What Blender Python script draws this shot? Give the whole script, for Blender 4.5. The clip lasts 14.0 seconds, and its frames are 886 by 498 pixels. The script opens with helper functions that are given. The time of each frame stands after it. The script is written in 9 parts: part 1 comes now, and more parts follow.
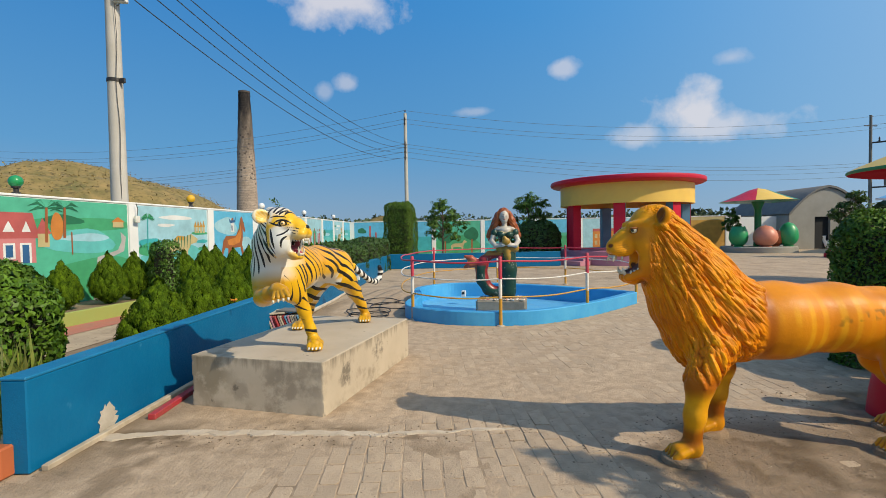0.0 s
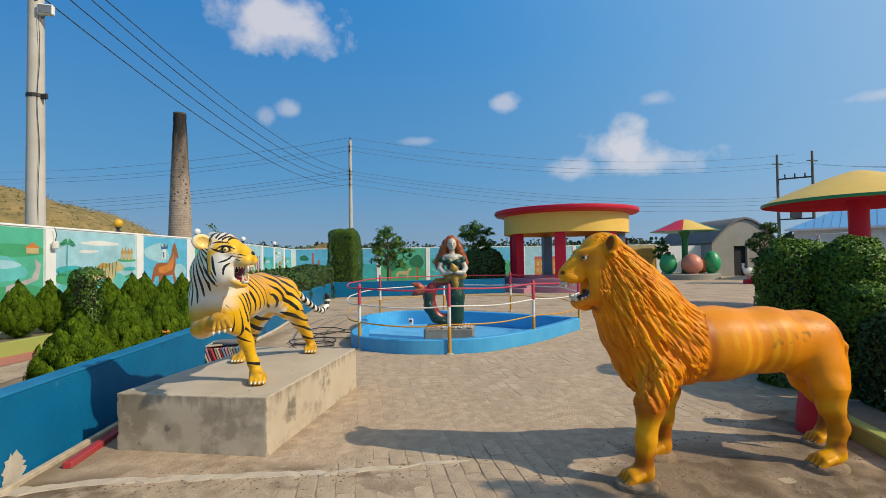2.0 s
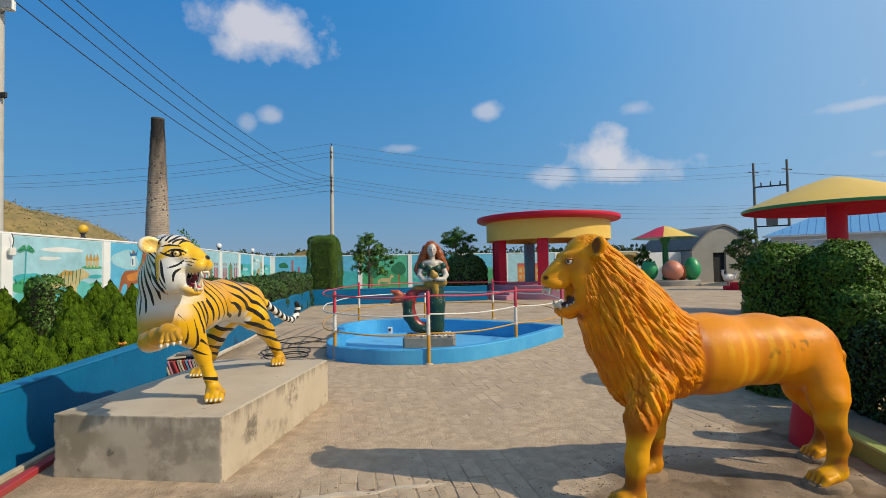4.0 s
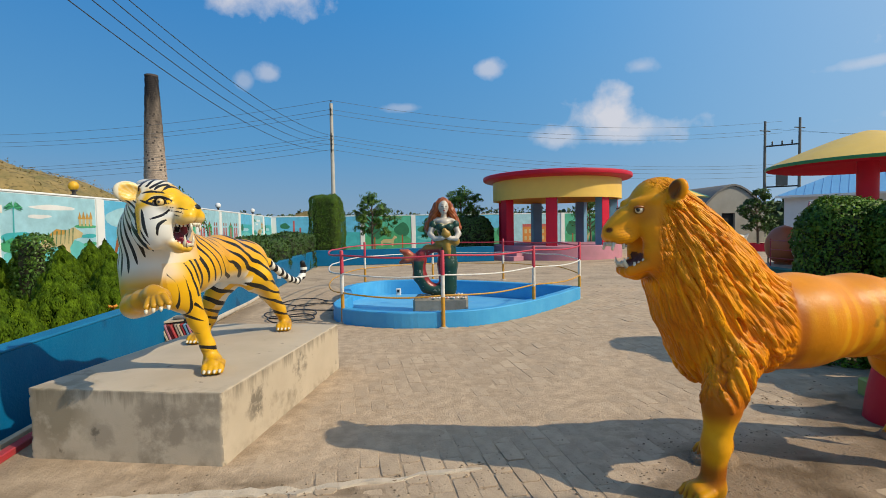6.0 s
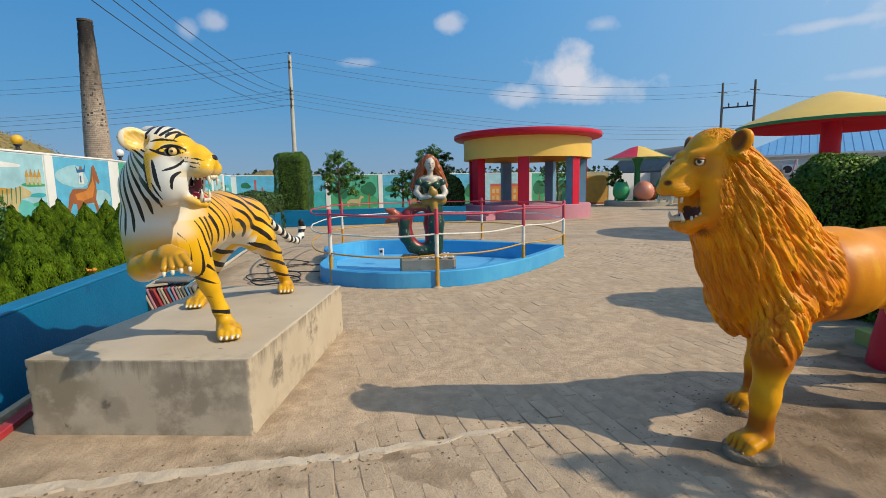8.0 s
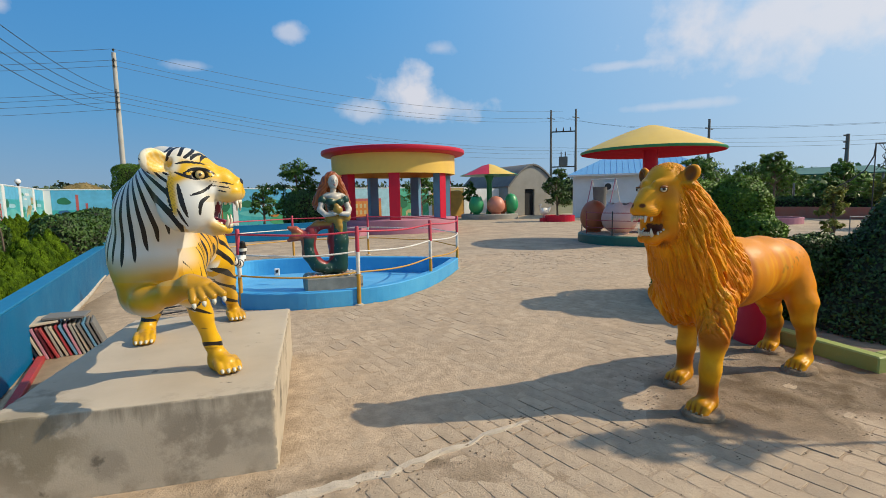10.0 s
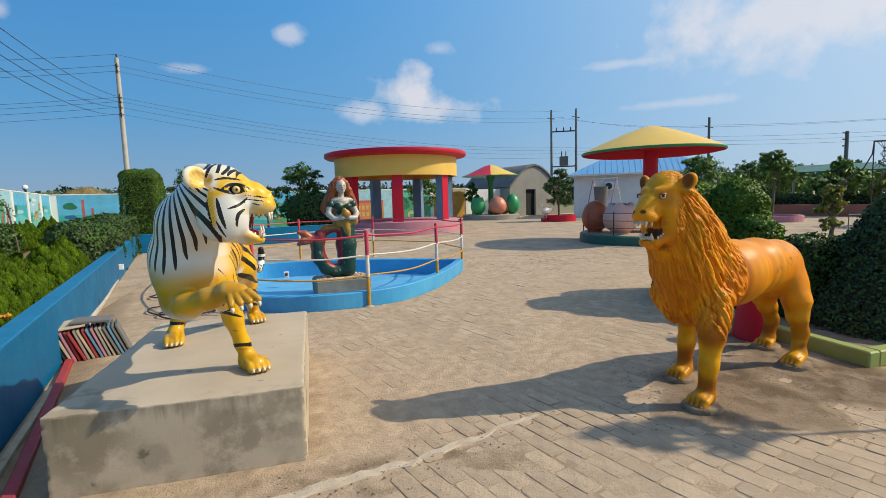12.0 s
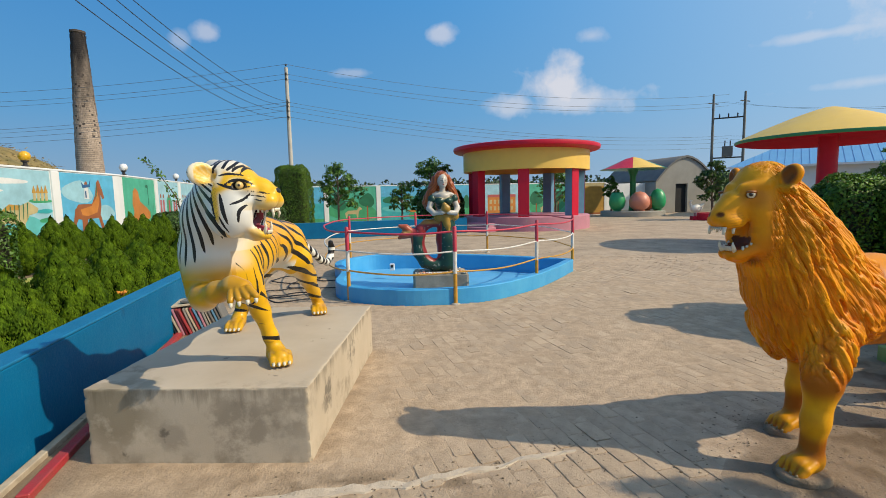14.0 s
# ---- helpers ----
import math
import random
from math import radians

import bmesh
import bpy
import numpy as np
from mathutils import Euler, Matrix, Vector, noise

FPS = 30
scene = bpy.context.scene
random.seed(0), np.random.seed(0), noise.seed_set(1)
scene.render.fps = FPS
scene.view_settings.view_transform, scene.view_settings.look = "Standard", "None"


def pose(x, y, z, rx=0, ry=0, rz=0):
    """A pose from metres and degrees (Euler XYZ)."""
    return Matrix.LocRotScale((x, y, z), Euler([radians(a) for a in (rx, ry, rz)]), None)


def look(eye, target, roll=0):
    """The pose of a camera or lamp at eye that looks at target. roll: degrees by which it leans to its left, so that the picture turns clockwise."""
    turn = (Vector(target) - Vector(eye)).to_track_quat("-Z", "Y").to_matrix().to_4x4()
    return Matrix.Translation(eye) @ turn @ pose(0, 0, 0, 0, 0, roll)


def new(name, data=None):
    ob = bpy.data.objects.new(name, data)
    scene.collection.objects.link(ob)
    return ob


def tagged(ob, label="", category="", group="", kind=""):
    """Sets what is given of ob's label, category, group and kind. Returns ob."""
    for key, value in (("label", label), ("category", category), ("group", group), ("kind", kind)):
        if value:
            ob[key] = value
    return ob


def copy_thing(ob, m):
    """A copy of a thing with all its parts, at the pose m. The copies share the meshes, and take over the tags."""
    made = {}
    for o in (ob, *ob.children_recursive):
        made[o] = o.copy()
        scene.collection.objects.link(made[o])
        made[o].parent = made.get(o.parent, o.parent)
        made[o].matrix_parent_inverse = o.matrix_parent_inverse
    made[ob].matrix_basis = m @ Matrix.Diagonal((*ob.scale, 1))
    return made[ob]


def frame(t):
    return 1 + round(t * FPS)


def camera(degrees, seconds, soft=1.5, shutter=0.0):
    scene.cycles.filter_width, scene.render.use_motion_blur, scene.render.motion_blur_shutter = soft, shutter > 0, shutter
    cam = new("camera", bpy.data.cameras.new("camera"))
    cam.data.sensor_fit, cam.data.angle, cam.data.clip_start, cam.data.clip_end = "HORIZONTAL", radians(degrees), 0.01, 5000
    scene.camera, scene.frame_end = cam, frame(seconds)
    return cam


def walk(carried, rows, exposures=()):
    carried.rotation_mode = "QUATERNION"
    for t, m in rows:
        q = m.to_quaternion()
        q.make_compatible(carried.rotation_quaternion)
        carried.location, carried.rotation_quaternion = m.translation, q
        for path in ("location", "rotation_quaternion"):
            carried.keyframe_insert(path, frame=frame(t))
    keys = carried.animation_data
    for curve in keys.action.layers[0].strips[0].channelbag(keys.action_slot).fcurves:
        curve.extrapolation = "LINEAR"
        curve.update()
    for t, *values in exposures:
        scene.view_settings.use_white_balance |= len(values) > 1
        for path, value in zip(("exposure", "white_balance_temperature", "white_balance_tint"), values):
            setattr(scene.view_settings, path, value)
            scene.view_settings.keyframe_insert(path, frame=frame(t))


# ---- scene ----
cam = camera(84.9, 14.0, soft=0.65)
PATH = [
    (0, (0.425, 0.081, 1.493), (0.047, 2.044, 1.427), -1.0),
    (0.5, (0.417, 0.105, 1.493), (0.09, 2.077, 1.45), -0.9),
    (1, (0.391, 0.109, 1.495), (0.131, 2.092, 1.475), -0.8),
    (1.5, (0.364, 0.105, 1.509), (0.166, 2.095, 1.516), -0.8),
    (2, (0.346, 0.117, 1.49), (0.198, 2.111, 1.534), -0.9),
    (2.5, (0.381, 0.174, 1.49), (0.275, 2.17, 1.568), -0.9),
    (3, (0.402, 0.236, 1.494), (0.323, 2.232, 1.592), -1.0),
    (5.5, (0.259, 0.799, 1.417), (0.179, 2.797, 1.38), -1.1),
    (6, (0.162, 0.949, 1.411), (0.077, 2.945, 1.326), -1.0),
    (6.5, (0.106, 1.064, 1.371), (0.017, 3.058, 1.24), -1.1),
    (7, (-0.007, 1.134, 1.369), (-0.091, 3.124, 1.189), -1.0),
    (7.5, (-0.128, 1.128, 1.376), (-0.163, 3.115, 1.151), -0.9),
    (8, (-0.297, 1.103, 1.382), (-0.225, 3.086, 1.132), -1.0),
    (8.5, (-0.47, 1.155, 1.372), (-0.231, 3.123, 1.109), -1.0),
    (9, (-0.711, 1.196, 1.388), (-0.281, 3.132, 1.13), -1.0),
    (9.2, (-0.832, 1.174, 1.398), (-0.335, 3.095, 1.152), -1.0),
    (11.3, (-1.631, 0.977, 1.512), (-0.888, 2.825, 1.331), -1.3),
    (11.5, (-1.596, 0.969, 1.506), (-0.868, 2.822, 1.318), -1.5),
    (12, (-1.425, 0.903, 1.508), (-0.758, 2.777, 1.305), -1.7),
    (12.5, (-1.295, 0.931, 1.494), (-0.739, 2.841, 1.286), -1.5),
    (13, (-1.132, 1.023, 1.512), (-0.736, 2.973, 1.303), -1.5),
    (13.5, (-0.891, 1.029, 1.514), (-0.65, 3.003, 1.303), -1.4),
    (14, (-0.652, 1.06, 1.508), (-0.549, 3.046, 1.295), -1.2),
]
walk(cam, [(t, look(eye, target, roll)) for t, eye, target, roll in PATH],
     exposures=[(0.0, -0.25), (3.0, -0.34), (6.0, -0.29), (9.0, -0.24), (12.0, -0.19), (14.0, -0.21)])

# ---- sky, sun ----
SUN = Vector((1.19, -0.40, 1.0)).normalized()
world = bpy.data.worlds.new("sky")
scene.world = world
world.use_nodes = True
wn, wl = world.node_tree.nodes, world.node_tree.links
wn.clear()
sky = wn.new("ShaderNodeTexSky")
sky.sky_type = "NISHITA"
sky.sun_disc = False
sky.sun_elevation = math.asin(SUN.z)
sky.sun_rotation = math.atan2(SUN.x, SUN.y)
sky.altitude = 10
sky.air_density = 1.0
sky.dust_density = 1.0
sky.ozone_density = 3.0
wout = wn.new("ShaderNodeOutputWorld")
wbg = wn.new("ShaderNodeBackground")
wbg.inputs["Strength"].default_value = 0.10
wl.new(wbg.outputs[0], wout.inputs[0])
wco = wn.new("ShaderNodeTexCoord")


def wmath(op, a, b=None, c=None):
    n = wn.new("ShaderNodeMath")
    n.operation = op
    for i, v in enumerate((a, b, c)):
        if v is None:
            continue
        if isinstance(v, (int, float)):
            n.inputs[i].default_value = v
        else:
            wl.new(v, n.inputs[i])
    return n.outputs[0]


def wdot(v):
    n = wn.new("ShaderNodeVectorMath")
    n.operation = "DOT_PRODUCT"
    wl.new(wco.outputs["Generated"], n.inputs[0])
    n.inputs[1].default_value = v
    return n.outputs["Value"]


wnoise = wn.new("ShaderNodeTexNoise")
wl.new(wco.outputs["Generated"], wnoise.inputs["Vector"])
wnoise.inputs["Scale"].default_value = 14
wnoise.inputs["Detail"].default_value = 6
wnoise.inputs["Roughness"].default_value = 0.56
# small fair-weather clouds: direction, half width, half height, density
CLOUDS = [
    ((0.268, 0.940, 0.208), 0.082, 0.066, 0.76), ((0.300, 0.940, 0.180), 0.130, 0.036, 0.62), ((0.195, 0.960, 0.172), 0.085, 0.032, 0.5),
    ((-0.350, 0.843, 0.430), 0.130, 0.060, 0.75), ((-0.351, 0.891, 0.289), 0.030, 0.022, 0.42),
    ((-0.395, 0.877, 0.272), 0.020, 0.022, 0.3), ((0.051, 0.950, 0.308), 0.038, 0.026, 0.50),
    ((0.326, 0.901, 0.286), 0.036, 0.018, 0.35), ((-0.114, 0.964, 0.240), 0.042, 0.013, 0.3),
    ((0.793, 0.563, 0.270), 0.260, 0.085, 0.62), ((0.62, 0.74, 0.235), 0.12, 0.012, 0.35), ((0.70, 0.70, 0.16), 0.16, 0.012, 0.3),
]
cover = None
for vec, w, h, dens in CLOUDS:
    d = Vector(vec).normalized()
    right = d.cross(Vector((0, 0, 1))).normalized()
    up = right.cross(d)
    u, v = wmath("DIVIDE", wdot(right), w), wmath("DIVIDE", wdot(up), h)
    r = wmath("SQRT", wmath("ADD", wmath("MULTIPLY", u, u), wmath("MULTIPLY", v, v)))
    m = wmath("SUBTRACT", wmath("MULTIPLY_ADD", wnoise.outputs["Fac"], 1.9, -0.05), r)
    front = wmath("GREATER_THAN", wdot(d), 0.3)
    m = wmath("MULTIPLY", wmath("MULTIPLY", m, front), 1.7)
    m = wmath("MULTIPLY", wmath("SMOOTH_MIN", wmath("MAXIMUM", m, 0.0), 1.0, 0.25), dens)
    cover = m if cover is None else wmath("MAXIMUM", cover, m)
cover = wmath("MINIMUM", wmath("MAXIMUM", cover, 0.0), 0.92)
wmix = wn.new("ShaderNodeMixRGB")
wl.new(cover, wmix.inputs["Fac"])
# humid haze tints the clear sky: deeper blue overhead, grey-blue near the horizon
wsep = wn.new("ShaderNodeSeparateXYZ")
wl.new(wco.outputs["Generated"], wsep.inputs[0])
wramp = wn.new("ShaderNodeValToRGB")
wl.new(wsep.outputs["Z"], wramp.inputs["Fac"])
wramp.color_ramp.elements[0].color = (0.250, 0.375, 0.52, 1)
wramp.color_ramp.elements[0].position = 0.0
wramp.color_ramp.elements[1].color = (0.007, 0.090, 0.37, 1)
wramp.color_ramp.elements[1].position = 0.80
e = wramp.color_ramp.elements.new(0.50)
e.color = (0.021, 0.215, 0.59, 1)
e = wramp.color_ramp.elements.new(0.16)
e.color = (0.100, 0.325, 0.61, 1)
whaze = wn.new("ShaderNodeMixRGB")
whaze.inputs["Fac"].default_value = 0.90
wscale = wn.new("ShaderNodeVectorMath")
wscale.operation = "SCALE"
wl.new(wramp.outputs[0], wscale.inputs[0])
wscale.inputs["Scale"].default_value = 11.9
# glare of the humid air on the sun's side
glow = wmath("POWER", wmath("MINIMUM", wmath("MAXIMUM", wmath("MULTIPLY_ADD", wdot(SUN), 0.85, 0.30), 0.0), 1.0), 1.6)
wglare = wn.new("ShaderNodeMixRGB")
wl.new(wmath("MULTIPLY", glow, 0.95), wglare.inputs["Fac"])
wl.new(wscale.outputs[0], wglare.inputs["Color1"])
wtone = wn.new("ShaderNodeValToRGB")
wl.new(glow, wtone.inputs["Fac"])
wtone.color_ramp.elements[0].color = (0.16, 0.53, 0.93, 1)
wtone.color_ramp.elements[0].position = 0.15
wtone.color_ramp.elements[1].color = (0.54, 0.66, 0.78, 1)
wtone.color_ramp.elements[1].position = 0.80
wbright = wn.new("ShaderNodeVectorMath")
wbright.operation = "SCALE"
wlow = wn.new("ShaderNodeMapRange")
wl.new(wsep.outputs["Z"], wlow.inputs["Value"])
wlow.inputs["From Min"].default_value, wlow.inputs["From Max"].default_value = 0.05, 0.40
wlow.inputs["To Min"].default_value, wlow.inputs["To Max"].default_value = 0.85, 0.0
wpale = wn.new("ShaderNodeMixRGB")
wl.new(wlow.outputs["Result"], wpale.inputs["Fac"])
wl.new(wtone.outputs[0], wpale.inputs["Color1"])
wpale.inputs["Color2"].default_value = (0.50, 0.63, 0.76, 1)
wl.new(wpale.outputs[0], wbright.inputs[0])
wbright.inputs["Scale"].default_value = 13.9
wl.new(wbright.outputs[0], wglare.inputs["Color2"])
wl.new(sky.outputs[0], whaze.inputs["Color1"])
wl.new(wglare.outputs[0], whaze.inputs["Color2"])
wl.new(whaze.outputs[0], wmix.inputs["Color1"])
wmix.inputs["Color2"].default_value = (9.6, 9.1, 9.2, 1)
wl.new(wmix.outputs[0], wbg.inputs["Color"])

sun_data = bpy.data.lights.new("sun", "SUN")
sun_data.energy = 4.9
sun_data.angle = radians(0.55)
sun_data.color = (1.0, 0.865, 0.65)
sun = new("sun", sun_data)
sun.matrix_world = look(SUN * 60, (0, 0, 0))
scene.view_settings.exposure = -0.12


# ---- materials ----
def mat(name, col, rough=0.6, col2=None, scale=6.0, bump=0.0, bscale=60.0, spots=None, spot_scale=2.0, spot_at=0.6, metal=0.0,
        coat=0.0, island=0.0, rand=0.0, transl=0.0, attr="", spec=0.5, stripe="", spots2=None):
    """A paint or surface: two colours mixed by noise, stains of a third, fine relief, and spread from piece to piece."""
    m = bpy.data.materials.new(name)
    m.use_nodes = True
    n, l = m.node_tree.nodes, m.node_tree.links
    p = n["Principled BSDF"]
    p.inputs["Roughness"].default_value = rough
    p.inputs["Metallic"].default_value = metal
    p.inputs["Coat Weight"].default_value = coat
    p.inputs["Coat Roughness"].default_value = 0.15
    p.inputs["Specular IOR Level"].default_value = spec
    co = n.new("ShaderNodeTexCoord")

    def noise_tex(s, detail=5, rough_=0.6):
        t = n.new("ShaderNodeTexNoise")
        t.inputs["Scale"].default_value = s
        t.inputs["Detail"].default_value = detail
        t.inputs["Roughness"].default_value = rough_
        l.new(co.outputs["Object"], t.inputs["Vector"])
        return t.outputs["Fac"]

    def mix(fac, a, b, kind="MIX"):
        x = n.new("ShaderNodeMixRGB")
        x.blend_type = kind
        for sock, v in zip(("Fac", "Color1", "Color2"), (fac, a, b)):
            if isinstance(v, (int, float)):
                x.inputs[sock].default_value = v
            elif isinstance(v, tuple):
                x.inputs[sock].default_value = (*v[:3], 1)
            else:
                l.new(v, x.inputs[sock])
        return x.outputs[0]

    def ramp(fac, lo, hi):
        r = n.new("ShaderNodeMapRange")
        r.inputs["From Min"].default_value = lo
        r.inputs["From Max"].default_value = hi
        l.new(fac, r.inputs["Value"])
        return r.outputs["Result"]

    if attr:
        a = n.new("ShaderNodeAttribute")
        a.attribute_name = attr
        base = a.outputs["Color"]
        if col2:
            base = mix(ramp(noise_tex(scale), 0.35, 0.7), base, mix(0.5, base, col2))
    else:
        base = mix(ramp(noise_tex(scale), 0.3, 0.7), col, col2 or tuple(c * 0.8 for c in col))
    if stripe:
        a = n.new("ShaderNodeAttribute")
        a.attribute_name = stripe
        base = mix(ramp(a.outputs["Fac"], -0.05, 0.05), base, (0.012, 0.010, 0.009))
    if spots:
        base = mix(ramp(noise_tex(spot_scale, 8, 0.65), spot_at, spot_at + 0.12), base, spots)
    if spots2:
        base = mix(ramp(noise_tex(spots2[1], 4, 0.55), spots2[2], spots2[2] + 0.08), base, mix(0.8, base, spots2[0]))
    if island or rand:
        if island:
            src = n.new("ShaderNodeNewGeometry").outputs["Random Per Island"]
        else:
            src = n.new("ShaderNodeObjectInfo").outputs["Random"]
        k = island or rand
        r = n.new("ShaderNodeMapRange")
        r.inputs["To Min"].default_value, r.inputs["To Max"].default_value = 1 - k, 1 + k
        l.new(src, r.inputs["Value"])
        base = mix(1.0, base, r.outputs["Result"], "MULTIPLY")
    l.new(base, p.inputs["Base Color"])
    if bump:
        b = n.new("ShaderNodeBump")
        b.inputs["Strength"].default_value = bump
        b.inputs["Distance"].default_value = 0.01
        l.new(noise_tex(bscale, 6, 0.65), b.inputs["Height"])
        l.new(b.outputs[0], p.inputs["Normal"])
        rr = n.new("ShaderNodeMapRange")
        rr.inputs["To Min"].default_value, rr.inputs["To Max"].default_value = max(0.05, rough - 0.12), min(1, rough + 0.12)
        l.new(noise_tex(scale * 2.3), rr.inputs["Value"])
        l.new(rr.outputs["Result"], p.inputs["Roughness"])
    if transl:
        t = n.new("ShaderNodeBsdfTranslucent")
        l.new(base, t.inputs["Color"])
        x = n.new("ShaderNodeMixShader")
        x.inputs["Fac"].default_value = transl
        l.new(p.outputs[0], x.inputs[1])
        l.new(t.outputs[0], x.inputs[2])
        l.new(x.outputs[0], n["Material Output"].inputs["Surface"])
    return m


M_DUST = mat("dusty concrete", (0.48, 0.365, 0.248), 0.92, (0.31, 0.235, 0.16), 1.3, 0.8, 35, (0.23, 0.17, 0.11), 0.9, 0.575, spots2=((0.17, 0.125, 0.08), 9, 0.60))
M_FIELD = mat("field", (0.16, 0.17, 0.06), 0.95, (0.22, 0.18, 0.09), 0.05)
M_PAVER = mat("worn brick paver", (0.485, 0.365, 0.243), 0.92, (0.37, 0.275, 0.185), 2.4, 0.8, 45, (0.27, 0.20, 0.13), 3.0, 0.60, island=0.09, spots2=((0.15, 0.11, 0.07), 22, 0.66))
M_YARD = mat("yard dust", (1, 1, 1), 0.94, (0.19, 0.14, 0.09), 9, 1.2, 36, (0.20, 0.15, 0.10), 2.6, 0.62, attr="tint", spec=0.2)
M_PAVER1 = mat("worn brick paver single", (0.485, 0.365, 0.243), 0.92, (0.37, 0.275, 0.185), 7, 0.9, 48, (0.27, 0.20, 0.13), 6.0, 0.60, rand=0.10, spots2=((0.14, 0.10, 0.065), 24, 0.65))
M_CEMENT = mat("cement plaster", (0.52, 0.435, 0.32), 0.88, (0.42, 0.345, 0.25), 1.5, 0.12, 90, (0.24, 0.195, 0.135), 2.3, 0.62, spots2=((0.10, 0.085, 0.065), 8, 0.69))


def stained(m, top, blots):
    """Damp streaks that run down from the top edge, and blotches of mould round given places on the faces."""
    n, l = m.node_tree.nodes, m.node_tree.links
    p = n["Principled BSDF"]
    co = n.new("ShaderNodeTexCoord")
    sep = n.new("ShaderNodeSeparateXYZ")
    l.new(co.outputs["Object"], sep.inputs[0])

    def ma(op, a, b=None):
        k = n.new("ShaderNodeMath")
        k.operation = op
        k.use_clamp = op == "MULTIPLY"
        for i, q in enumerate((a, b)):
            if isinstance(q, (int, float)):
                k.inputs[i].default_value = q
            elif q is not None:
                l.new(q, k.inputs[i])
        return k.outputs[0]

    def ran(q, lo, hi):
        k = n.new("ShaderNodeMapRange")
        k.inputs["From Min"].default_value, k.inputs["From Max"].default_value = lo, hi
        l.new(q, k.inputs["Value"])
        return k.outputs["Result"]

    def noisy(scale, stretch, detail=6):
        mp = n.new("ShaderNodeMapping")
        mp.inputs["Scale"].default_value = stretch
        l.new(co.outputs["Object"], mp.inputs["Vector"])
        t = n.new("ShaderNodeTexNoise")
        t.inputs["Scale"].default_value = scale
        t.inputs["Detail"].default_value = detail
        t.inputs["Roughness"].default_value = 0.65
        l.new(mp.outputs[0], t.inputs["Vector"])
        return t.outputs["Fac"]

    base = p.inputs["Base Color"].links[0].from_socket

    def over(fac, colour):
        nonlocal base
        x = n.new("ShaderNodeMixRGB")
        l.new(fac, x.inputs["Fac"])
        l.new(base, x.inputs["Color1"])
        x.inputs["Color2"].default_value = (*colour, 1)
        base = x.outputs[0]

    side = ran(sep.outputs["Z"], top - 0.004, top - 0.010)
    drip = ma("MULTIPLY", ran(ma("ADD", ma("MULTIPLY", noisy(9, (1.6, 1.6, 0.22)), 0.42), sep.outputs["Z"]), top + 0.135, top + 0.26), side)
    over(ma("MULTIPLY", drip, 0.85), (0.15, 0.125, 0.085))
    over(ma("MULTIPLY", ma("MULTIPLY", ran(sep.outputs["Z"], 0.10, 0.0), ran(noisy(7, (1, 1, 1)), 0.42, 0.6)), 0.55), (0.19, 0.15, 0.095))
    for (bx, by, bz), rad, sc, cut, colour, amount in blots:
        dist = n.new("ShaderNodeVectorMath")
        dist.operation = "DISTANCE"
        l.new(co.outputs["Object"], dist.inputs[0])
        dist.inputs[1].default_value = (bx, by, bz)
        near = ran(dist.outputs["Value"], rad, rad * 0.35)
        mottle = ran(ma("ADD", noisy(sc, (1, 1, 1), 7), ma("MULTIPLY", near, 0.22)), cut + 0.12, cut + 0.26)
        over(ma("MULTIPLY", ma("MULTIPLY", near, mottle), amount), colour)
    l.new(base, p.inputs["Base Color"])


stained(M_CEMENT, 0.452, [((-0.48, -1.03, 0.30), 0.34, 5, 0.42, (0.19, 0.15, 0.085), 0.7), ((0.25, -1.03, 0.22), 0.36, 7, 0.50, (0.16, 0.13, 0.09), 0.55),
                          ((0.52, -1.03, 0.30), 0.26, 6, 0.48, (0.17, 0.14, 0.10), 0.5), ((-0.15, -1.03, 0.16), 0.16, 8, 0.50, (0.16, 0.13, 0.09), 0.4),
                          ((0.65, -0.62, 0.25), 0.20, 10, 0.50, (0.09, 0.075, 0.055), 0.75), ((0.65, 0.1, 0.30), 0.25, 12, 0.55, (0.12, 0.10, 0.075), 0.7)])
M_MORTAR = mat("pale mortar", (0.52, 0.47, 0.39), 0.9, (0.38, 0.33, 0.26), 6, 0.6, 60)
M_LINE = mat("dirty mortar", (0.54, 0.45, 0.34), 0.92, (0.46, 0.37, 0.27), 7, 0.8, 50, (0.24, 0.18, 0.12), 5, 0.62)
M_CRUMB = mat("soil crumbs", (0.30, 0.22, 0.14), 0.95, (0.15, 0.105, 0.065), 20, 0.5, 90, island=0.35)
M_FOOTING = mat("dirty cement footing", (0.34, 0.24, 0.15), 0.95, (0.17, 0.115, 0.068), 9, 1.0, 60)
M_SOIL = mat("dry soil", (0.26, 0.19, 0.12), 0.95, (0.17, 0.12, 0.075), 4, 0.8, 30)
M_REDPATH = mat("red paving", (0.45, 0.14, 0.09), 0.85, (0.36, 0.17, 0.12), 3, 0.4, 50)
M_LAWN = mat("grass blades", (0.13, 0.20, 0.035), 0.7, (0.22, 0.24, 0.06), 3, island=0.4, transl=0.3)
M_BLUE = mat("blue wall paint", (0.001, 0.100, 0.235), 0.5, (0.002, 0.140, 0.30), 1.5, 0.4, 30, (0.05, 0.22, 0.40), 5.0, 0.655, spots2=((0.01, 0.05, 0.13), 2.2, 0.66), spec=0.2)
M_BLUETOP = mat("light blue coping", (0.008, 0.175, 0.35), 0.5, (0.005, 0.14, 0.29), 3, 0.3, 40)
M_POOL = mat("pool blue paint", (0.075, 0.38, 0.66), 0.45, (0.035, 0.29, 0.60), 2, 0.25, 40, (0.25, 0.50, 0.68), 5, 0.68)
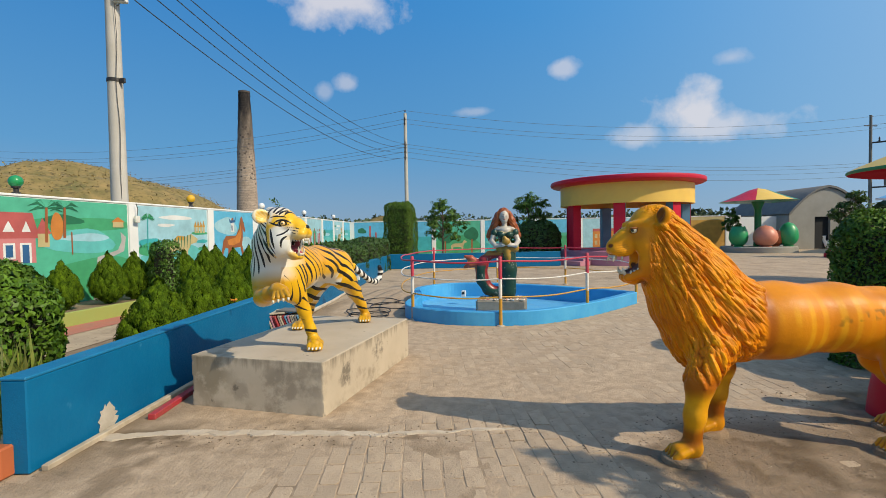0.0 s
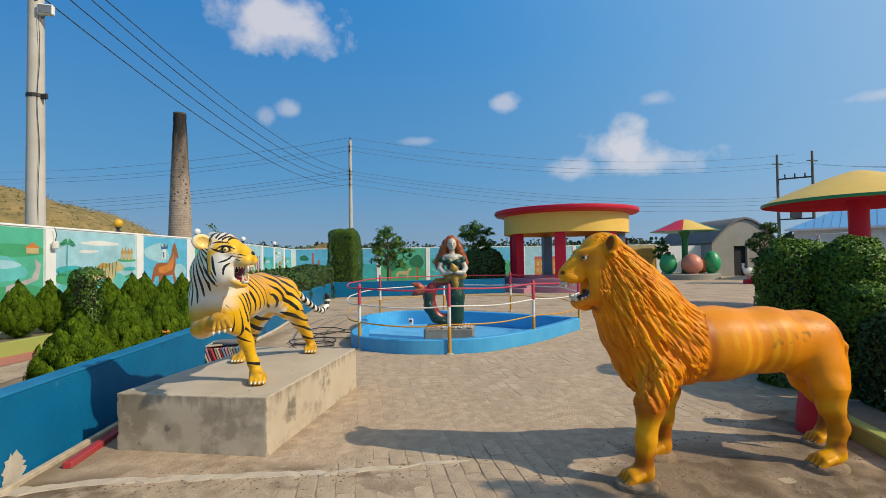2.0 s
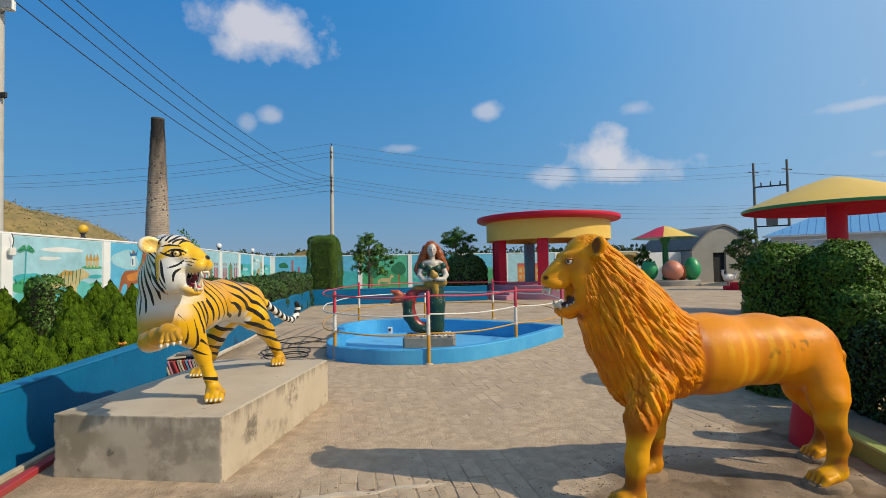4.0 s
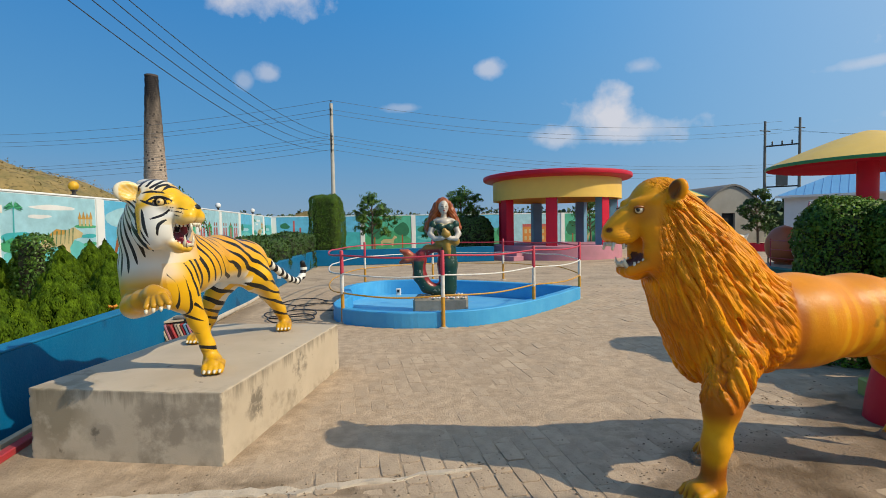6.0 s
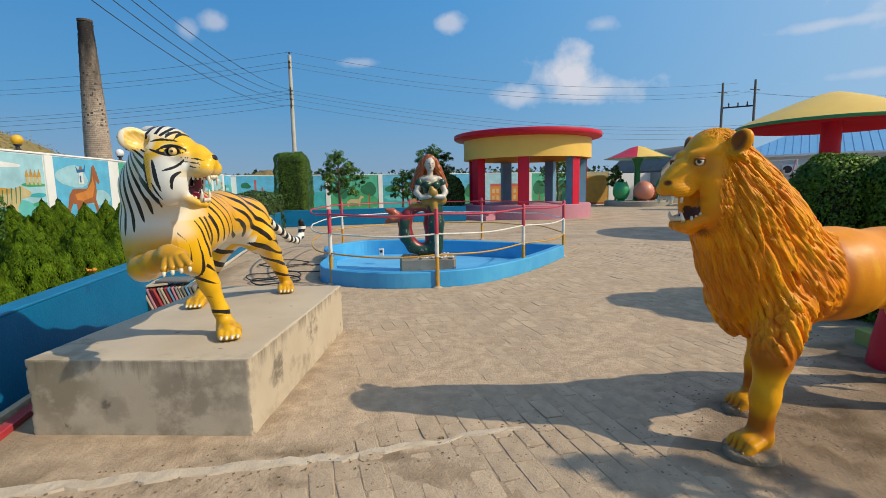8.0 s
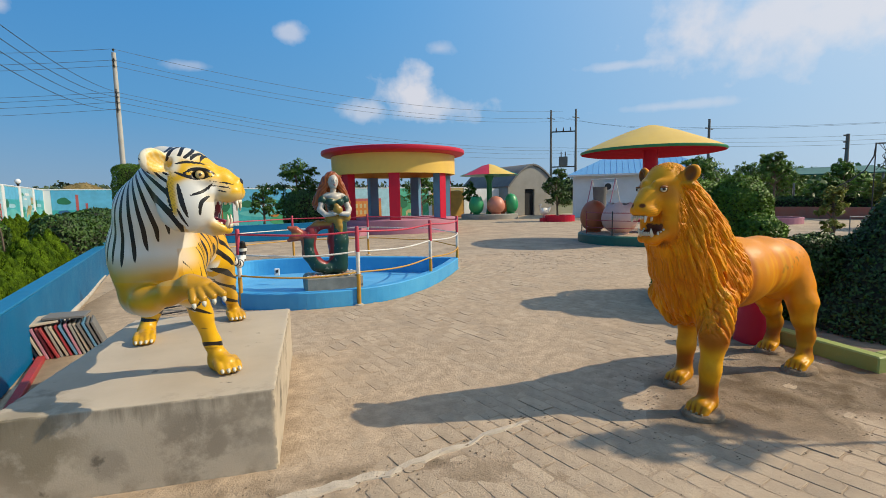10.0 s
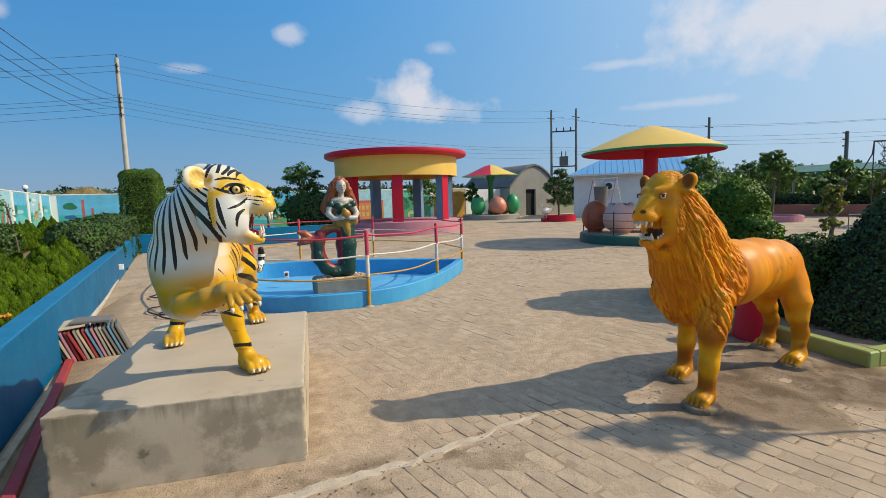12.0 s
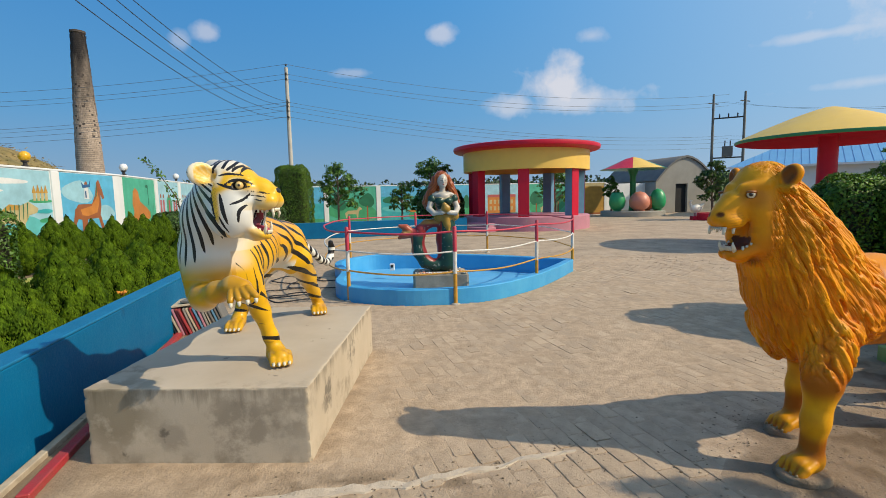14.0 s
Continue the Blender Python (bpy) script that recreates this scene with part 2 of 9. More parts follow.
M_POOLIN = mat("pool basin paint", (0.15, 0.45, 0.70), 0.45, (0.09, 0.36, 0.64), 2, 0.2, 40, (0.32, 0.45, 0.52), 3, 0.62)
M_RAILRED = mat("red rail paint", (0.56, 0.025, 0.06), 0.5, (0.42, 0.05, 0.07), 12, 0.3, 60, (0.55, 0.40, 0.36), 16, 0.70)
M_RED = mat("red gloss paint", (0.54, 0.008, 0.032), 0.45, (0.46, 0.008, 0.032), 3, 0.12, 30, spec=0.3)
# darker copy of the red, with the cap underside's shade in its colour
M_RED_SHADED = mat("matt red darkened for shade", (0.40, 0.006, 0.022), 0.9, (0.33, 0.006, 0.022), 3, 0.12, 30, spec=0.05)
M_REDFADE = mat("faded red paint", (0.42, 0.025, 0.035), 0.5, (0.30, 0.06, 0.055), 12, 0.3, 60)
M_PINK = mat("pink plaster", (0.48, 0.20, 0.26), 0.65, (0.40, 0.18, 0.22), 2, 0.25, 50, (0.38, 0.28, 0.26), 3, 0.62)
M_YELLOW = mat("cream yellow paint", (0.77, 0.50, 0.085), 0.5, (0.70, 0.45, 0.085), 1.5, 0.15, 40)
M_YPOST = mat("yellow rail paint", (0.62, 0.32, 0.03), 0.5, (0.45, 0.22, 0.03), 14, 0.3, 60, (0.12, 0.06, 0.03), 20, 0.68)
M_WPOST = mat("white rail paint", (0.75, 0.73, 0.68), 0.45, (0.60, 0.56, 0.48), 14, 0.3, 60)
M_STEELBLUE = mat("grey blue paint", (0.13, 0.29, 0.43), 0.5, (0.10, 0.23, 0.35), 2, 0.15, 40)
M_GREEN = mat("green gloss paint", (0.015, 0.22, 0.075), 0.35, (0.015, 0.17, 0.06), 4, 0.1, 30)
M_DKGREEN = mat("dark green paint", (0.012, 0.10, 0.07), 0.5, (0.02, 0.13, 0.09), 4, 0.15, 30)
M_KERB = mat("yellow green kerb paint", (0.30, 0.33, 0.085), 0.6, (0.28, 0.34, 0.09), 4, 0.3, 40, (0.2, 0.2, 0.1), 6, 0.68)
M_PEACH = mat("peach paint", (0.62, 0.24, 0.15), 0.45, (0.55, 0.20, 0.13), 3, 0.12, 40)
M_PALEPEACH = mat("pale peach paint", (0.72, 0.46, 0.38), 0.45, (0.64, 0.40, 0.33), 3, 0.12, 40)
M_EGGGREEN = mat("bright green paint", (0.03, 0.33, 0.12), 0.4, (0.025, 0.27, 0.10), 3, 0.12, 40)
M_TERRA_Y = mat("dry orange petals", (0.70, 0.30, 0.02), 0.7, (0.55, 0.18, 0.02), 30)
M_TERRA = mat("terracotta paint", (0.48, 0.13, 0.045), 0.45, (0.40, 0.11, 0.04), 3, 0.12, 40)
M_WHITE = mat("white wall paint", (0.78, 0.78, 0.76), 0.6, (0.70, 0.70, 0.68), 1.5, 0.15, 40, (0.55, 0.53, 0.48), 2, 0.68)
M_PEDESTAL = mat("stained dark cement", (0.30, 0.265, 0.21), 0.85, (0.17, 0.15, 0.115), 4, 0.4, 40, (0.30, 0.27, 0.22), 6, 0.62)
M_GREYWALL = mat("grey plaster", (0.33, 0.31, 0.265), 0.85, (0.25, 0.235, 0.20), 0.8, 0.3, 30, (0.22, 0.21, 0.18), 0.9, 0.62)
M_ROOFGREY = mat("dark roof felt", (0.13, 0.125, 0.12), 0.85, (0.18, 0.17, 0.15), 1.5, 0.3, 30)
M_BLUEROOF = mat("blue metal roofing", (0.13, 0.36, 0.62), 0.4, (0.11, 0.32, 0.57), 1, 0.1, 20, metal=0.1)
M_DARK = mat("dark opening", (0.012, 0.012, 0.012), 0.8)
M_BLACK = mat("black paint", (0.02, 0.018, 0.016), 0.5, (0.035, 0.03, 0.028), 10)
M_POLE = mat("concrete pole", (0.52, 0.49, 0.44), 0.85, (0.42, 0.39, 0.34), 2, 0.3, 40, (0.30, 0.27, 0.23), 1.2, 0.64)
M_STEEL = mat("galvanised steel", (0.30, 0.30, 0.30), 0.45, (0.2, 0.2, 0.2), 6, 0.1, 30, metal=0.6)
M_WIRE = mat("wire", (0.03, 0.03, 0.035), 0.6)
# wire colour lightened to blue-grey to paint in the distance haze
M_WIREFAR = mat("haze-paled wire", (0.10, 0.115, 0.14), 0.8, (0.14, 0.155, 0.18), 2)
M_BRICK = mat("chimney brick", (0.44, 0.355, 0.285), 0.9, (0.33, 0.255, 0.20), 0.5, 0.3, 3, (0.20, 0.155, 0.13), 0.35, 0.64, island=0.15)


def sooted(m, low, high, colour):
    """Soot that thins out from the mouth of the stack downwards, in uneven streaks."""
    n, l = m.node_tree.nodes, m.node_tree.links
    p = n["Principled BSDF"]
    base = p.inputs["Base Color"].links[0].from_socket
    co = n.new("ShaderNodeTexCoord")
    sep = n.new("ShaderNodeSeparateXYZ")
    l.new(co.outputs["Object"], sep.inputs[0])
    streak = n.new("ShaderNodeTexNoise")
    stretch = n.new("ShaderNodeMapping")
    stretch.inputs["Scale"].default_value = (0.9, 0.9, 0.25)
    l.new(co.outputs["Object"], stretch.inputs["Vector"])
    l.new(stretch.outputs[0], streak.inputs["Vector"])
    streak.inputs["Scale"].default_value = 1.0
    streak.inputs["Detail"].default_value = 5
    height = n.new("ShaderNodeMath")
    height.operation = "MULTIPLY_ADD"
    l.new(streak.outputs["Fac"], height.inputs[0])
    height.inputs[1].default_value = 16.0
    l.new(sep.outputs["Z"], height.inputs[2])
    amount = n.new("ShaderNodeMapRange")
    amount.inputs["From Min"].default_value, amount.inputs["From Max"].default_value = low + 8, high + 8
    l.new(height.outputs[0], amount.inputs["Value"])
    mix = n.new("ShaderNodeMixRGB")
    l.new(amount.outputs["Result"], mix.inputs["Fac"])
    l.new(base, mix.inputs["Color1"])
    mix.inputs["Color2"].default_value = (*colour, 1)
    l.new(mix.outputs[0], p.inputs["Base Color"])


sooted(M_BRICK, 16.0, 31.0, (0.022, 0.018, 0.018))
M_SOOT = mat("sooty brick", (0.05, 0.042, 0.04), 0.9, (0.09, 0.07, 0.06), 0.6, island=0.25)
M_STRAW = mat("straw", (0.31, 0.215, 0.08), 0.95, (0.15, 0.125, 0.040), 1.1, 1.0, 2.2, (0.10, 0.105, 0.032), 0.35, 0.56, spots2=((0.10, 0.075, 0.028), 3.0, 0.56))
M_BARK = mat("bark", (0.16, 0.12, 0.085), 0.9, (0.10, 0.075, 0.05), 9, 0.6, 40)
# leaf green lowered to carry the shaded side of the kerbed hedges
M_LEAF_CONE = mat("shade-darkened hedge leaves", (0.022, 0.056, 0.007), 0.5, (0.052, 0.108, 0.012), 7, island=0.5, transl=0.1, spec=0.4)
# near-black core colour stands in for the deep shade inside the thujas
M_THUJA_SHADE = mat("thuja core shade", (0.006, 0.016, 0.002), 0.95, (0.012, 0.026, 0.003), 8, 0.8, 60, spec=0.0)
M_LEAF_THUJA = mat("thuja sprays", (0.016, 0.046, 0.001), 0.75, (0.125, 0.205, 0.006), 9, island=0.36, transl=0.08, spec=0.12)
M_LEAF_HEDGE = mat("hedge leaves", (0.058, 0.140, 0.008), 0.55, (0.125, 0.230, 0.014), 7, island=0.45, transl=0.2, spec=0.4)
M_LEAF_TREE = mat("tree leaves", (0.050, 0.135, 0.014), 0.5, (0.115, 0.225, 0.026), 2, island=0.45, transl=0.25)
M_LEAF_DARK = mat("dark leaves", (0.035, 0.085, 0.014), 0.55, (0.07, 0.14, 0.02), 3, island=0.45, transl=0.2)
M_LEAF_YEL = mat("yellowed leaves", (0.28, 0.27, 0.05), 0.6, (0.14, 0.20, 0.03), 8, island=0.4, transl=0.3)
M_LEAF_FAR = mat("far leaves", (0.045, 0.075, 0.035), 0.8, (0.065, 0.095, 0.04), 0.2, island=0.35)
# near-black filling that paints the shade behind hedge leaves
M_CORE = mat("hedge core shade", (0.012, 0.020, 0.005), 0.9, (0.03, 0.025, 0.012), 12)
M_GLOBEG = mat("green globe", (0.02, 0.30, 0.10), 0.25)
M_GLOBEY = mat("yellow globe", (0.75, 0.42, 0.02), 0.25)
M_GLOBEW = mat("white globe", (0.8, 0.8, 0.78), 0.25)
M_STATUE = mat("statue enamel", (1, 1, 1), 0.42, (0.46, 0.12, 0.004), 4, 0.20, 38, coat=0.0, attr="tint", spec=0.2)


def strands(m, centre, scale):
    """Fine combed hair running away from the centre, on the mane alone; its hollows are also coloured darker."""
    n, l = m.node_tree.nodes, m.node_tree.links
    p = n["Principled BSDF"]
    co = n.new("ShaderNodeTexCoord")
    sub_ = n.new("ShaderNodeVectorMath")
    sub_.operation = "SUBTRACT"
    l.new(co.outputs["Object"], sub_.inputs[0])
    sub_.inputs[1].default_value = centre
    unit = n.new("ShaderNodeVectorMath")
    unit.operation = "NORMALIZE"
    l.new(sub_.outputs[0], unit.inputs[0])
    noise = n.new("ShaderNodeTexNoise")
    l.new(unit.outputs[0], noise.inputs["Vector"])
    noise.inputs["Scale"].default_value = scale
    noise.inputs["Detail"].default_value = 2.5
    noise.inputs["Distortion"].default_value = 0.6
    a = n.new("ShaderNodeAttribute")
    a.attribute_name = "stripe"
    hair = n.new("ShaderNodeMath")
    hair.operation = "MULTIPLY"
    l.new(noise.outputs["Fac"], hair.inputs[0])
    l.new(a.outputs["Fac"], hair.inputs[1])
    old = p.inputs["Normal"].links[0].from_socket
    b = n.new("ShaderNodeBump")
    b.inputs["Strength"].default_value = 0.9
    b.inputs["Distance"].default_value = 0.02
    l.new(hair.outputs[0], b.inputs["Height"])
    l.new(old, b.inputs["Normal"])
    l.new(b.outputs[0], p.inputs["Normal"])
    # shade between the hairs mixed into the base colour
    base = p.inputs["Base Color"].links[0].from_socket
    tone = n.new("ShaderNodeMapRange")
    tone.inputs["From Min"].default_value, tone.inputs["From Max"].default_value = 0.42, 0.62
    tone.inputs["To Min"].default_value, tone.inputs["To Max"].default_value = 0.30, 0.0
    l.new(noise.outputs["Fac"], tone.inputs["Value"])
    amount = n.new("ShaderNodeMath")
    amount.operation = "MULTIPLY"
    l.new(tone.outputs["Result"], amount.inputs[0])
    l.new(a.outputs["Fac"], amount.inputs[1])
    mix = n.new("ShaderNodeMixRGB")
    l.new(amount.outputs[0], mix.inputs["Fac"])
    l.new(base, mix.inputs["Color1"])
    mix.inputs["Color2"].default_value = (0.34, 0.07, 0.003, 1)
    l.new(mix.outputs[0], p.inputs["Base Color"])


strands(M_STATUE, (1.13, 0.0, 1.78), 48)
M_TIGER = mat("striped statue enamel", (1, 1, 1), 0.36, None, 5, 0.12, 38, coat=0.05, attr="tint", stripe="stripe", spec=0.4)


# ---- mesh helpers ----
class Build:
    """Collects vertices and faces of one mesh."""

    def __init__(self):
        self.v, self.f, self.m = [], [], []

    def add(self, verts, faces, mi=0):
        k = len(self.v)
        self.v += [tuple(p) for p in verts]
        self.f += [tuple(i + k for i in q) for q in faces]
        self.m += [mi] * len(faces)
        return self

    def box(self, c, s, bevel=0.0, rz=0.0, mi=0, m=None):
        hx, hy, hz = s[0] / 2, s[1] / 2, s[2] / 2
        m = m if m is not None else pose(c[0], c[1], c[2], 0, 0, rz)
        b = min(bevel, hx * 0.9, hy * 0.9, hz * 0.9)
        vs, fs, at = [], [], {}
        if b <= 0:
            pts = [(x, y, z) for x in (-hx, hx) for y in (-hy, hy) for z in (-hz, hz)]
            return self.add([m @ Vector(p) for p in pts], [(0, 1, 3, 2), (4, 6, 7, 5), (0, 4, 5, 1), (2, 3, 7, 6), (0, 2, 6, 4), (1, 5, 7, 3)], mi)
        for sx in (-1, 1):
            for sy in (-1, 1):
                for sz in (-1, 1):
                    for ax in range(3):
                        p = [sx * (hx - b), sy * (hy - b), sz * (hz - b)]
                        p[ax] = (sx * hx, sy * hy, sz * hz)[ax]
                        at[sx, sy, sz, ax] = len(vs)
                        vs.append(m @ Vector(p))
        for ax in range(3):
            o1, o2 = [a for a in range(3) if a != ax]
            for s_ in (-1, 1):
                q = []
                for a, c_ in ((-1, -1), (1, -1), (1, 1), (-1, 1)):
                    k = [0, 0, 0]
                    k[ax], k[o1], k[o2] = s_, a, c_
                    q.append(at[(*k, ax)])
                fs.append(q)
        for ax in range(3):
            o1, o2 = [a for a in range(3) if a != ax]
            for a in (-1, 1):
                for c_ in (-1, 1):
                    k, j = [0, 0, 0], [0, 0, 0]
                    k[ax], k[o1], k[o2] = -1, a, c_
                    j[ax], j[o1], j[o2] = 1, a, c_
                    fs.append([at[(*k, o1)], at[(*j, o1)], at[(*j, o2)], at[(*k, o2)]])
        for sx in (-1, 1):
            for sy in (-1, 1):
                for sz in (-1, 1):
                    fs.append([at[sx, sy, sz, 0], at[sx, sy, sz, 1], at[sx, sy, sz, 2]])
        cen = m.translation
        out = []
        for q in fs:
            a, b_, c_ = (Vector(vs[q[i]]) for i in range(3))
            mid = sum((Vector(vs[i]) for i in q), Vector()) / len(q)
            out.append(q if (b_ - a).cross(c_ - a).dot(mid - cen) > 0 else q[::-1])
        return self.add(vs, out, mi)

    def lathe(self, profile, segs=32, c=(0, 0, 0), mi=0, m=None, cap=True):
        """profile: (radius, z) from bottom to top, turned round z."""
        m = m if m is not None else Matrix.Translation(c)
        n = len(profile)
        vs = [m @ Vector((r * math.cos(2 * math.pi * i / segs), r * math.sin(2 * math.pi * i / segs), z)) for i in range(segs) for r, z in profile]
        fs = []
        for i in range(segs):
            j = (i + 1) % segs
            for k in range(n - 1):
                fs.append((i * n + k, j * n + k, j * n + k + 1, i * n + k + 1))
        if cap and profile[0][0] > 1e-6:
            fs.append(tuple(i * n for i in range(segs))[::-1])
        if cap and profile[-1][0] > 1e-6:
            fs.append(tuple(i * n + n - 1 for i in range(segs)))
        return self.add(vs, fs, mi)

    def tube(self, pts, radii, segs=8, mi=0, closed=False, cap=True):
        pts = [Vector(p) for p in pts]
        n = len(pts)
        if isinstance(radii, (int, float)):
            radii = [radii] * n
        side = None
        vs, fs = [], []
        for i, p in enumerate(pts):
            a = pts[(i - 1) % n] if closed or i else p
            b = pts[(i + 1) % n] if closed or i < n - 1 else p
            d = (b - a).normalized()
            if side is None:
                side = d.orthogonal().normalized()
            side = (side - d * side.dot(d)).normalized()
            o = d.cross(side)
            vs += [p + (side * math.cos(2 * math.pi * k / segs) + o * math.sin(2 * math.pi * k / segs)) * radii[i] for k in range(segs)]
        for i in range(n if closed else n - 1):
            j = (i + 1) % n
            fs += [(i * segs + k, i * segs + (k + 1) % segs, j * segs + (k + 1) % segs, j * segs + k) for k in range(segs)]
        if cap and not closed:
            fs.append(tuple(range(segs))[::-1])
            fs.append(tuple((n - 1) * segs + k for k in range(segs)))
        return self.add(vs, fs, mi)

    def ball(self, c, r, segs=16, rings=10, mi=0, m=None):
        if isinstance(r, (int, float)):
            r = (r, r, r)
        m = (m if m is not None else Matrix.Translation(c)) @ Matrix.Diagonal((*r, 1))
        prof = [(math.sin(math.pi * k / rings), -math.cos(math.pi * k / rings)) for k in range(rings + 1)]
        prof[0], prof[-1] = (1e-7, -1), (1e-7, 1)
        return self.lathe(prof, segs, mi=mi, m=m)

    def prism(self, outline, z0, z1, mi=0, m=None):
        """A flat outline (x, y), counter-clockwise, raised from z0 to z1."""
        m = m if m is not None else Matrix()
        n = len(outline)
        vs = [m @ Vector((x, y, z)) for z in (z0, z1) for x, y in outline]
        fs = [tuple(range(n))[::-1], tuple(range(n, 2 * n))] + [(i, (i + 1) % n, n + (i + 1) % n, n + i) for i in range(n)]
        return self.add(vs, fs, mi)


def mesh_of(name, b, mats, smooth=0.0):
    me = bpy.data.meshes.new(name)
    if isinstance(b, Build):
        me.from_pydata(b.v, [], b.f)
        if any(b.m):
            me.polygons.foreach_set("material_index", b.m)
    else:
        me.from_pydata(b[0], [], b[1])
    for x in mats if isinstance(mats, (list, tuple)) else [mats]:
        me.materials.append(x)
    if smooth:
        me.polygons.foreach_set("use_smooth", [True] * len(me.polygons))
        if smooth < 170:
            me.set_sharp_from_angle(angle=radians(smooth))
    me.update()
    return me


def thing(name, at, label, category, group="", rz=0.0):
    """An Empty at the base of a thing with parts."""
    ob = new(name)
    ob.empty_display_size = 0.2
    ob.matrix_basis = pose(*at, 0, 0, rz)
    return tagged(ob, label, category, group)


def part(name, b, mats, parent, label="", smooth=0.0, at=None):
    ob = new(name, b if isinstance(b, bpy.types.Mesh) else mesh_of(name, b, mats, smooth))
    ob.parent = parent
    if at is not None:
        ob.matrix_basis = at
    return tagged(ob, label)


def single(name, b, mats, at, label, category, group="", smooth=0.0, rz=0.0, kind=""):
    ob = new(name, b if isinstance(b, bpy.types.Mesh) else mesh_of(name, b, mats, smooth))
    ob.matrix_basis = pose(*at, 0, 0, rz)
    return tagged(ob, label, category, group, kind)


def leaves(rng, centres, normals, length, width, droop=0.0, spread=0.7, up=0.0):
    """Small four-cornered leaves at the centres, turned to the normals with some scatter."""
    n = len(centres)
    nrm = normals + rng.normal(0, spread, (n, 3))
    nrm /= np.linalg.norm(nrm, axis=1)[:, None]
    t = rng.normal(0, 1, (n, 3))
    t[:, 2] += up - droop
    t -= nrm * (t * nrm).sum(1)[:, None] * 0.8
    t /= np.linalg.norm(t, axis=1)[:, None]
    s = np.cross(nrm, t)
    s /= np.linalg.norm(s, axis=1)[:, None] + 1e-9
    k = rng.uniform(0.7, 1.3, (n, 1))
    a, w = t * length * k, s * width * k
    fold = np.cross(t, s) * width * 0.35
    v = np.stack([centres - a * 0.5, centres + w * 0.5 + fold, centres + a * 0.55, centres - w * 0.5 + fold], 1).reshape(-1, 3)
    f = np.arange(4 * n).reshape(-1, 4)[:, ::-1]
    return v, f


def leafy(name, v, f, normals, mats, rng, jitter=0.35):
    """A leaf mesh shaded by the form of the plant that the leaves cover."""
    me = mesh_of(name, (v.tolist(), f.tolist()), mats)
    me.polygons.foreach_set("use_smooth", [True] * len(me.polygons))
    q = normals / np.linalg.norm(normals, axis=1)[:, None] + rng.normal(0, jitter, normals.shape)
    q /= np.linalg.norm(q, axis=1)[:, None]
    me.normals_split_custom_set_from_vertices(np.repeat(q, 4, axis=0).tolist())
    return me


def smoothstep(a, b, x):
    t = np.clip((x - a) / (b - a), 0, 1)
    return t * t * (3 - 2 * t)


def vnoise(p, scale, seed=0):
    """Smooth value noise on an array of points, -1 to 1."""
    q = p * scale + seed * 17.31
    i = np.floor(q).astype(np.int64)
    f = q - i
    f = f * f * (3 - 2 * f)
    out = np.zeros(len(p))
    for dx in (0, 1):
        for dy in (0, 1):
            for dz in (0, 1):
                h = (i[:, 0] + dx) * 374761393 + (i[:, 1] + dy) * 668265263 + (i[:, 2] + dz) * 2147483647 + seed * 1013
                h = (h ^ (h >> 13)) * 1274126177
                h = ((h ^ (h >> 16)) & 0xFFFFFF) / 0xFFFFFF
                w = (f[:, 0] if dx else 1 - f[:, 0]) * (f[:, 1] if dy else 1 - f[:, 1]) * (f[:, 2] if dz else 1 - f[:, 2])
                out += w * h
    return out * 2 - 1


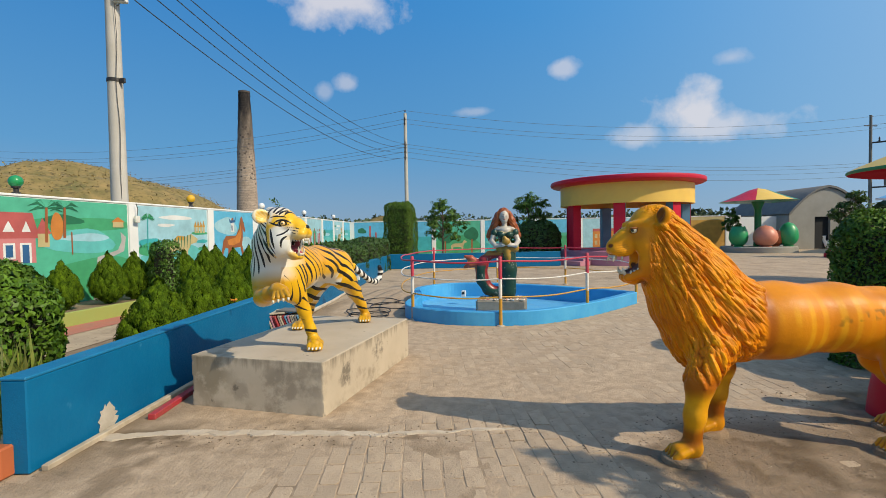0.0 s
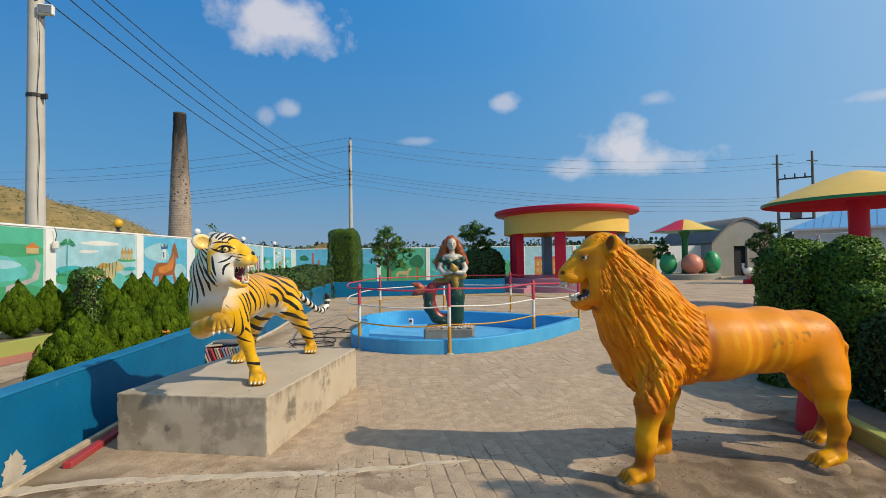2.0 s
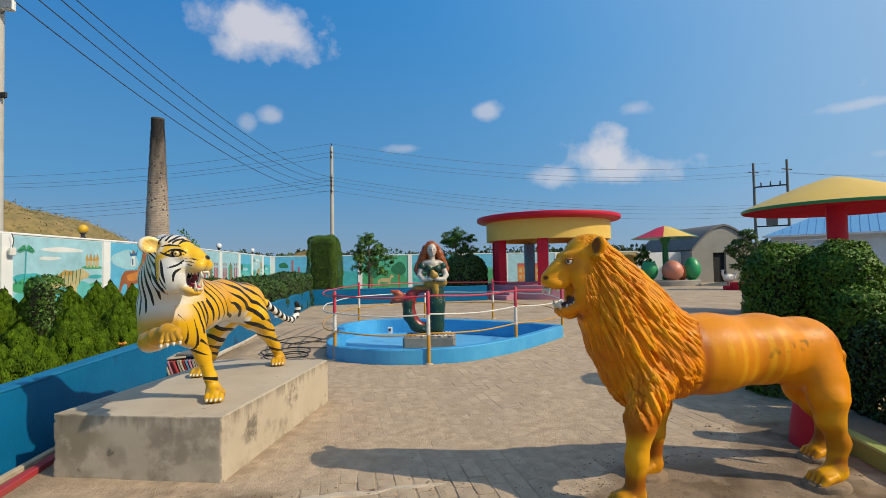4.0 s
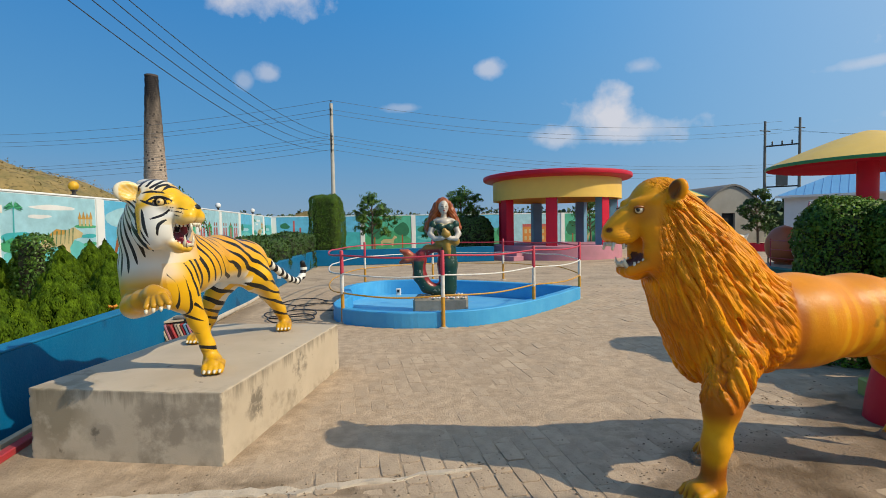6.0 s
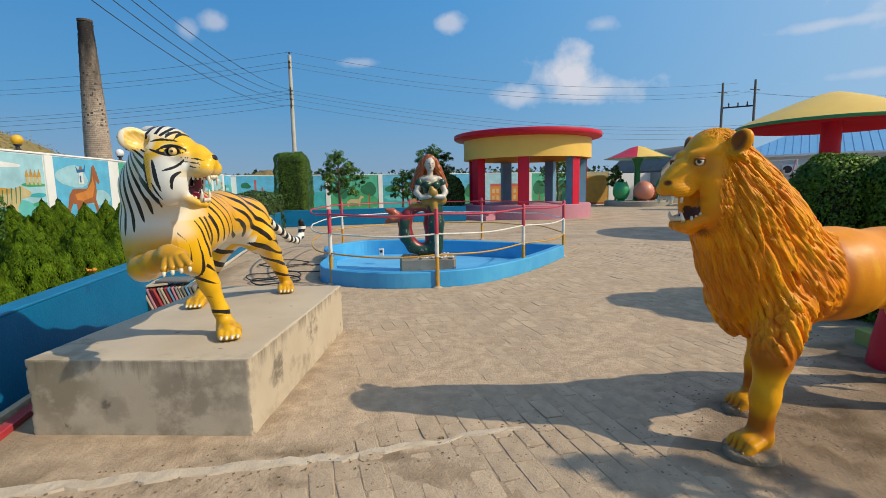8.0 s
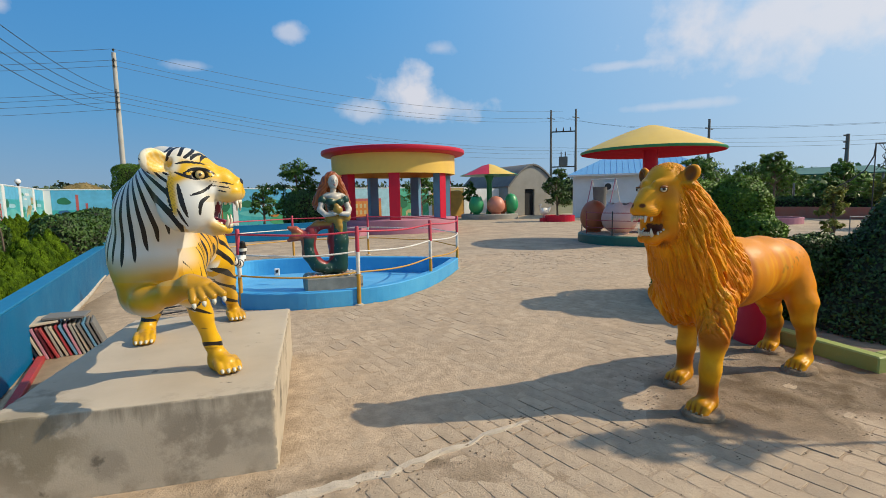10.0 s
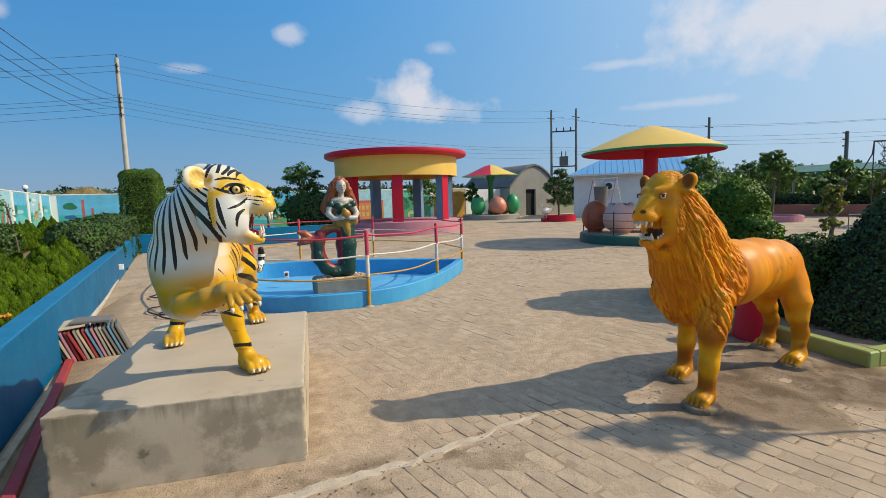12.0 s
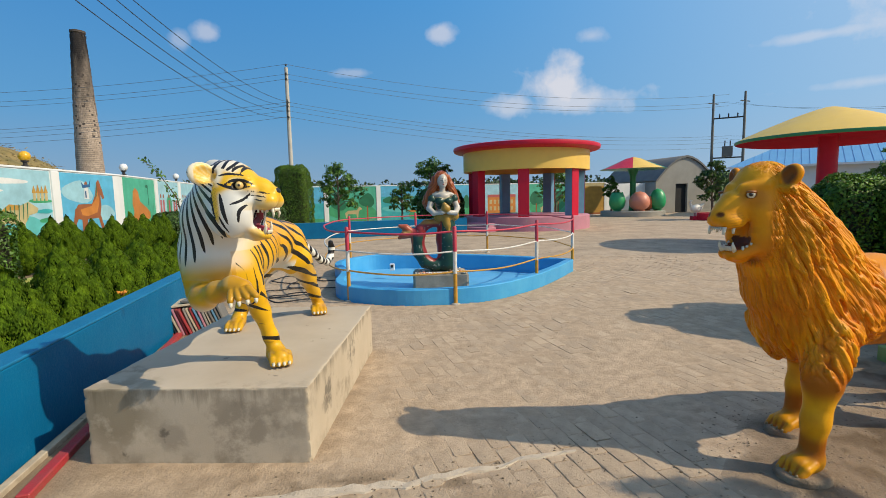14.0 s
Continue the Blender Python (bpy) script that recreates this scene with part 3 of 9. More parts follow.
class Clay:
    """A distance field on a grid, to which rounded forms are added and from which hollows are cut; meshed by surface nets."""

    def __init__(self, lo, hi, h):
        self.lo, self.h = np.array(lo, float), h
        self.n = np.ceil((np.array(hi) - self.lo) / h).astype(int) + 1
        self.d = np.full(self.n, 1.0, np.float32)

    def window(self, lo, hi):
        a = np.clip(np.floor((lo - self.lo) / self.h).astype(int), 0, self.n - 1)
        b = np.clip(np.ceil((hi - self.lo) / self.h).astype(int) + 1, 1, self.n)
        ax = [self.lo[i] + self.h * np.arange(a[i], b[i]) for i in range(3)]
        x, y, z = np.meshgrid(*ax, indexing="ij", sparse=True)
        return tuple(slice(a[i], b[i]) for i in range(3)), x, y, z

    def blend(self, sl, e, k, cut):
        a = self.d[sl]
        if cut:
            if k > 0:
                h = np.maximum(k - np.abs(a + e), 0) / k
                self.d[sl] = np.maximum(a, -e) + h * h * k * 0.25
            else:
                self.d[sl] = np.maximum(a, -e)
        else:
            if k > 0:
                h = np.maximum(k - np.abs(a - e), 0) / k
                self.d[sl] = np.minimum(a, e) - h * h * k * 0.25
            else:
                self.d[sl] = np.minimum(a, e)

    def limb(self, p, q, r1, r2, k=0.03, cut=False):
        p, q = np.array(p, float), np.array(q, float)
        g = max(r1, r2) + k + 3 * self.h
        sl, x, y, z = self.window(np.minimum(p, q) - g, np.maximum(p, q) + g)
        v = q - p
        t = np.clip(((x - p[0]) * v[0] + (y - p[1]) * v[1] + (z - p[2]) * v[2]) / max(v @ v, 1e-9), 0, 1)
        e = np.sqrt((x - p[0] - t * v[0]) ** 2 + (y - p[1] - t * v[1]) ** 2 + (z - p[2] - t * v[2]) ** 2) - (r1 + (r2 - r1) * t)
        self.blend(sl, e, k, cut)

    def chain(self, pts, radii, k=0.03, cut=False):
        for i in range(len(pts) - 1):
            self.limb(pts[i], pts[i + 1], radii[i], radii[i + 1], k, cut)

    def egg(self, c, r, k=0.03, rot=None, cut=False):
        c, r = np.array(c, float), np.array(r, float)
        g = r.max() + k + 3 * self.h
        sl, x, y, z = self.window(c - g, c + g)
        x, y, z = x - c[0], y - c[1], z - c[2]
        if rot is not None:
            m = np.array(Euler([radians(a) for a in rot]).to_matrix()).T
            x, y, z = (m[i][0] * x + m[i][1] * y + m[i][2] * z for i in range(3))
        k0 = np.sqrt((x / r[0]) ** 2 + (y / r[1]) ** 2 + (z / r[2]) ** 2)
        k1 = np.sqrt((x / r[0] ** 2) ** 2 + (y / r[1] ** 2) ** 2 + (z / r[2] ** 2) ** 2)
        e = k0 * (k0 - 1) / np.maximum(k1, 1e-6)
        self.blend(sl, e, k, cut)

    def sample(self, p):
        q = (p - self.lo) / self.h
        i = np.clip(np.floor(q).astype(int), 0, self.n - 2)
        f = q - i
        out = np.zeros(len(p))
        for dx in (0, 1):
            for dy in (0, 1):
                for dz in (0, 1):
                    w = (f[:, 0] if dx else 1 - f[:, 0]) * (f[:, 1] if dy else 1 - f[:, 1]) * (f[:, 2] if dz else 1 - f[:, 2])
                    out += w * self.d[i[:, 0] + dx, i[:, 1] + dy, i[:, 2] + dz]
        return out

    def grad(self, p):
        e = self.h
        g = np.stack([self.sample(p + np.eye(3)[a] * e) - self.sample(p - np.eye(3)[a] * e) for a in range(3)], 1)
        return g / (np.linalg.norm(g, axis=1)[:, None] + 1e-9)

    def net(self):
        d = self.d
        s = d < 0
        nx, ny, nz = d.shape
        cnt = np.zeros((nx - 1, ny - 1, nz - 1), np.int8)
        corner = [(a, b, c) for a in (0, 1) for b in (0, 1) for c in (0, 1)]
        for a, b, c in corner:
            cnt += s[a:nx - 1 + a, b:ny - 1 + b, c:nz - 1 + c]
        i, j, k = np.nonzero((cnt > 0) & (cnt < 8))
        idx = np.full(cnt.shape, -1, np.int64)
        idx[i, j, k] = np.arange(len(i))
        pos, num = np.zeros((len(i), 3)), np.zeros(len(i))
        for a in corner:
            for ax in range(3):
                if a[ax]:
                    continue
                b = list(a)
                b[ax] = 1
                da, db = d[i + a[0], j + a[1], k + a[2]], d[i + b[0], j + b[1], k + b[2]]
                cr = (da < 0) != (db < 0)
                t = np.where(cr, da / np.where(cr, da - db, 1), 0)
                p = np.tile(np.array(a, float), (len(i), 1))
                p[:, ax] += t
                pos += p * cr[:, None]
                num += cr
        v = self.lo + self.h * (np.stack([i, j, k], 1) + pos / num[:, None])
        faces = []
        for ax in range(3):
            o1, o2 = (ax + 1) % 3, (ax + 2) % 3
            lo_, hi_ = [slice(None)] * 3, [slice(None)] * 3
            lo_[ax], hi_[ax] = slice(0, -1), slice(1, None)
            g = np.stack(np.nonzero(s[tuple(lo_)] != s[tuple(hi_)]), 1)
            g = g[(g[:, o1] > 0) & (g[:, o2] > 0) & (g[:, o1] < self.n[o1] - 1) & (g[:, o2] < self.n[o2] - 1)]
            inside = s[g[:, 0], g[:, 1], g[:, 2]]
            e1, e2 = np.eye(3, dtype=int)[o1], np.eye(3, dtype=int)[o2]
            q = [g - e1 - e2, g - e2, g, g - e1]
            q = np.stack([idx[x[:, 0], x[:, 1], x[:, 2]] for x in q], 1)
            q[~inside] = q[~inside][:, ::-1]
            faces.append(q)
        return v, np.concatenate(faces)


def tinted(name, v, f, tint, mats, mi=None, stripe=None):
    me = bpy.data.meshes.new(name)
    me.from_pydata(v.tolist(), [], f.tolist() if hasattr(f, "tolist") else f)
    at = me.color_attributes.new("tint", "FLOAT_COLOR", "POINT")
    at.data.foreach_set("color", np.concatenate([tint, np.ones((len(v), 1))], 1).astype(np.float32).ravel())
    if stripe is not None:
        me.attributes.new("stripe", "FLOAT", "POINT").data.foreach_set("value", stripe.astype(np.float32))
    for x in mats:
        me.materials.append(x)
    me.polygons.foreach_set("use_smooth", [True] * len(me.polygons))
    me.update()
    return me


# ---- ground and walls ----
def flat(pts, z):
    return [(x, y, z) for x, y in pts], [tuple(range(len(pts)))]


GZ = -0.005


def loop_points(ctrl, n=96):
    """A closed smooth curve through the control points."""
    c = [Vector((*p, 0)) for p in ctrl]
    m_ = len(c)
    out = []
    for i in range(n):
        t = i * m_ / n
        k, f = int(t), t - int(t)
        p0, p1, p2, p3 = (c[(k + j) % m_] for j in (-1, 0, 1, 2))
        out.append(0.5 * (2 * p1 + (p2 - p0) * f + (2 * p0 - 5 * p1 + 4 * p2 - p3) * f * f + (3 * p1 - p0 - 3 * p2 + p3) * f ** 3))
    return out


POOL = [(-1.98, 8.75), (-1.66, 8.15), (-0.92, 7.79), (-0.17, 7.77), (0.50, 8.03), (1.25, 8.74), (1.88, 9.60), (2.27, 10.22), (2.44, 10.52), (2.26, 10.72),
        (1.55, 11.25), (0.70, 11.75), (-0.30, 12.14), (-1.10, 12.28), (-1.80, 12.15), (-2.28, 11.45), (-2.33, 10.80), (-2.05, 9.80)]
outer = loop_points(POOL, 120)
cx_, cy_ = sum(p.x for p in outer) / len(outer), sum(p.y for p in outer) / len(outer)


def inset(pts, d):
    n = len(pts)
    out = []
    for i in range(n):
        t = (pts[(i + 1) % n] - pts[i - 1]).normalized()
        out.append(pts[i] + Vector((-t.y, t.x, 0)) * d)
    return out

def holed(pts, hole, z):
    """A flat sheet with one hole, joined to the outline by a seam."""
    a = min(range(len(pts)), key=lambda i: (Vector((*pts[i], 0)) - hole[0]).length)
    ring_ = [(p.x, p.y) for p in hole[::-1]]
    ring_ = ring_[-1:] + ring_[:-1]
    loop = list(pts[:a + 1]) + ring_ + ring_[:1] + list(pts[a:])
    return flat(loop, z)


hole = inset(outer, 0.07)
single("ground", Build().add(*holed([(-2500, -2500), (2500, -2500), (2500, 2500), (-2500, 2500)], hole, -0.06)), M_FIELD, (0, 0, 0),
       "flat green and brown fields reaching the horizon", "ground", kind="structure")
single("pavement", Build().add(*holed([(-2.93, -8), (60, -8), (60, 45), (14, 36.2), (-11.9, 31.1), (-5.67, 19.8)], hole, -0.010)), M_DUST, (0, 0, 0),
       "dusty worn concrete and brick yard", "pavement", kind="structure")


def strip_wall(b, p, q, thick, z0, z1, bevel=0.0):
    """A straight wall with its right face on the line from p to q."""
    d = Vector((q[0] - p[0], q[1] - p[1], 0))
    ang = math.degrees(math.atan2(d.y, d.x))
    n = Vector((-d.y, d.x, 0)).normalized()
    c = Vector(((p[0] + q[0]) / 2, (p[1] + q[1]) / 2, (z0 + z1) / 2)) + n * thick / 2
    return b.box(c, (d.length, thick, z1 - z0), bevel, ang)


# low blue wall, with a lighter coping 3 mm proud
BW0, BW1, BW2 = (-2.77, 2.57), (-5.67, 19.8), (1.45, 21.5)
b = Build()
strip_wall(b, BW0, BW1, 0.17, GZ, 0.60, 0.008)
low_wall = single("wall_low_west", b, M_BLUE, (0, 0, 0), "low blue painted masonry wall with peeling patches", "wall", kind="structure")
b = Build()
strip_wall(b, (-2.767, 2.567), (-5.667, 19.803), 0.176, 0.60, 0.622, 0.006)
single("trim_low_west", b, M_BLUETOP, (0, 0, 0), "lighter blue painted top of the low wall", "trim", kind="structure")
b = Build()
strip_wall(b, BW1, BW2, 0.17, GZ, 0.60, 0.008)
single("wall_low_north", b, M_BLUE, (0, 0, 0), "low blue painted masonry wall across the yard", "wall", kind="structure")
b = Build()
strip_wall(b, (-5.67, 19.797), (1.455, 21.497), 0.176, 0.60, 0.622, 0.006)
single("trim_low_north", b, M_BLUETOP, (0, 0, 0), "lighter blue painted top of the low wall", "trim", kind="structure")
# broken plaster at the foot near its free end
b = Build()
rng = np.random.default_rng(3)
d = (Vector((*BW1, 0)) - Vector((*BW0, 0))).normalized()
ring = [(0.70 + 0.11 * math.cos(a) * rng.uniform(0.7, 1.15), max(0.0, 0.085 + 0.12 * math.sin(a) * rng.uniform(0.7, 1.15))) for a in np.linspace(0, 2 * math.pi, 34)[:-1]]
right = Vector((d.y, -d.x, 0))
b.add([Vector((*BW0, 0)) + d * s + right * 0.004 + Vector((0, 0, z)) for s, z in ring], [tuple(range(len(ring)))])
single("wall_patch", b, M_MORTAR, (0, 0, 0), "bare plaster where the blue paint has broken off", "wall", kind="structure")

# planted strip between the low wall and the painted wall
single("planting_bed", Build().add(*flat([(-2.95, -2), (-5.85, 19.8), (-5.75, 20.0), (1.4, 21.7), (1.3, 33.5), (-11.9, 31.2), (-9.1, 14.5), (-8.8, -2)], -0.012)), M_SOIL, (0, 0, 0),
       "dry brown soil of the planted strip", "soil", kind="structure")
b = Build()
b.add(*flat([(-6.0, 0.5), (-5.0, 0.5), (-5.9, 6.6), (-6.9, 10.0), (-7.7, 10.0), (-6.9, 5.2)], -0.004))
single("garden_path", b, M_DUST, (0, 0, 0), "pale concrete garden path among the shrubs", "path", kind="structure")
b = Build()
b.add(*flat([(-7.42, 1.0), (-6.4, 1.0), (-6.75, 6.4), (-7.0, 10.4), (-7.49, 10.4), (-7.45, 6.0)], 0.002))
single("garden_path_red", b, M_REDPATH, (0, 0, 0), "red paved garden path beside the shrubs", "path", kind="structure")
b = Build()
strip_wall(b, (-7.42, 2.0), (-7.50, 15.0), 0.09, -0.012, 0.24, 0.01)
single("garden_kerb", b, M_KERB, (0, 0, 0), "low yellow-green painted kerb by the red path", "kerb", kind="structure")

b = Build()
b.prism([(-8.54, 1.0), (-7.50, 1.0), (-7.59, 15.2), (-10.3, 30.5), (-11.6, 30.5), (-9.09, 15.4)], -0.02, 0.20)
single("raised_bed", b, M_SOIL, (0, 0, 0), "raised bed of dry soil along the painted wall", "soil", kind="structure")
# painted boundary wall: panels between white piers
MURAL = [(-8.55, -3.0), (-9.1, 15.4), (-11.9, 31.0), (14.0, 36.0)]
WALL_H = 2.3
P = {n: mat("mural " + n, c, 0.55, tuple(0.72 * x for x in c), 2.6, 0.15, 40, tuple(min(1, 1.15 * x + 0.04) for x in c), 0.9, 0.63) for n, c in dict(
    sky=(0.12, 0.47, 0.70), mint=(0.09, 0.47, 0.30), pale=(0.36, 0.62, 0.70), water=(0.13, 0.52, 0.50), green=(0.06, 0.36, 0.16), dark=(0.02, 0.17, 0.08),
    road=(0.48, 0.46, 0.44), roof=(0.50, 0.11, 0.10), pink=(0.62, 0.22, 0.22), brown=(0.34, 0.11, 0.035), ochre=(0.55, 0.30, 0.05), sand=(0.55, 0.45, 0.22),
    white=(0.78, 0.78, 0.75), orange=(0.60, 0.22, 0.04), navy=(0.03, 0.12, 0.28), teal=(0.05, 0.42, 0.45)).items()}
PAINT = list(P)


def blob(cx, cz, rx, rz_, n=18, wob=0.12, seed=0):
    r = random.Random(seed)
    ph = [r.uniform(0, 6.3) for _ in range(3)]
    return [(cx + rx * math.cos(a) * (1 + wob * math.sin(2 * a + ph[0]) + wob * 0.7 * math.sin(3 * a + ph[1])),
             cz + rz_ * math.sin(a) * (1 + wob * math.sin(3 * a + ph[2]))) for a in [2 * math.pi * i / n for i in range(n)]]


def rect(x0, z0, x1, z1):
    return [(x0, z0), (x1, z0), (x1, z1), (x0, z1)]


def palm(x, z, h):
    out = [("brown", [(x - 0.03, z), (x + 0.03, z), (x + 0.05, z + h), (x, z + h)])]
    for k in range(7):
        a = math.pi * (k / 6) * 1.2 - 0.3
        ex, ez = x + 0.02 + math.cos(a) * h * 0.42, z + h + math.sin(a) * h * 0.26 - 0.05
        mx, mz = x + 0.02 + math.cos(a) * h * 0.2, z + h + math.sin(a) * h * 0.22 + 0.05
        out.append(("dark", [(x + 0.02, z + h - 0.02), (mx, mz - 0.035), (ex, ez), (mx, mz + 0.035)]))
    return out


def beast(x, z, s, colour, flip=1):
    """A plain four-legged painted shape."""
    pts = [(-0.9, 0.55), (-0.82, 0.0), (-0.68, 0.0), (-0.6, 0.42), (0.35, 0.40), (0.42, 0.0), (0.56, 0.0), (0.6, 0.5), (0.75, 0.9), (0.98, 0.92), (1.0, 1.08), (0.7, 1.25),
           (0.45, 0.85), (-0.55, 0.82)]
    return [(colour, [(x + flip * s * a, z + s * c) for a, c in pts][::flip])]


HORSE = [(0.05, 0.18), (0.10, 0.48), (0.16, 0.55), (0.50, 0.56), (0.60, 0.72), (0.66, 0.95), (0.72, 1.0), (0.80, 0.80), (0.84, 0.66), (0.79, 0.64), (0.74, 0.72), (0.74, 0.50), (0.70, 0.36), (0.80, 0.05), (0.74, 0.0), (0.64, 0.30), (0.36, 0.28), (0.30, 0.0), (0.22, 0.0), (0.22, 0.28), (0.14, 0.30)]
LYING = [(0.10, 0.05), (0.20, 0.35), (0.15, 0.55), (0.20, 0.85), (0.30, 0.95), (0.42, 0.85), (0.48, 0.60), (0.75, 0.45), (0.95, 0.30), (0.90, 0.15), (0.60, 0.10), (0.50, 0.25), (0.40, 0.05)]
LIZARD = [(0.0, 0.15), (0.20, 0.50), (0.45, 0.75), (0.65, 0.72), (0.80, 0.80), (0.98, 0.65), (0.95, 0.55), (0.80, 0.50), (0.70, 0.30), (0.72, 0.10), (0.62, 0.10), (0.58, 0.30), (0.40, 0.35), (0.20, 0.25)]


def drawn(colour, outline, x, z, w, h):
    """A painted outline, set at x, z and stretched to its size."""
    return [(colour, [(x + w * a, z + h * c) for a, c in outline])]


def fronds(x, z, h, n, colour="green"):
    return [(colour, [(x + 0.10 * k, z), (x + 0.10 * k + 0.05, z), (x + 0.10 * k + 0.10 * math.sin(3 * k), z + h * (0.6 + 0.4 * math.cos(2 * k)))]) for k in range(n)]


def domes(x, z, s, colour):
    out = [(colour, rect(x - s, z, x + s, z + 0.5 * s))]
    for k, r in ((-0.7, 0.2), (0, 0.32), (0.7, 0.2)):
        out.append((colour, blob(x + k * s, z + (0.5 + r * 0.8) * s, r * s, r * 1.1 * s, 14, 0)))
        out.append(("dark", rect(x + k * s - 0.09 * s, z, x + k * s + 0.09 * s, z + 0.32 * s)))
    return out


def village(w, h, s):
    """Lake, road, palms and houses."""
    out = [("green", blob(w * 0.3, h * 0.70, w * 0.34, h * 0.07, seed=s)), ("green", blob(w * 0.75, h * 0.72, w * 0.3, h * 0.08, seed=s + 1)),
           ("green", blob(w * 0.80, h * 0.14, w * 0.24, h * 0.16, seed=s + 5)), ("dark", blob(w * 0.62, h * 0.76, w * 0.10, h * 0.06, seed=s + 6)),
           ("water", blob(w * 0.71, h * 0.50, w * 0.20, h * 0.15, seed=s + 2)), ("pale", blob(w * 0.74, h * 0.55, w * 0.13, h * 0.05, seed=s + 3)),
           ("road", [(w * 0.76, 0), (w * 0.81, 0), (w * 0.85, h * 0.26), (w * 0.97, h * 0.36), (w * 0.985, h * 0.55), (w * 0.95, h * 0.62), (w * 0.955, h * 0.5), (w * 0.93, h * 0.38), (w * 0.80, h * 0.30)]),
           ("pink", rect(w * 0.26, h * 0.28, w * 0.48, h * 0.55)), ("roof", [(w * 0.25, h * 0.55), (w * 0.50, h * 0.55), (w * 0.47, h * 0.83), (w * 0.28, h * 0.83)]),
           ("white", rect(w * 0.34, h * 0.33, w * 0.39, h * 0.5)), ("navy", rect(w * 0.35, h * 0.35, w * 0.38, h * 0.48)),
           ("white", rect(w * 0.41, h * 0.28, w * 0.46, h * 0.5)), ("navy", rect(w * 0.42, h * 0.28, w * 0.45, h * 0.48)),
           ("white", [(w * 0.34, h * 0.62), (w * 0.39, h * 0.62), (w * 0.365, h * 0.74)]), ("white", [(w * 0.42, h * 0.62), (w * 0.46, h * 0.62), (w * 0.44, h * 0.74)]),
           ("sand", rect(w * 0.49, h * 0.45, w * 0.545, h * 0.6)), ("roof", [(w * 0.48, h * 0.6), (w * 0.555, h * 0.6), (w * 0.515, h * 0.78)]),
           ("orange", blob(w * 0.585, h * 0.68, w * 0.033, h * 0.16, wob=0.05)), ("brown", rect(w * 0.655, h * 0.35, w * 0.662, h * 0.62)),
           ("sand", rect(w * 0.90, h * 0.68, w * 0.97, h * 0.75)), ("orange", [(w * 0.89, h * 0.75), (w * 0.98, h * 0.75), (w * 0.935, h * 0.82)])]
    return "mint", out + palm(w * 0.53, h * 0.5, h * 0.4) + palm(w * 0.62, h * 0.55, h * 0.36)


def coast(w, h, s):
    """A striped beast by the sea, islands, a palm and huts."""
    out = [("white", blob(w * 0.52, h * 0.84, w * 0.22, h * 0.035, seed=s + 7)), ("white", blob(w * 0.36, h * 0.72, w * 0.12, h * 0.025, seed=s + 11)), ("water", blob(w * 0.5, h * 0.20, w * 0.5, h * 0.22, seed=s + 8)),
           ("teal", blob(w * 0.16, h * 0.46, w * 0.15, h * 0.07, seed=s)), ("green", blob(w * 0.12, h * 0.36, w * 0.12, h * 0.10, seed=s + 2)), ("teal", blob(w * 0.30, h * 0.30, w * 0.13, h * 0.05, seed=s + 12)),
           ("teal", blob(w * 0.9, h * 0.46, w * 0.10, h * 0.03, seed=s + 3)), ("green", blob(w * 0.92, h * 0.34, w * 0.09, h * 0.035, seed=s + 4)), ("teal", blob(w * 0.93, h * 0.24, w * 0.08, h * 0.03, seed=s + 9)),
           ("green", blob(w * 0.87, h * 0.60, w * 0.13, h * 0.03, seed=s + 5)), ("orange", blob(w * 0.80, h * 0.10, w * 0.04, h * 0.05))]
    for k in range(4):
        x = w * (0.80 + 0.045 * k)
        out += [("sand", rect(x - w * 0.016, h * 0.60, x + w * 0.016, h * 0.70)), ("ochre", [(x - w * 0.024, h * 0.70), (x + w * 0.024, h * 0.70), (x, h * 0.80 + 0.03 * (k % 2))])]
    out += drawn("sand", LIZARD, w * 0.26, h * 0.14, w * 0.58, h * 0.56) + drawn("ochre", [(0.2, 0.50), (0.45, 0.75), (0.65, 0.72), (0.60, 0.62), (0.42, 0.62)], w * 0.26, h * 0.14, w * 0.58, h * 0.56)
    out += [("dark", [(w * (0.38 + 0.045 * k), h * 0.36), (w * (0.386 + 0.045 * k), h * 0.36), (w * (0.402 + 0.045 * k), h * (0.50 + 0.010 * k)), (w * (0.390 + 0.045 * k), h * (0.51 + 0.010 * k))]) for k in range(8)]
    trunk = [("teal", [(w * 0.105, h * 0.36), (w * 0.118, h * 0.36), (w * 0.125, h * 0.82), (w * 0.115, h * 0.82)])]
    crown = [("dark" if k % 2 else "green", [(w * 0.12, h * 0.82), (w * 0.12 + 0.10 * math.cos(q), h * 0.83 + 0.12 * math.sin(q) + 0.03), (w * 0.12 + 0.24 * math.cos(q), h * 0.82 + 0.13 * math.sin(q) - 0.05)]) for k, q in enumerate(np.linspace(-0.5, 3.6, 11))]
    return "pale", out + trunk + crown + fronds(w * 0.02, h * 0.40, h * 0.07, 9, "dark") + fronds(w * 0.22, h * 0.42, h * 0.05, 6, "green")


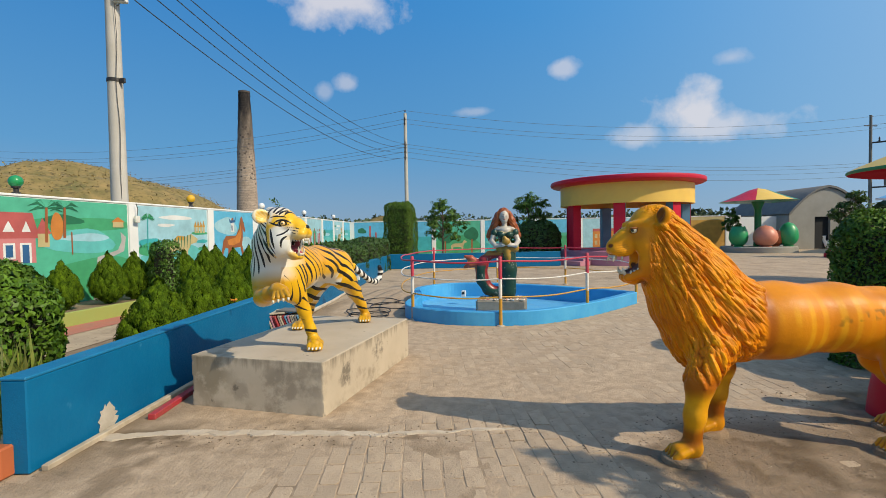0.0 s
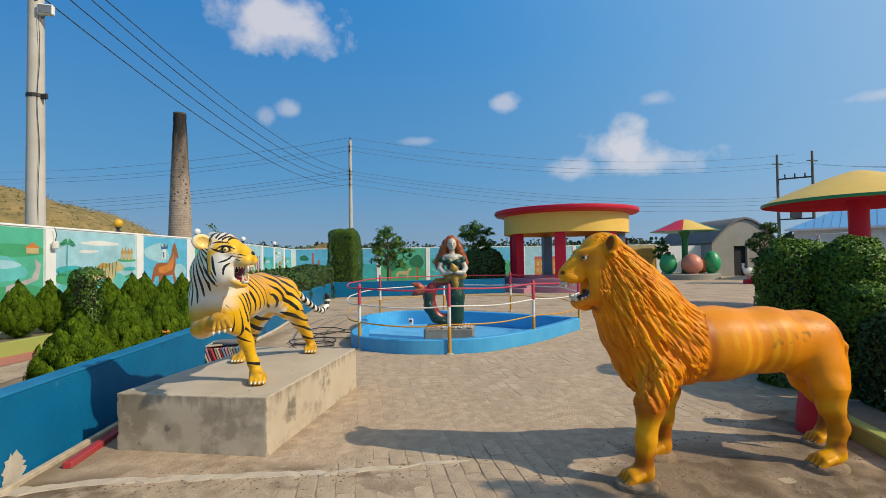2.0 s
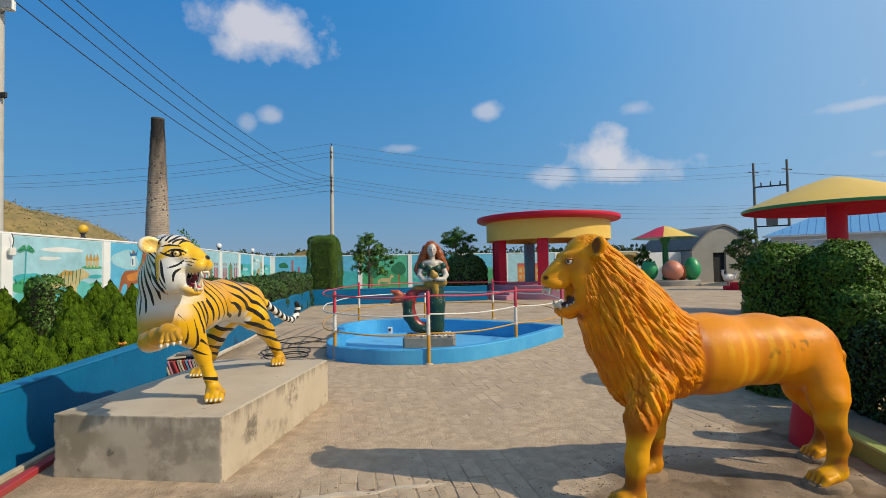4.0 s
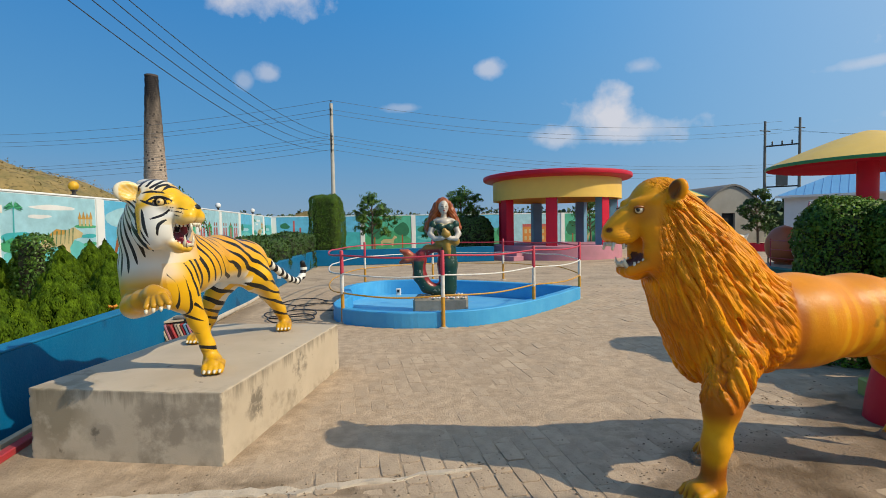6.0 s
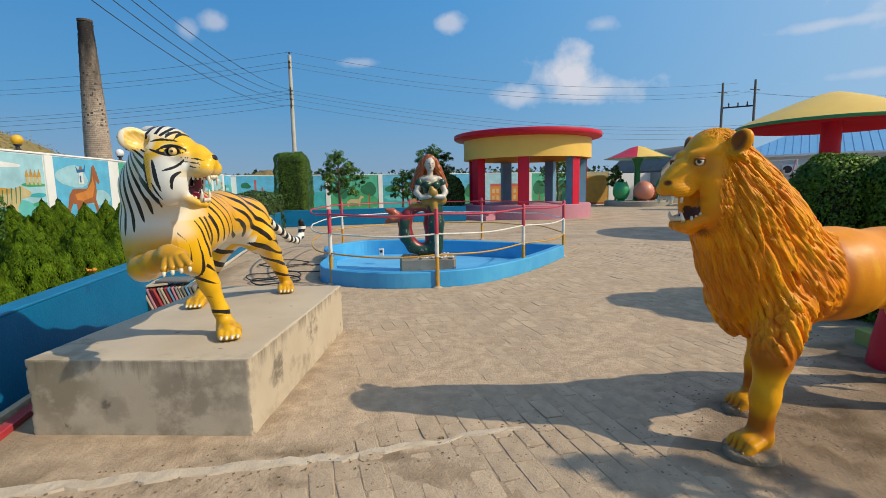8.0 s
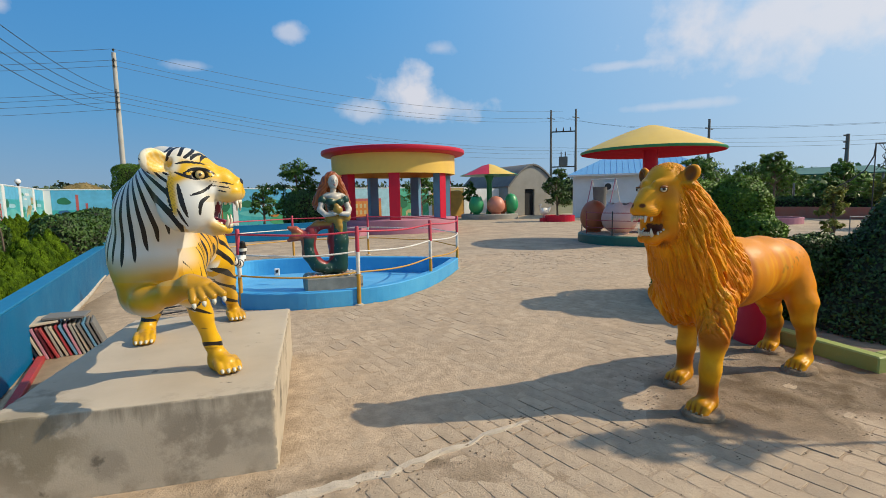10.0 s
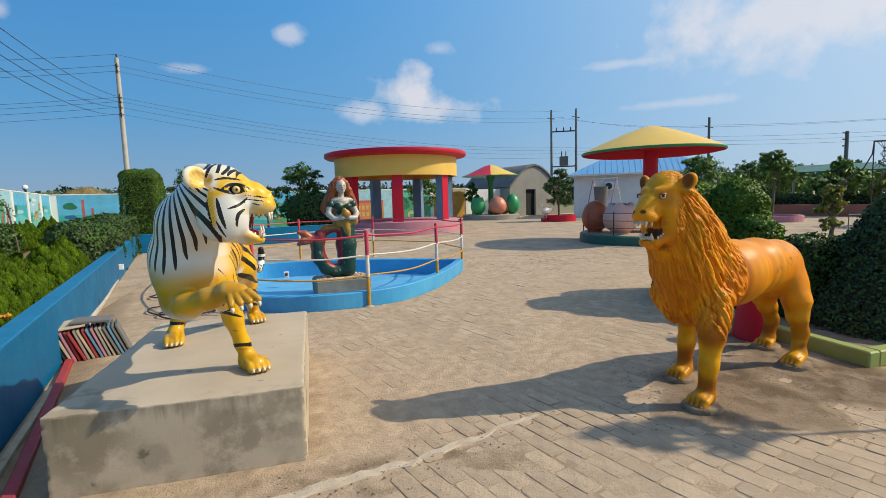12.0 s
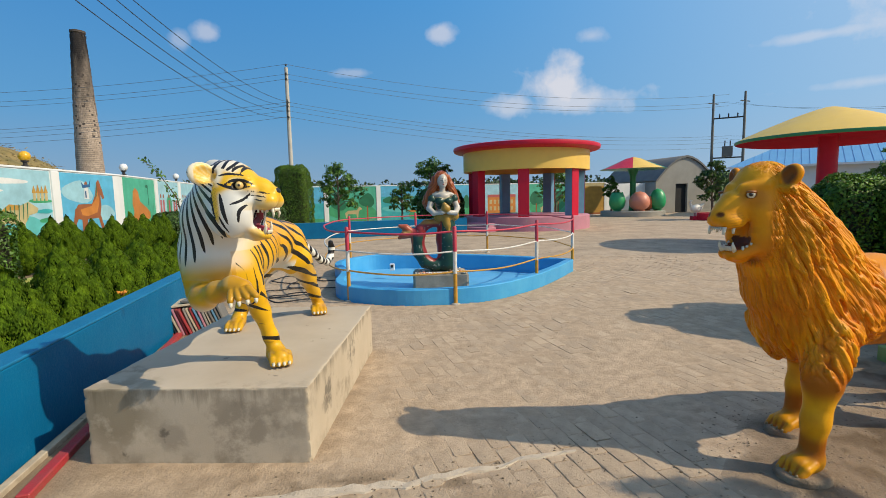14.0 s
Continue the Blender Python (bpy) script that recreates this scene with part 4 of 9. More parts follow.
def meadow(w, h, s):
    """A chestnut horse with a small rider behind it on a pale blue ground."""
    out = [("water", rect(0, 0, w, h * 0.14)), ("pale", blob(w * 0.30, h * 0.72, w * 0.26, h * 0.16, seed=s)), ("pale", blob(w * 0.75, h * 0.40, w * 0.22, h * 0.12, seed=s + 1)),
           ("white", [(w * 0.40, h * 0.62), (w * 0.49, h * 0.62), (w * 0.48, h * 0.80), (w * 0.42, h * 0.82)]), ("brown", blob(w * 0.45, h * 0.85, w * 0.03, h * 0.03)),
           ("navy", [(w * 0.36, h * 0.88), (w * 0.38, h * 0.78), (w * 0.52, h * 0.80), (w * 0.54, h * 0.92), (w * 0.50, h * 0.84), (w * 0.40, h * 0.83)]), ("navy", rect(w * 0.42, h * 0.64, w * 0.445, h * 0.74)),
           ("brown", [(w * 0.22, h * 0.48), (w * 0.15, h * 0.18), (w * 0.19, h * 0.16), (w * 0.28, h * 0.46)])]
    out += drawn("brown", HORSE, w * 0.16, h * 0.08, w * 0.74, h * 0.84)
    out += drawn("orange", [(0.20, 0.46), (0.48, 0.52), (0.60, 0.64), (0.66, 0.82), (0.70, 0.60), (0.62, 0.40), (0.38, 0.34), (0.24, 0.36)], w * 0.16, h * 0.08, w * 0.74, h * 0.84)
    return "sky", out + [("dark", blob(w * 0.735, h * 0.80, 0.02, 0.02)), ("dark", [(w * 0.60, h * 0.62), (w * 0.66, h * 0.88), (w * 0.63, h * 0.66)])]


def resting(w, h, s):
    """A brown lion lying among leaves."""
    return "mint", [("green", blob(w * 0.5, h * 0.12, w * 0.5, h * 0.12, seed=s)), ("dark", rect(w * 0.74, h * 0.5, w * 0.76, h * 0.85)), ("dark", blob(w * 0.72, h * 0.86, w * 0.05, h * 0.03))] + \
        drawn("orange", LYING, w * 0.12, h * 0.14, w * 0.72, h * 0.72) + fronds(w * 0.05, h * 0.1, h * 0.45, 4) + fronds(w * 0.78, h * 0.15, h * 0.5, 4)


def plain(w, h, s):
    return "ochre", [("sand", rect(0, h * 0.9, w, h)), ("brown", rect(0, 0, w, h * 0.06))]


def hills(w, h, s):
    return "mint", [("sky", rect(0, h * 0.6, w, h)), ("green", blob(w * 0.5, h * 0.25, w * 0.5, h * 0.25, seed=s)), ("brown", blob(w * 0.3, h * 0.3, w * 0.12, h * 0.16, seed=s)),
                    ("dark", blob(w * 0.8, h * 0.5, w * 0.08, h * 0.2, seed=s + 1))] + beast(w * 0.35, h * 0.1, h * 0.34, "orange", -1)


def figures(w, h, s):
    out = [("green", [(w * 0.38, 0), (w * 0.62, 0), (w * 0.62, h * 0.6), (w * 0.5, h * 0.75), (w * 0.38, h * 0.6)])]
    for k in (0.12, 0.24, 0.5, 0.74, 0.86):
        out.append(("roof", [(w * k - 0.12, h * 0.05), (w * k + 0.12, h * 0.05), (w * k + 0.08, h * 0.6), (w * k - 0.08, h * 0.6)]))
        out.append(("brown", blob(w * k, h * 0.68, 0.075, 0.10, 10, 0)))
    return "pale", out


def river(w, h, s):
    return "teal", [("sky", rect(0, h * 0.7, w, h)), ("water", blob(w * 0.5, h * 0.35, w * 0.45, h * 0.12, seed=s)), ("pale", blob(w * 0.4, h * 0.55, w * 0.3, h * 0.05, seed=s + 1)),
                    ("dark", blob(w * 0.15, h * 0.6, w * 0.1, h * 0.1, seed=s + 2)), ("green", blob(w * 0.8, h * 0.15, w * 0.25, h * 0.15, seed=s + 3)), ("orange", [(w * 0.55, h * 0.3), (w * 0.75, h * 0.3), (w * 0.7, h * 0.24), (w * 0.6, h * 0.24)])]


def mosque(w, h, s):
    return "teal", [("sky", rect(0, h * 0.55, w, h)), ("green", rect(0, 0, w, h * 0.12))] + domes(3.0, h * 0.12, h * 0.42, "orange") + \
        [("roof", rect(1.0, h * 0.12, 1.12, h * 0.9)), ("roof", rect(1.4, h * 0.12, 1.5, h * 0.7)), ("dark", blob(0.5, h * 0.75, 0.3, h * 0.08, seed=s)), ("navy", blob(0.5, h * 0.5, 0.25, h * 0.05, seed=s + 1))]


def fort(w, h, s):
    return "pale", [("green", rect(0, 0, w, h * 0.14)), ("orange", rect(w * 0.2, h * 0.14, w * 0.8, h * 0.62)), ("roof", rect(w * 0.2, h * 0.62, w * 0.8, h * 0.7))] + \
        [("sand", rect(w * (0.24 + 0.09 * k), h * (0.22 + 0.2 * j), w * (0.29 + 0.09 * k), h * (0.34 + 0.2 * j))) for k in range(6) for j in range(2)]


def jungle(w, h, s):
    return "mint", [("green", blob(w * 0.5, h * 0.3, w * 0.5, h * 0.3, seed=s)), ("dark", blob(w * 0.2, h * 0.55, w * 0.16, h * 0.22, seed=s + 1)), ("dark", blob(w * 0.8, h * 0.6, w * 0.15, h * 0.2, seed=s + 2)),
                    ("brown", rect(w * 0.19, 0, w * 0.22, h * 0.4)), ("brown", rect(w * 0.79, 0, w * 0.82, h * 0.45))] + beast(w * 0.5, h * 0.12, h * 0.25, "sand")


def mural(p, q, kinds, name, lift=0.0):
    """One straight run of the boundary wall: backing, then panels and piers; the picture of each panel is flat paint on it."""
    d = Vector((q[0] - p[0], q[1] - p[1], 0))
    length = d.length
    d.normalize()
    ang = math.degrees(math.atan2(d.y, d.x))
    b = Build()
    b.box((length / 2, 0.1, WALL_H / 2 - 0.03), (length, 0.2, WALL_H + 0.06), 0.0)
    b.box((length / 2, 0.1, WALL_H + 0.02), (length, 0.24, 0.05), 0.012)
    wall = single(name, b, M_WHITE, (p[0], p[1], 0), "white plastered boundary wall painted with colourful landscapes", "wall", rz=ang, kind="structure")
    at = 0.0
    for i, (w, kind) in enumerate(kinds):
        w = min(w, length - at - 0.3)
        if w < 0.6:
            break
        at += 0.3
        ground_colour, shapes = kind(w, WALL_H - 0.06, i + len(name))
        pan = Build().box((at + w / 2, -0.004, WALL_H / 2 + 0.01), (w, 0.008, WALL_H - 0.06), 0.0)
        panel = part("painted_panel", pan, P[ground_colour], wall, "landscape painted on the wall in bright colours")
        art = Build()
        for k, (c, pts) in enumerate(shapes):
            pts = [(at + min(max(x, 0.005), w - 0.005), -0.0085 - 0.0004 * (k + 1), 0.04 + min(max(z * (1 - lift) + lift * WALL_H * (z > 0.01), 0.0), WALL_H - 0.07)) for x, z in pts]
            art.add(pts, [tuple(range(len(pts)))], PAINT.index(c))
        part("painting", art, list(P.values()), panel)
        at += w
        if at < length - 0.3:
            part("pier", Build().box((at + 0.15, -0.012, WALL_H / 2), (0.26, 0.06, WALL_H - 0.02), 0.006), M_WHITE, wall)
    return wall


mural(MURAL[0], MURAL[1], [(8.0, river), (4.2, village), (2.6, coast), (2.15, meadow)], "wall_west", 0.24)
mural(MURAL[1], MURAL[2], [(2.6, resting), (2.4, figures), (2.6, figures), (2.2, river), (2.2, coast), (2.0, river)], "wall_west_far", 0.24)
mural(MURAL[2], MURAL[3], [(5.2, mosque), (3.0, jungle), (3.2, river), (2.8, hills), (3.4, fort), (2.8, jungle), (2.8, plain)], "wall_north")

# globe lamps on the boundary wall
for x, y, m_, lab in ((-8.88, 7.4, M_GLOBEG, "green"), (-9.03, 12.2, M_GLOBEY, "yellow"), (-9.22, 16.1, M_GLOBEW, "white"), (-10.35, 21.6, M_GLOBEW, "white"), (-11.3, 27.2, M_GLOBEW, "white")):
    g = thing("globe_lamp", (x - 0.1, y, WALL_H + 0.045), lab + " plastic globe lamp on top of the painted wall", "lamp", "wall lamps")
    part("base", Build().lathe([(0.07, 0), (0.07, 0.03), (0.04, 0.05), (0.04, 0.10), (0.075, 0.12), (0.075, 0.14)], 16), M_BLACK, g)
    part("globe", Build().ball((0, 0, 0.235), 0.115, 20, 12), m_, g, lab + " globe", 180)

# ---- plinth ----
PL = thing("statue_plinth", (-1.865, 4.83, 0), "stained grey concrete plinth under the striped statue", "plinth", rz=-4.6)


def worn_block(size, z0, n, seed):
    """A block with chipped, rounded edges."""
    h = np.array(size) / 2
    b = Build()
    for ax in range(3):
        o1, o2 = [a for a in range(3) if a != ax]
        for sg in (-1, 1):
            g1, g2 = (np.sign(t) * np.abs(t) ** 0.6 for t in np.meshgrid(np.linspace(-1, 1, n), np.linspace(-1, 1, n), indexing="ij"))
            p = np.zeros((n * n, 3))
            p[:, ax], p[:, o1], p[:, o2] = sg * h[ax], g1.ravel() * h[o1], g2.ravel() * h[o2]
            gap = np.sort(h - np.abs(p), axis=1)
            near = np.exp(-(gap[:, 1] / 0.007) ** 2)
            chip = near * (0.002 + 0.012 * np.clip(vnoise(p, 16, seed) - 0.3, 0, 1) + 0.010 * np.clip(vnoise(p, 45, seed + 1), 0, 1))
            q = np.sign(p) * np.maximum(np.abs(p) - chip[:, None] * (h - np.abs(p) < 0.05), 0)
            q += (vnoise(p, 5, seed + 2) * 0.003)[:, None] * (h - np.abs(p) < 1e-6)
            f = [(i * n + j, (i + 1) * n + j, (i + 1) * n + j + 1, i * n + j + 1) for i in range(n - 1) for j in range(n - 1)]
            flip = (sg > 0) == (ax != 1)
            b.add(q + (0, 0, z0 + h[2]), [r if flip else r[::-1] for r in f])
    return b


block = worn_block((1.305, 2.065, 0.474), -0.022, 64, 5)
bm = bmesh.new()
me = mesh_of("block", block, M_CEMENT)
bm.from_mesh(me)
bmesh.ops.remove_doubles(bm, verts=bm.verts, dist=0.0004)
bm.to_mesh(me)
bm.free()
me.polygons.foreach_set("use_smooth", [True] * len(me.polygons))
me.set_sharp_from_angle(angle=radians(50))
part("block", me, None, PL)

# drifted dust and soil over the bricks near the statues
PAWS = [(1.365, 3.42, 0.36), (1.65, 3.80, 0.34), (2.69, 3.71, 0.50), (2.97, 4.16, 0.50), (2.1, 3.75, 0.40), (3.05, 3.45, 0.40), (3.15, 4.6, 0.45), (2.9, 3.1, 0.45), (2.0, 3.35, 0.50), (2.45, 3.25, 0.50), (3.3, 3.0, 0.45)]
gx_, gy_ = np.meshgrid(np.arange(-3.9, 8.7, 0.04), np.arange(-1.0, 12.6, 0.045), indexing="ij")
nx_, ny_ = gx_.shape
dp = np.stack([gx_.ravel(), gy_.ravel(), np.zeros(gx_.size)], 1)
low, mid, fine, grit = vnoise(dp, 0.9, 31), vnoise(dp, 2.7, 32), vnoise(dp, 8.0, 33), vnoise(dp, 16.0, 34)
speckle = smoothstep(-0.15, 0.25, 0.6 * fine + 0.5 * grit + 0.5 * mid)
soil = np.zeros(len(dp))
for px, py, pr in PAWS:
    soil = np.maximum(soil, smoothstep(1.25, 0.45, np.hypot(dp[:, 0] - px, dp[:, 1] - py) / pr + 0.35 * mid + 0.25 * fine))
line_y = np.interp(dp[:, 0], [-2.95, -1.7, -0.68, -0.05, 0.25], [3.08, 3.37, 3.5, 3.69, 3.74])
along = smoothstep(0.5, 0.1, dp[:, 0])
damp = smoothstep(0.27 + 0.16 * smoothstep(-0.6, -1.6, dp[:, 0]), 0.08, np.abs(dp[:, 1] - line_y + 0.02) + 0.10 * mid + 0.06 * fine) * along * speckle
foot = np.maximum(np.maximum(np.abs(dp[:, 0] + 1.865) - 0.66, 0), np.maximum(np.abs(dp[:, 1] - 4.83) - 1.05, 0))
damp = np.maximum(damp, smoothstep(0.13, 0.02, foot + 0.08 * mid + 0.05 * fine) * 0.45 * speckle)
wallgap = dp[:, 0] - (-2.77 - 0.168 * (dp[:, 1] - 2.57))
damp = np.maximum(damp, smoothstep(0.50, 0.10, wallgap + 0.15 * mid) * 0.75 * smoothstep(2.2, 2.7, dp[:, 1]))
damp = np.maximum(damp, 0.6 * speckle * smoothstep(0.15, 0.55, mid + 0.5 * low + 0.3 * fine) * smoothstep(3.55, 3.2, dp[:, 1]) * smoothstep(1.2, -0.4, dp[:, 0]))
cover_ = smoothstep(3.6, 4.6, dp[:, 1] - 0.25 * dp[:, 0]) * smoothstep(11.0, 8.0, dp[:, 1])
dz = np.clip(-0.0026 + 0.0022 * cover_ + 0.0044 * (0.7 * low + 0.6 * mid + 0.5 * fine + 0.35 * grit), -0.0085, 0.0034) + soil * (0.0085 + 0.0085 * fine + 0.0085 * grit + 0.004 * vnoise(dp, 4.5, 36))
dz[dp[:, 0] < -1.2] += 0.001
dz = np.where(soil > 0.30, np.maximum(dz, 0.0030 + 0.0030 * np.clip(grit + fine, 0, 1)), dz)
tint = np.array((0.485, 0.362, 0.245)) * (1 + 0.10 * low + 0.07 * mid)[:, None]
shade_ = (0.92 * soil * (0.55 + 0.45 * speckle) + 0.92 * damp * (0.6 + 0.4 * np.clip(mid + 0.5, 0, 1)))[:, None]
tint = tint * (1 - shade_) + np.array((0.088, 0.058, 0.031)) * (1 + 0.45 * fine + 0.45 * grit)[:, None] * shade_
keep = (wallgap > 0.02) | (dp[:, 1] < 2.5) & (dp[:, 0] > -2.9)
pool_out = np.ones(len(dp), bool)
for i in range(0, len(outer), 1):
    p, q = outer[i], outer[(i + 1) % len(outer)]
    cross = (p.y > dp[:, 1]) != (q.y > dp[:, 1])
    xi = p.x + (dp[:, 1] - p.y) / ((q.y - p.y) or 1e-9) * (q.x - p.x)
    pool_out ^= cross & (dp[:, 0] < xi)
ok = (keep & pool_out).reshape(nx_, ny_)
df = [(i * ny_ + j, (i + 1) * ny_ + j, (i + 1) * ny_ + j + 1, i * ny_ + j + 1) for i in range(nx_ - 1) for j in range(ny_ - 1)
      if ok[i, j] and ok[i + 1, j] and ok[i, j + 1] and ok[i + 1, j + 1]]
dp[:, 2] = dz
tagged(new("pavement_dust", tinted("pavement_dust", dp, df, tint, [M_YARD])), "drifted sandy dust and damp soil over the brick paving", "dust", kind="structure")

# loose crumbs of soil and grit lying on the paving
rng = np.random.default_rng(77)
crumbs = Build()
spots_ = [(px + rng.normal(0, pr * 0.75), py + rng.normal(0, pr * 0.7), rng.uniform(0.003, 0.011)) for px, py, pr in PAWS for _ in range(190)]
spots_ += [(rng.uniform(-1.1, 3.6), rng.uniform(2.0, 6.5), rng.uniform(0.002, 0.004)) for _ in range(260)]
spots_ += [(x, np.interp(x, [-2.95, -1.7, -0.68, -0.05, 0.25], [3.08, 3.37, 3.5, 3.69, 3.74]) + rng.normal(-0.05, 0.11), rng.uniform(0.003, 0.010)) for x in rng.uniform(-2.3, 0.4, 220)]
for x, y, s_ in spots_:
    a_ = rng.uniform(0, 6.28)
    q = [(x + s_ * rng.uniform(0.7, 1.5) * math.cos(a_ + k * 1.57), y + s_ * rng.uniform(0.7, 1.3) * math.sin(a_ + k * 1.57), 0.0015 + s_ * rng.uniform(0.0, 0.3)) for k in range(4)]
    q += [(x, y, 0.003 + s_ * rng.uniform(0.25, 0.55)), (x, y, -0.003)]
    crumbs.add(q, [(0, 1, 4), (1, 2, 4), (2, 3, 4), (3, 0, 4), (1, 0, 5), (2, 1, 5), (3, 2, 5), (0, 3, 5)])
tagged(single("soil_crumbs", crumbs, M_CRUMB, (0, 0, 0), "loose crumbs of dry soil scattered on the paving", "soil"), kind="stuff")

# mortar line and dirt on the yard
b = Build()
line = [(-2.95, 3.08), (-2.35, 3.27), (-1.7, 3.37), (-1.05, 3.47), (-0.68, 3.5), (-0.35, 3.585), (-0.05, 3.69), (0.25, 3.74)]
rng = np.random.default_rng(8)
line = [(float(x), float(np.interp(x, [q[0] for q in line], [q[1] for q in line])) + rng.normal(0, 0.010)) for x in np.linspace(-2.95, 0.25, 46)]
n = len(line)
edge = []
for sgn in (1, -1):
    for i in range(n):
        x, y = line[i]
        edge.append((x, y + sgn * 0.058 * (1 - 0.75 * i / n) * rng.uniform(0.65, 1.2), 0.006 + 0.006 * rng.uniform(-1, 1)))
vs = edge + [(x, y - (0.02 if k < n else -0.02) * -1, -0.03) for k, (x, y, z) in enumerate(edge)]
fs = [(i, i + 1, n + i + 1, n + i)[::-1] for i in range(n - 1)] + [(i, i + 1, 2 * n + i + 1, 2 * n + i) for i in range(n - 1)] + [(n + i, n + i + 1, 3 * n + i + 1, 3 * n + i)[::-1] for i in range(n - 1)]
single("mortar_line", Build().add(vs, fs), M_LINE, (0, 0, 0), "pale smeared mortar line across the brick paving", "mortar", kind="structure")


# ---- pool with statue and railing ----
pool = thing("paddling_pool", (0, 0, 0), "empty light blue painted pool with a raised rim", "pool")
n = len(outer)
inner = inset(outer, 0.145)
RIM = 0.225
FLOOR = -0.11
b = Build()
rings = [(outer, -0.03), (outer, RIM - 0.012), (inset(outer, 0.012), RIM), (inset(outer, 0.133), RIM), (inner, RIM - 0.012), (inner, FLOOR)]
vs = [(p.x, p.y, z) for ring_, z in rings for p in ring_]
fs = [(k * n + i, k * n + (i + 1) % n, (k + 1) * n + (i + 1) % n, (k + 1) * n + i) for k in range(5) for i in range(n)]
part("rim", Build().add(vs, fs), M_POOL, pool, "light blue rim")
part("basin_floor", Build().add([(p.x, p.y, FLOOR + 0.004) for p in inset(outer, 0.13)], [tuple(range(n))]), M_POOLIN, pool)
b = Build()
b.box((-1.18, 10.75, 0.13), (0.10, 0.06, 0.14), 0.008)
b.box((-1.18, 10.715, 0.15), (0.05, 0.02, 0.05), 0.004, mi=1)
part("light_fitting", b, [M_WHITE, M_BLACK], pool, "small white square light fitting")

RAIL = [(-1.69, 8.21), (-0.14, 7.76), (1.30, 8.90), (2.42, 10.50), (2.35, 12.6), (1.22, 14.0), (-0.7, 14.3), (-2.30, 12.9), (-2.42, 10.4)]
rail = thing("pool_railing", (0, 0, 0), "red, white and yellow painted pipe railing round the pool", "railing")
for k, (x, y) in enumerate(RAIL):
    h = 1.09
    if k in (4, 8):
        continue
    lo_z = GZ
    post = part("post", Build().lathe([(0.028, lo_z), (0.028, 0.44)], 12, (x, y, 0)), M_YPOST, rail, "painted steel post in bands of red, white and yellow", 40)
    part("white_band", Build().lathe([(0.0285, 0.44), (0.0285, 0.75)], 12, (x, y, 0)), M_WPOST, post, "", 40)
    part("red_band", Build().lathe([(0.0285, 0.75), (0.0285, h), (0.02, h + 0.015)], 12, (x, y, 0)), M_RAILRED, post, "", 40)
    part("foot", Build().lathe([(0.07, lo_z), (0.06, 0.012), (0.028, 0.02)], 12, (x, y, 0)), M_MORTAR, post)
curve = loop_points(RAIL, 90)
rng = np.random.default_rng(5)
for z, m_, r in ((1.03, M_RAILRED, 0.014), (0.75, M_WPOST, 0.012), (0.46, M_YPOST, 0.012)):
    pts = [(p.x, p.y, z + 0.006 * math.sin(i * 0.7) - 0.020 * math.sin(math.pi * (i % 10) / 10)) for i, p in enumerate(curve)]
    part("rail_pipe", Build().tube(pts, r, 8, closed=True), m_, rail, "bent pipe rail", 180)


# ---- gazebo ----
GC = (4.53, 24.06)
gaz = thing("gazebo", (*GC, 0), "round pavilion with red columns, yellow drum and red roof rim", "pavilion")
part("platform", Build().lathe([(2.95, -0.05), (2.95, 0.57), (2.91, 0.60), (0.0001, 0.60)], 72), M_PINK, gaz, "pink plastered round platform", 40)
b = Build()
for k in range(3):
    b.box((-2.6 - 0.28 * k, -1.9 - 0.22 * k, 0.30 - 0.10 * k), (0.9, 0.9, 0.22 - 0.0 * k), 0.012, 40)
part("steps", Build().box((-2.35, -1.95, 0.27), (1.3, 0.55, 0.18), 0.01, -50).box((-2.55, -2.2, 0.09), (1.5, 0.6, 0.20), 0.01, -50), M_PINK, gaz, "pink plastered steps")
base_ang = math.atan2(-23.1, -5.83)
for k in range(7):
    a = base_ang + 2 * math.pi * k / 7
    x, y = 2.6 * math.cos(a), 2.6 * math.sin(a)
    col = part("column", Build().box((x, y, 1.61), (0.36, 0.46, 2.03), 0.01, math.degrees(a)), M_STEELBLUE, gaz, "square column, red outside and grey-blue inside")
    xo, yo = 2.785 * math.cos(a), 2.785 * math.sin(a)
    part("red_face", Build().box((xo, yo, 1.61), (0.02, 0.47, 2.03), 0.005, math.degrees(a)), M_RED, col, "red painted outer face")
    if k > 4:
        part("red_face", Build().box((x - 0.237 * math.sin(a), y + 0.237 * math.cos(a), 1.61), (0.365, 0.018, 2.03), 0.005, math.degrees(a)), M_RED, col, "red painted side face")
part("drum", Build().lathe([(2.78, 2.62), (2.93, 2.62), (2.93, 3.52)], 96, cap=False), M_YELLOW, gaz, "cream yellow painted drum", 40)
part("drum_inside", Build().lathe([(2.78, 3.47), (2.78, 2.62)], 96, cap=False), M_YELLOW, gaz, "", 40)
part("roof", Build().lathe([(2.75, 3.46), (3.30, 3.53), (3.38, 3.58), (3.40, 3.66), (3.38, 3.74), (3.33, 3.76), (0.0001, 3.80)], 96), M_RED, gaz, "flat round roof with a red rim", 40)


# ---- giant mushroom canopies ----
def egg_profile(r, h):
    return [(0.0001, 0)] + [(r * math.sqrt(1 - (2 * t - 1) ** 2) * (1.10 - 0.20 * t), h * t) for t in [k / 14 for k in range(1, 14)]] + [(0.0001, h)]


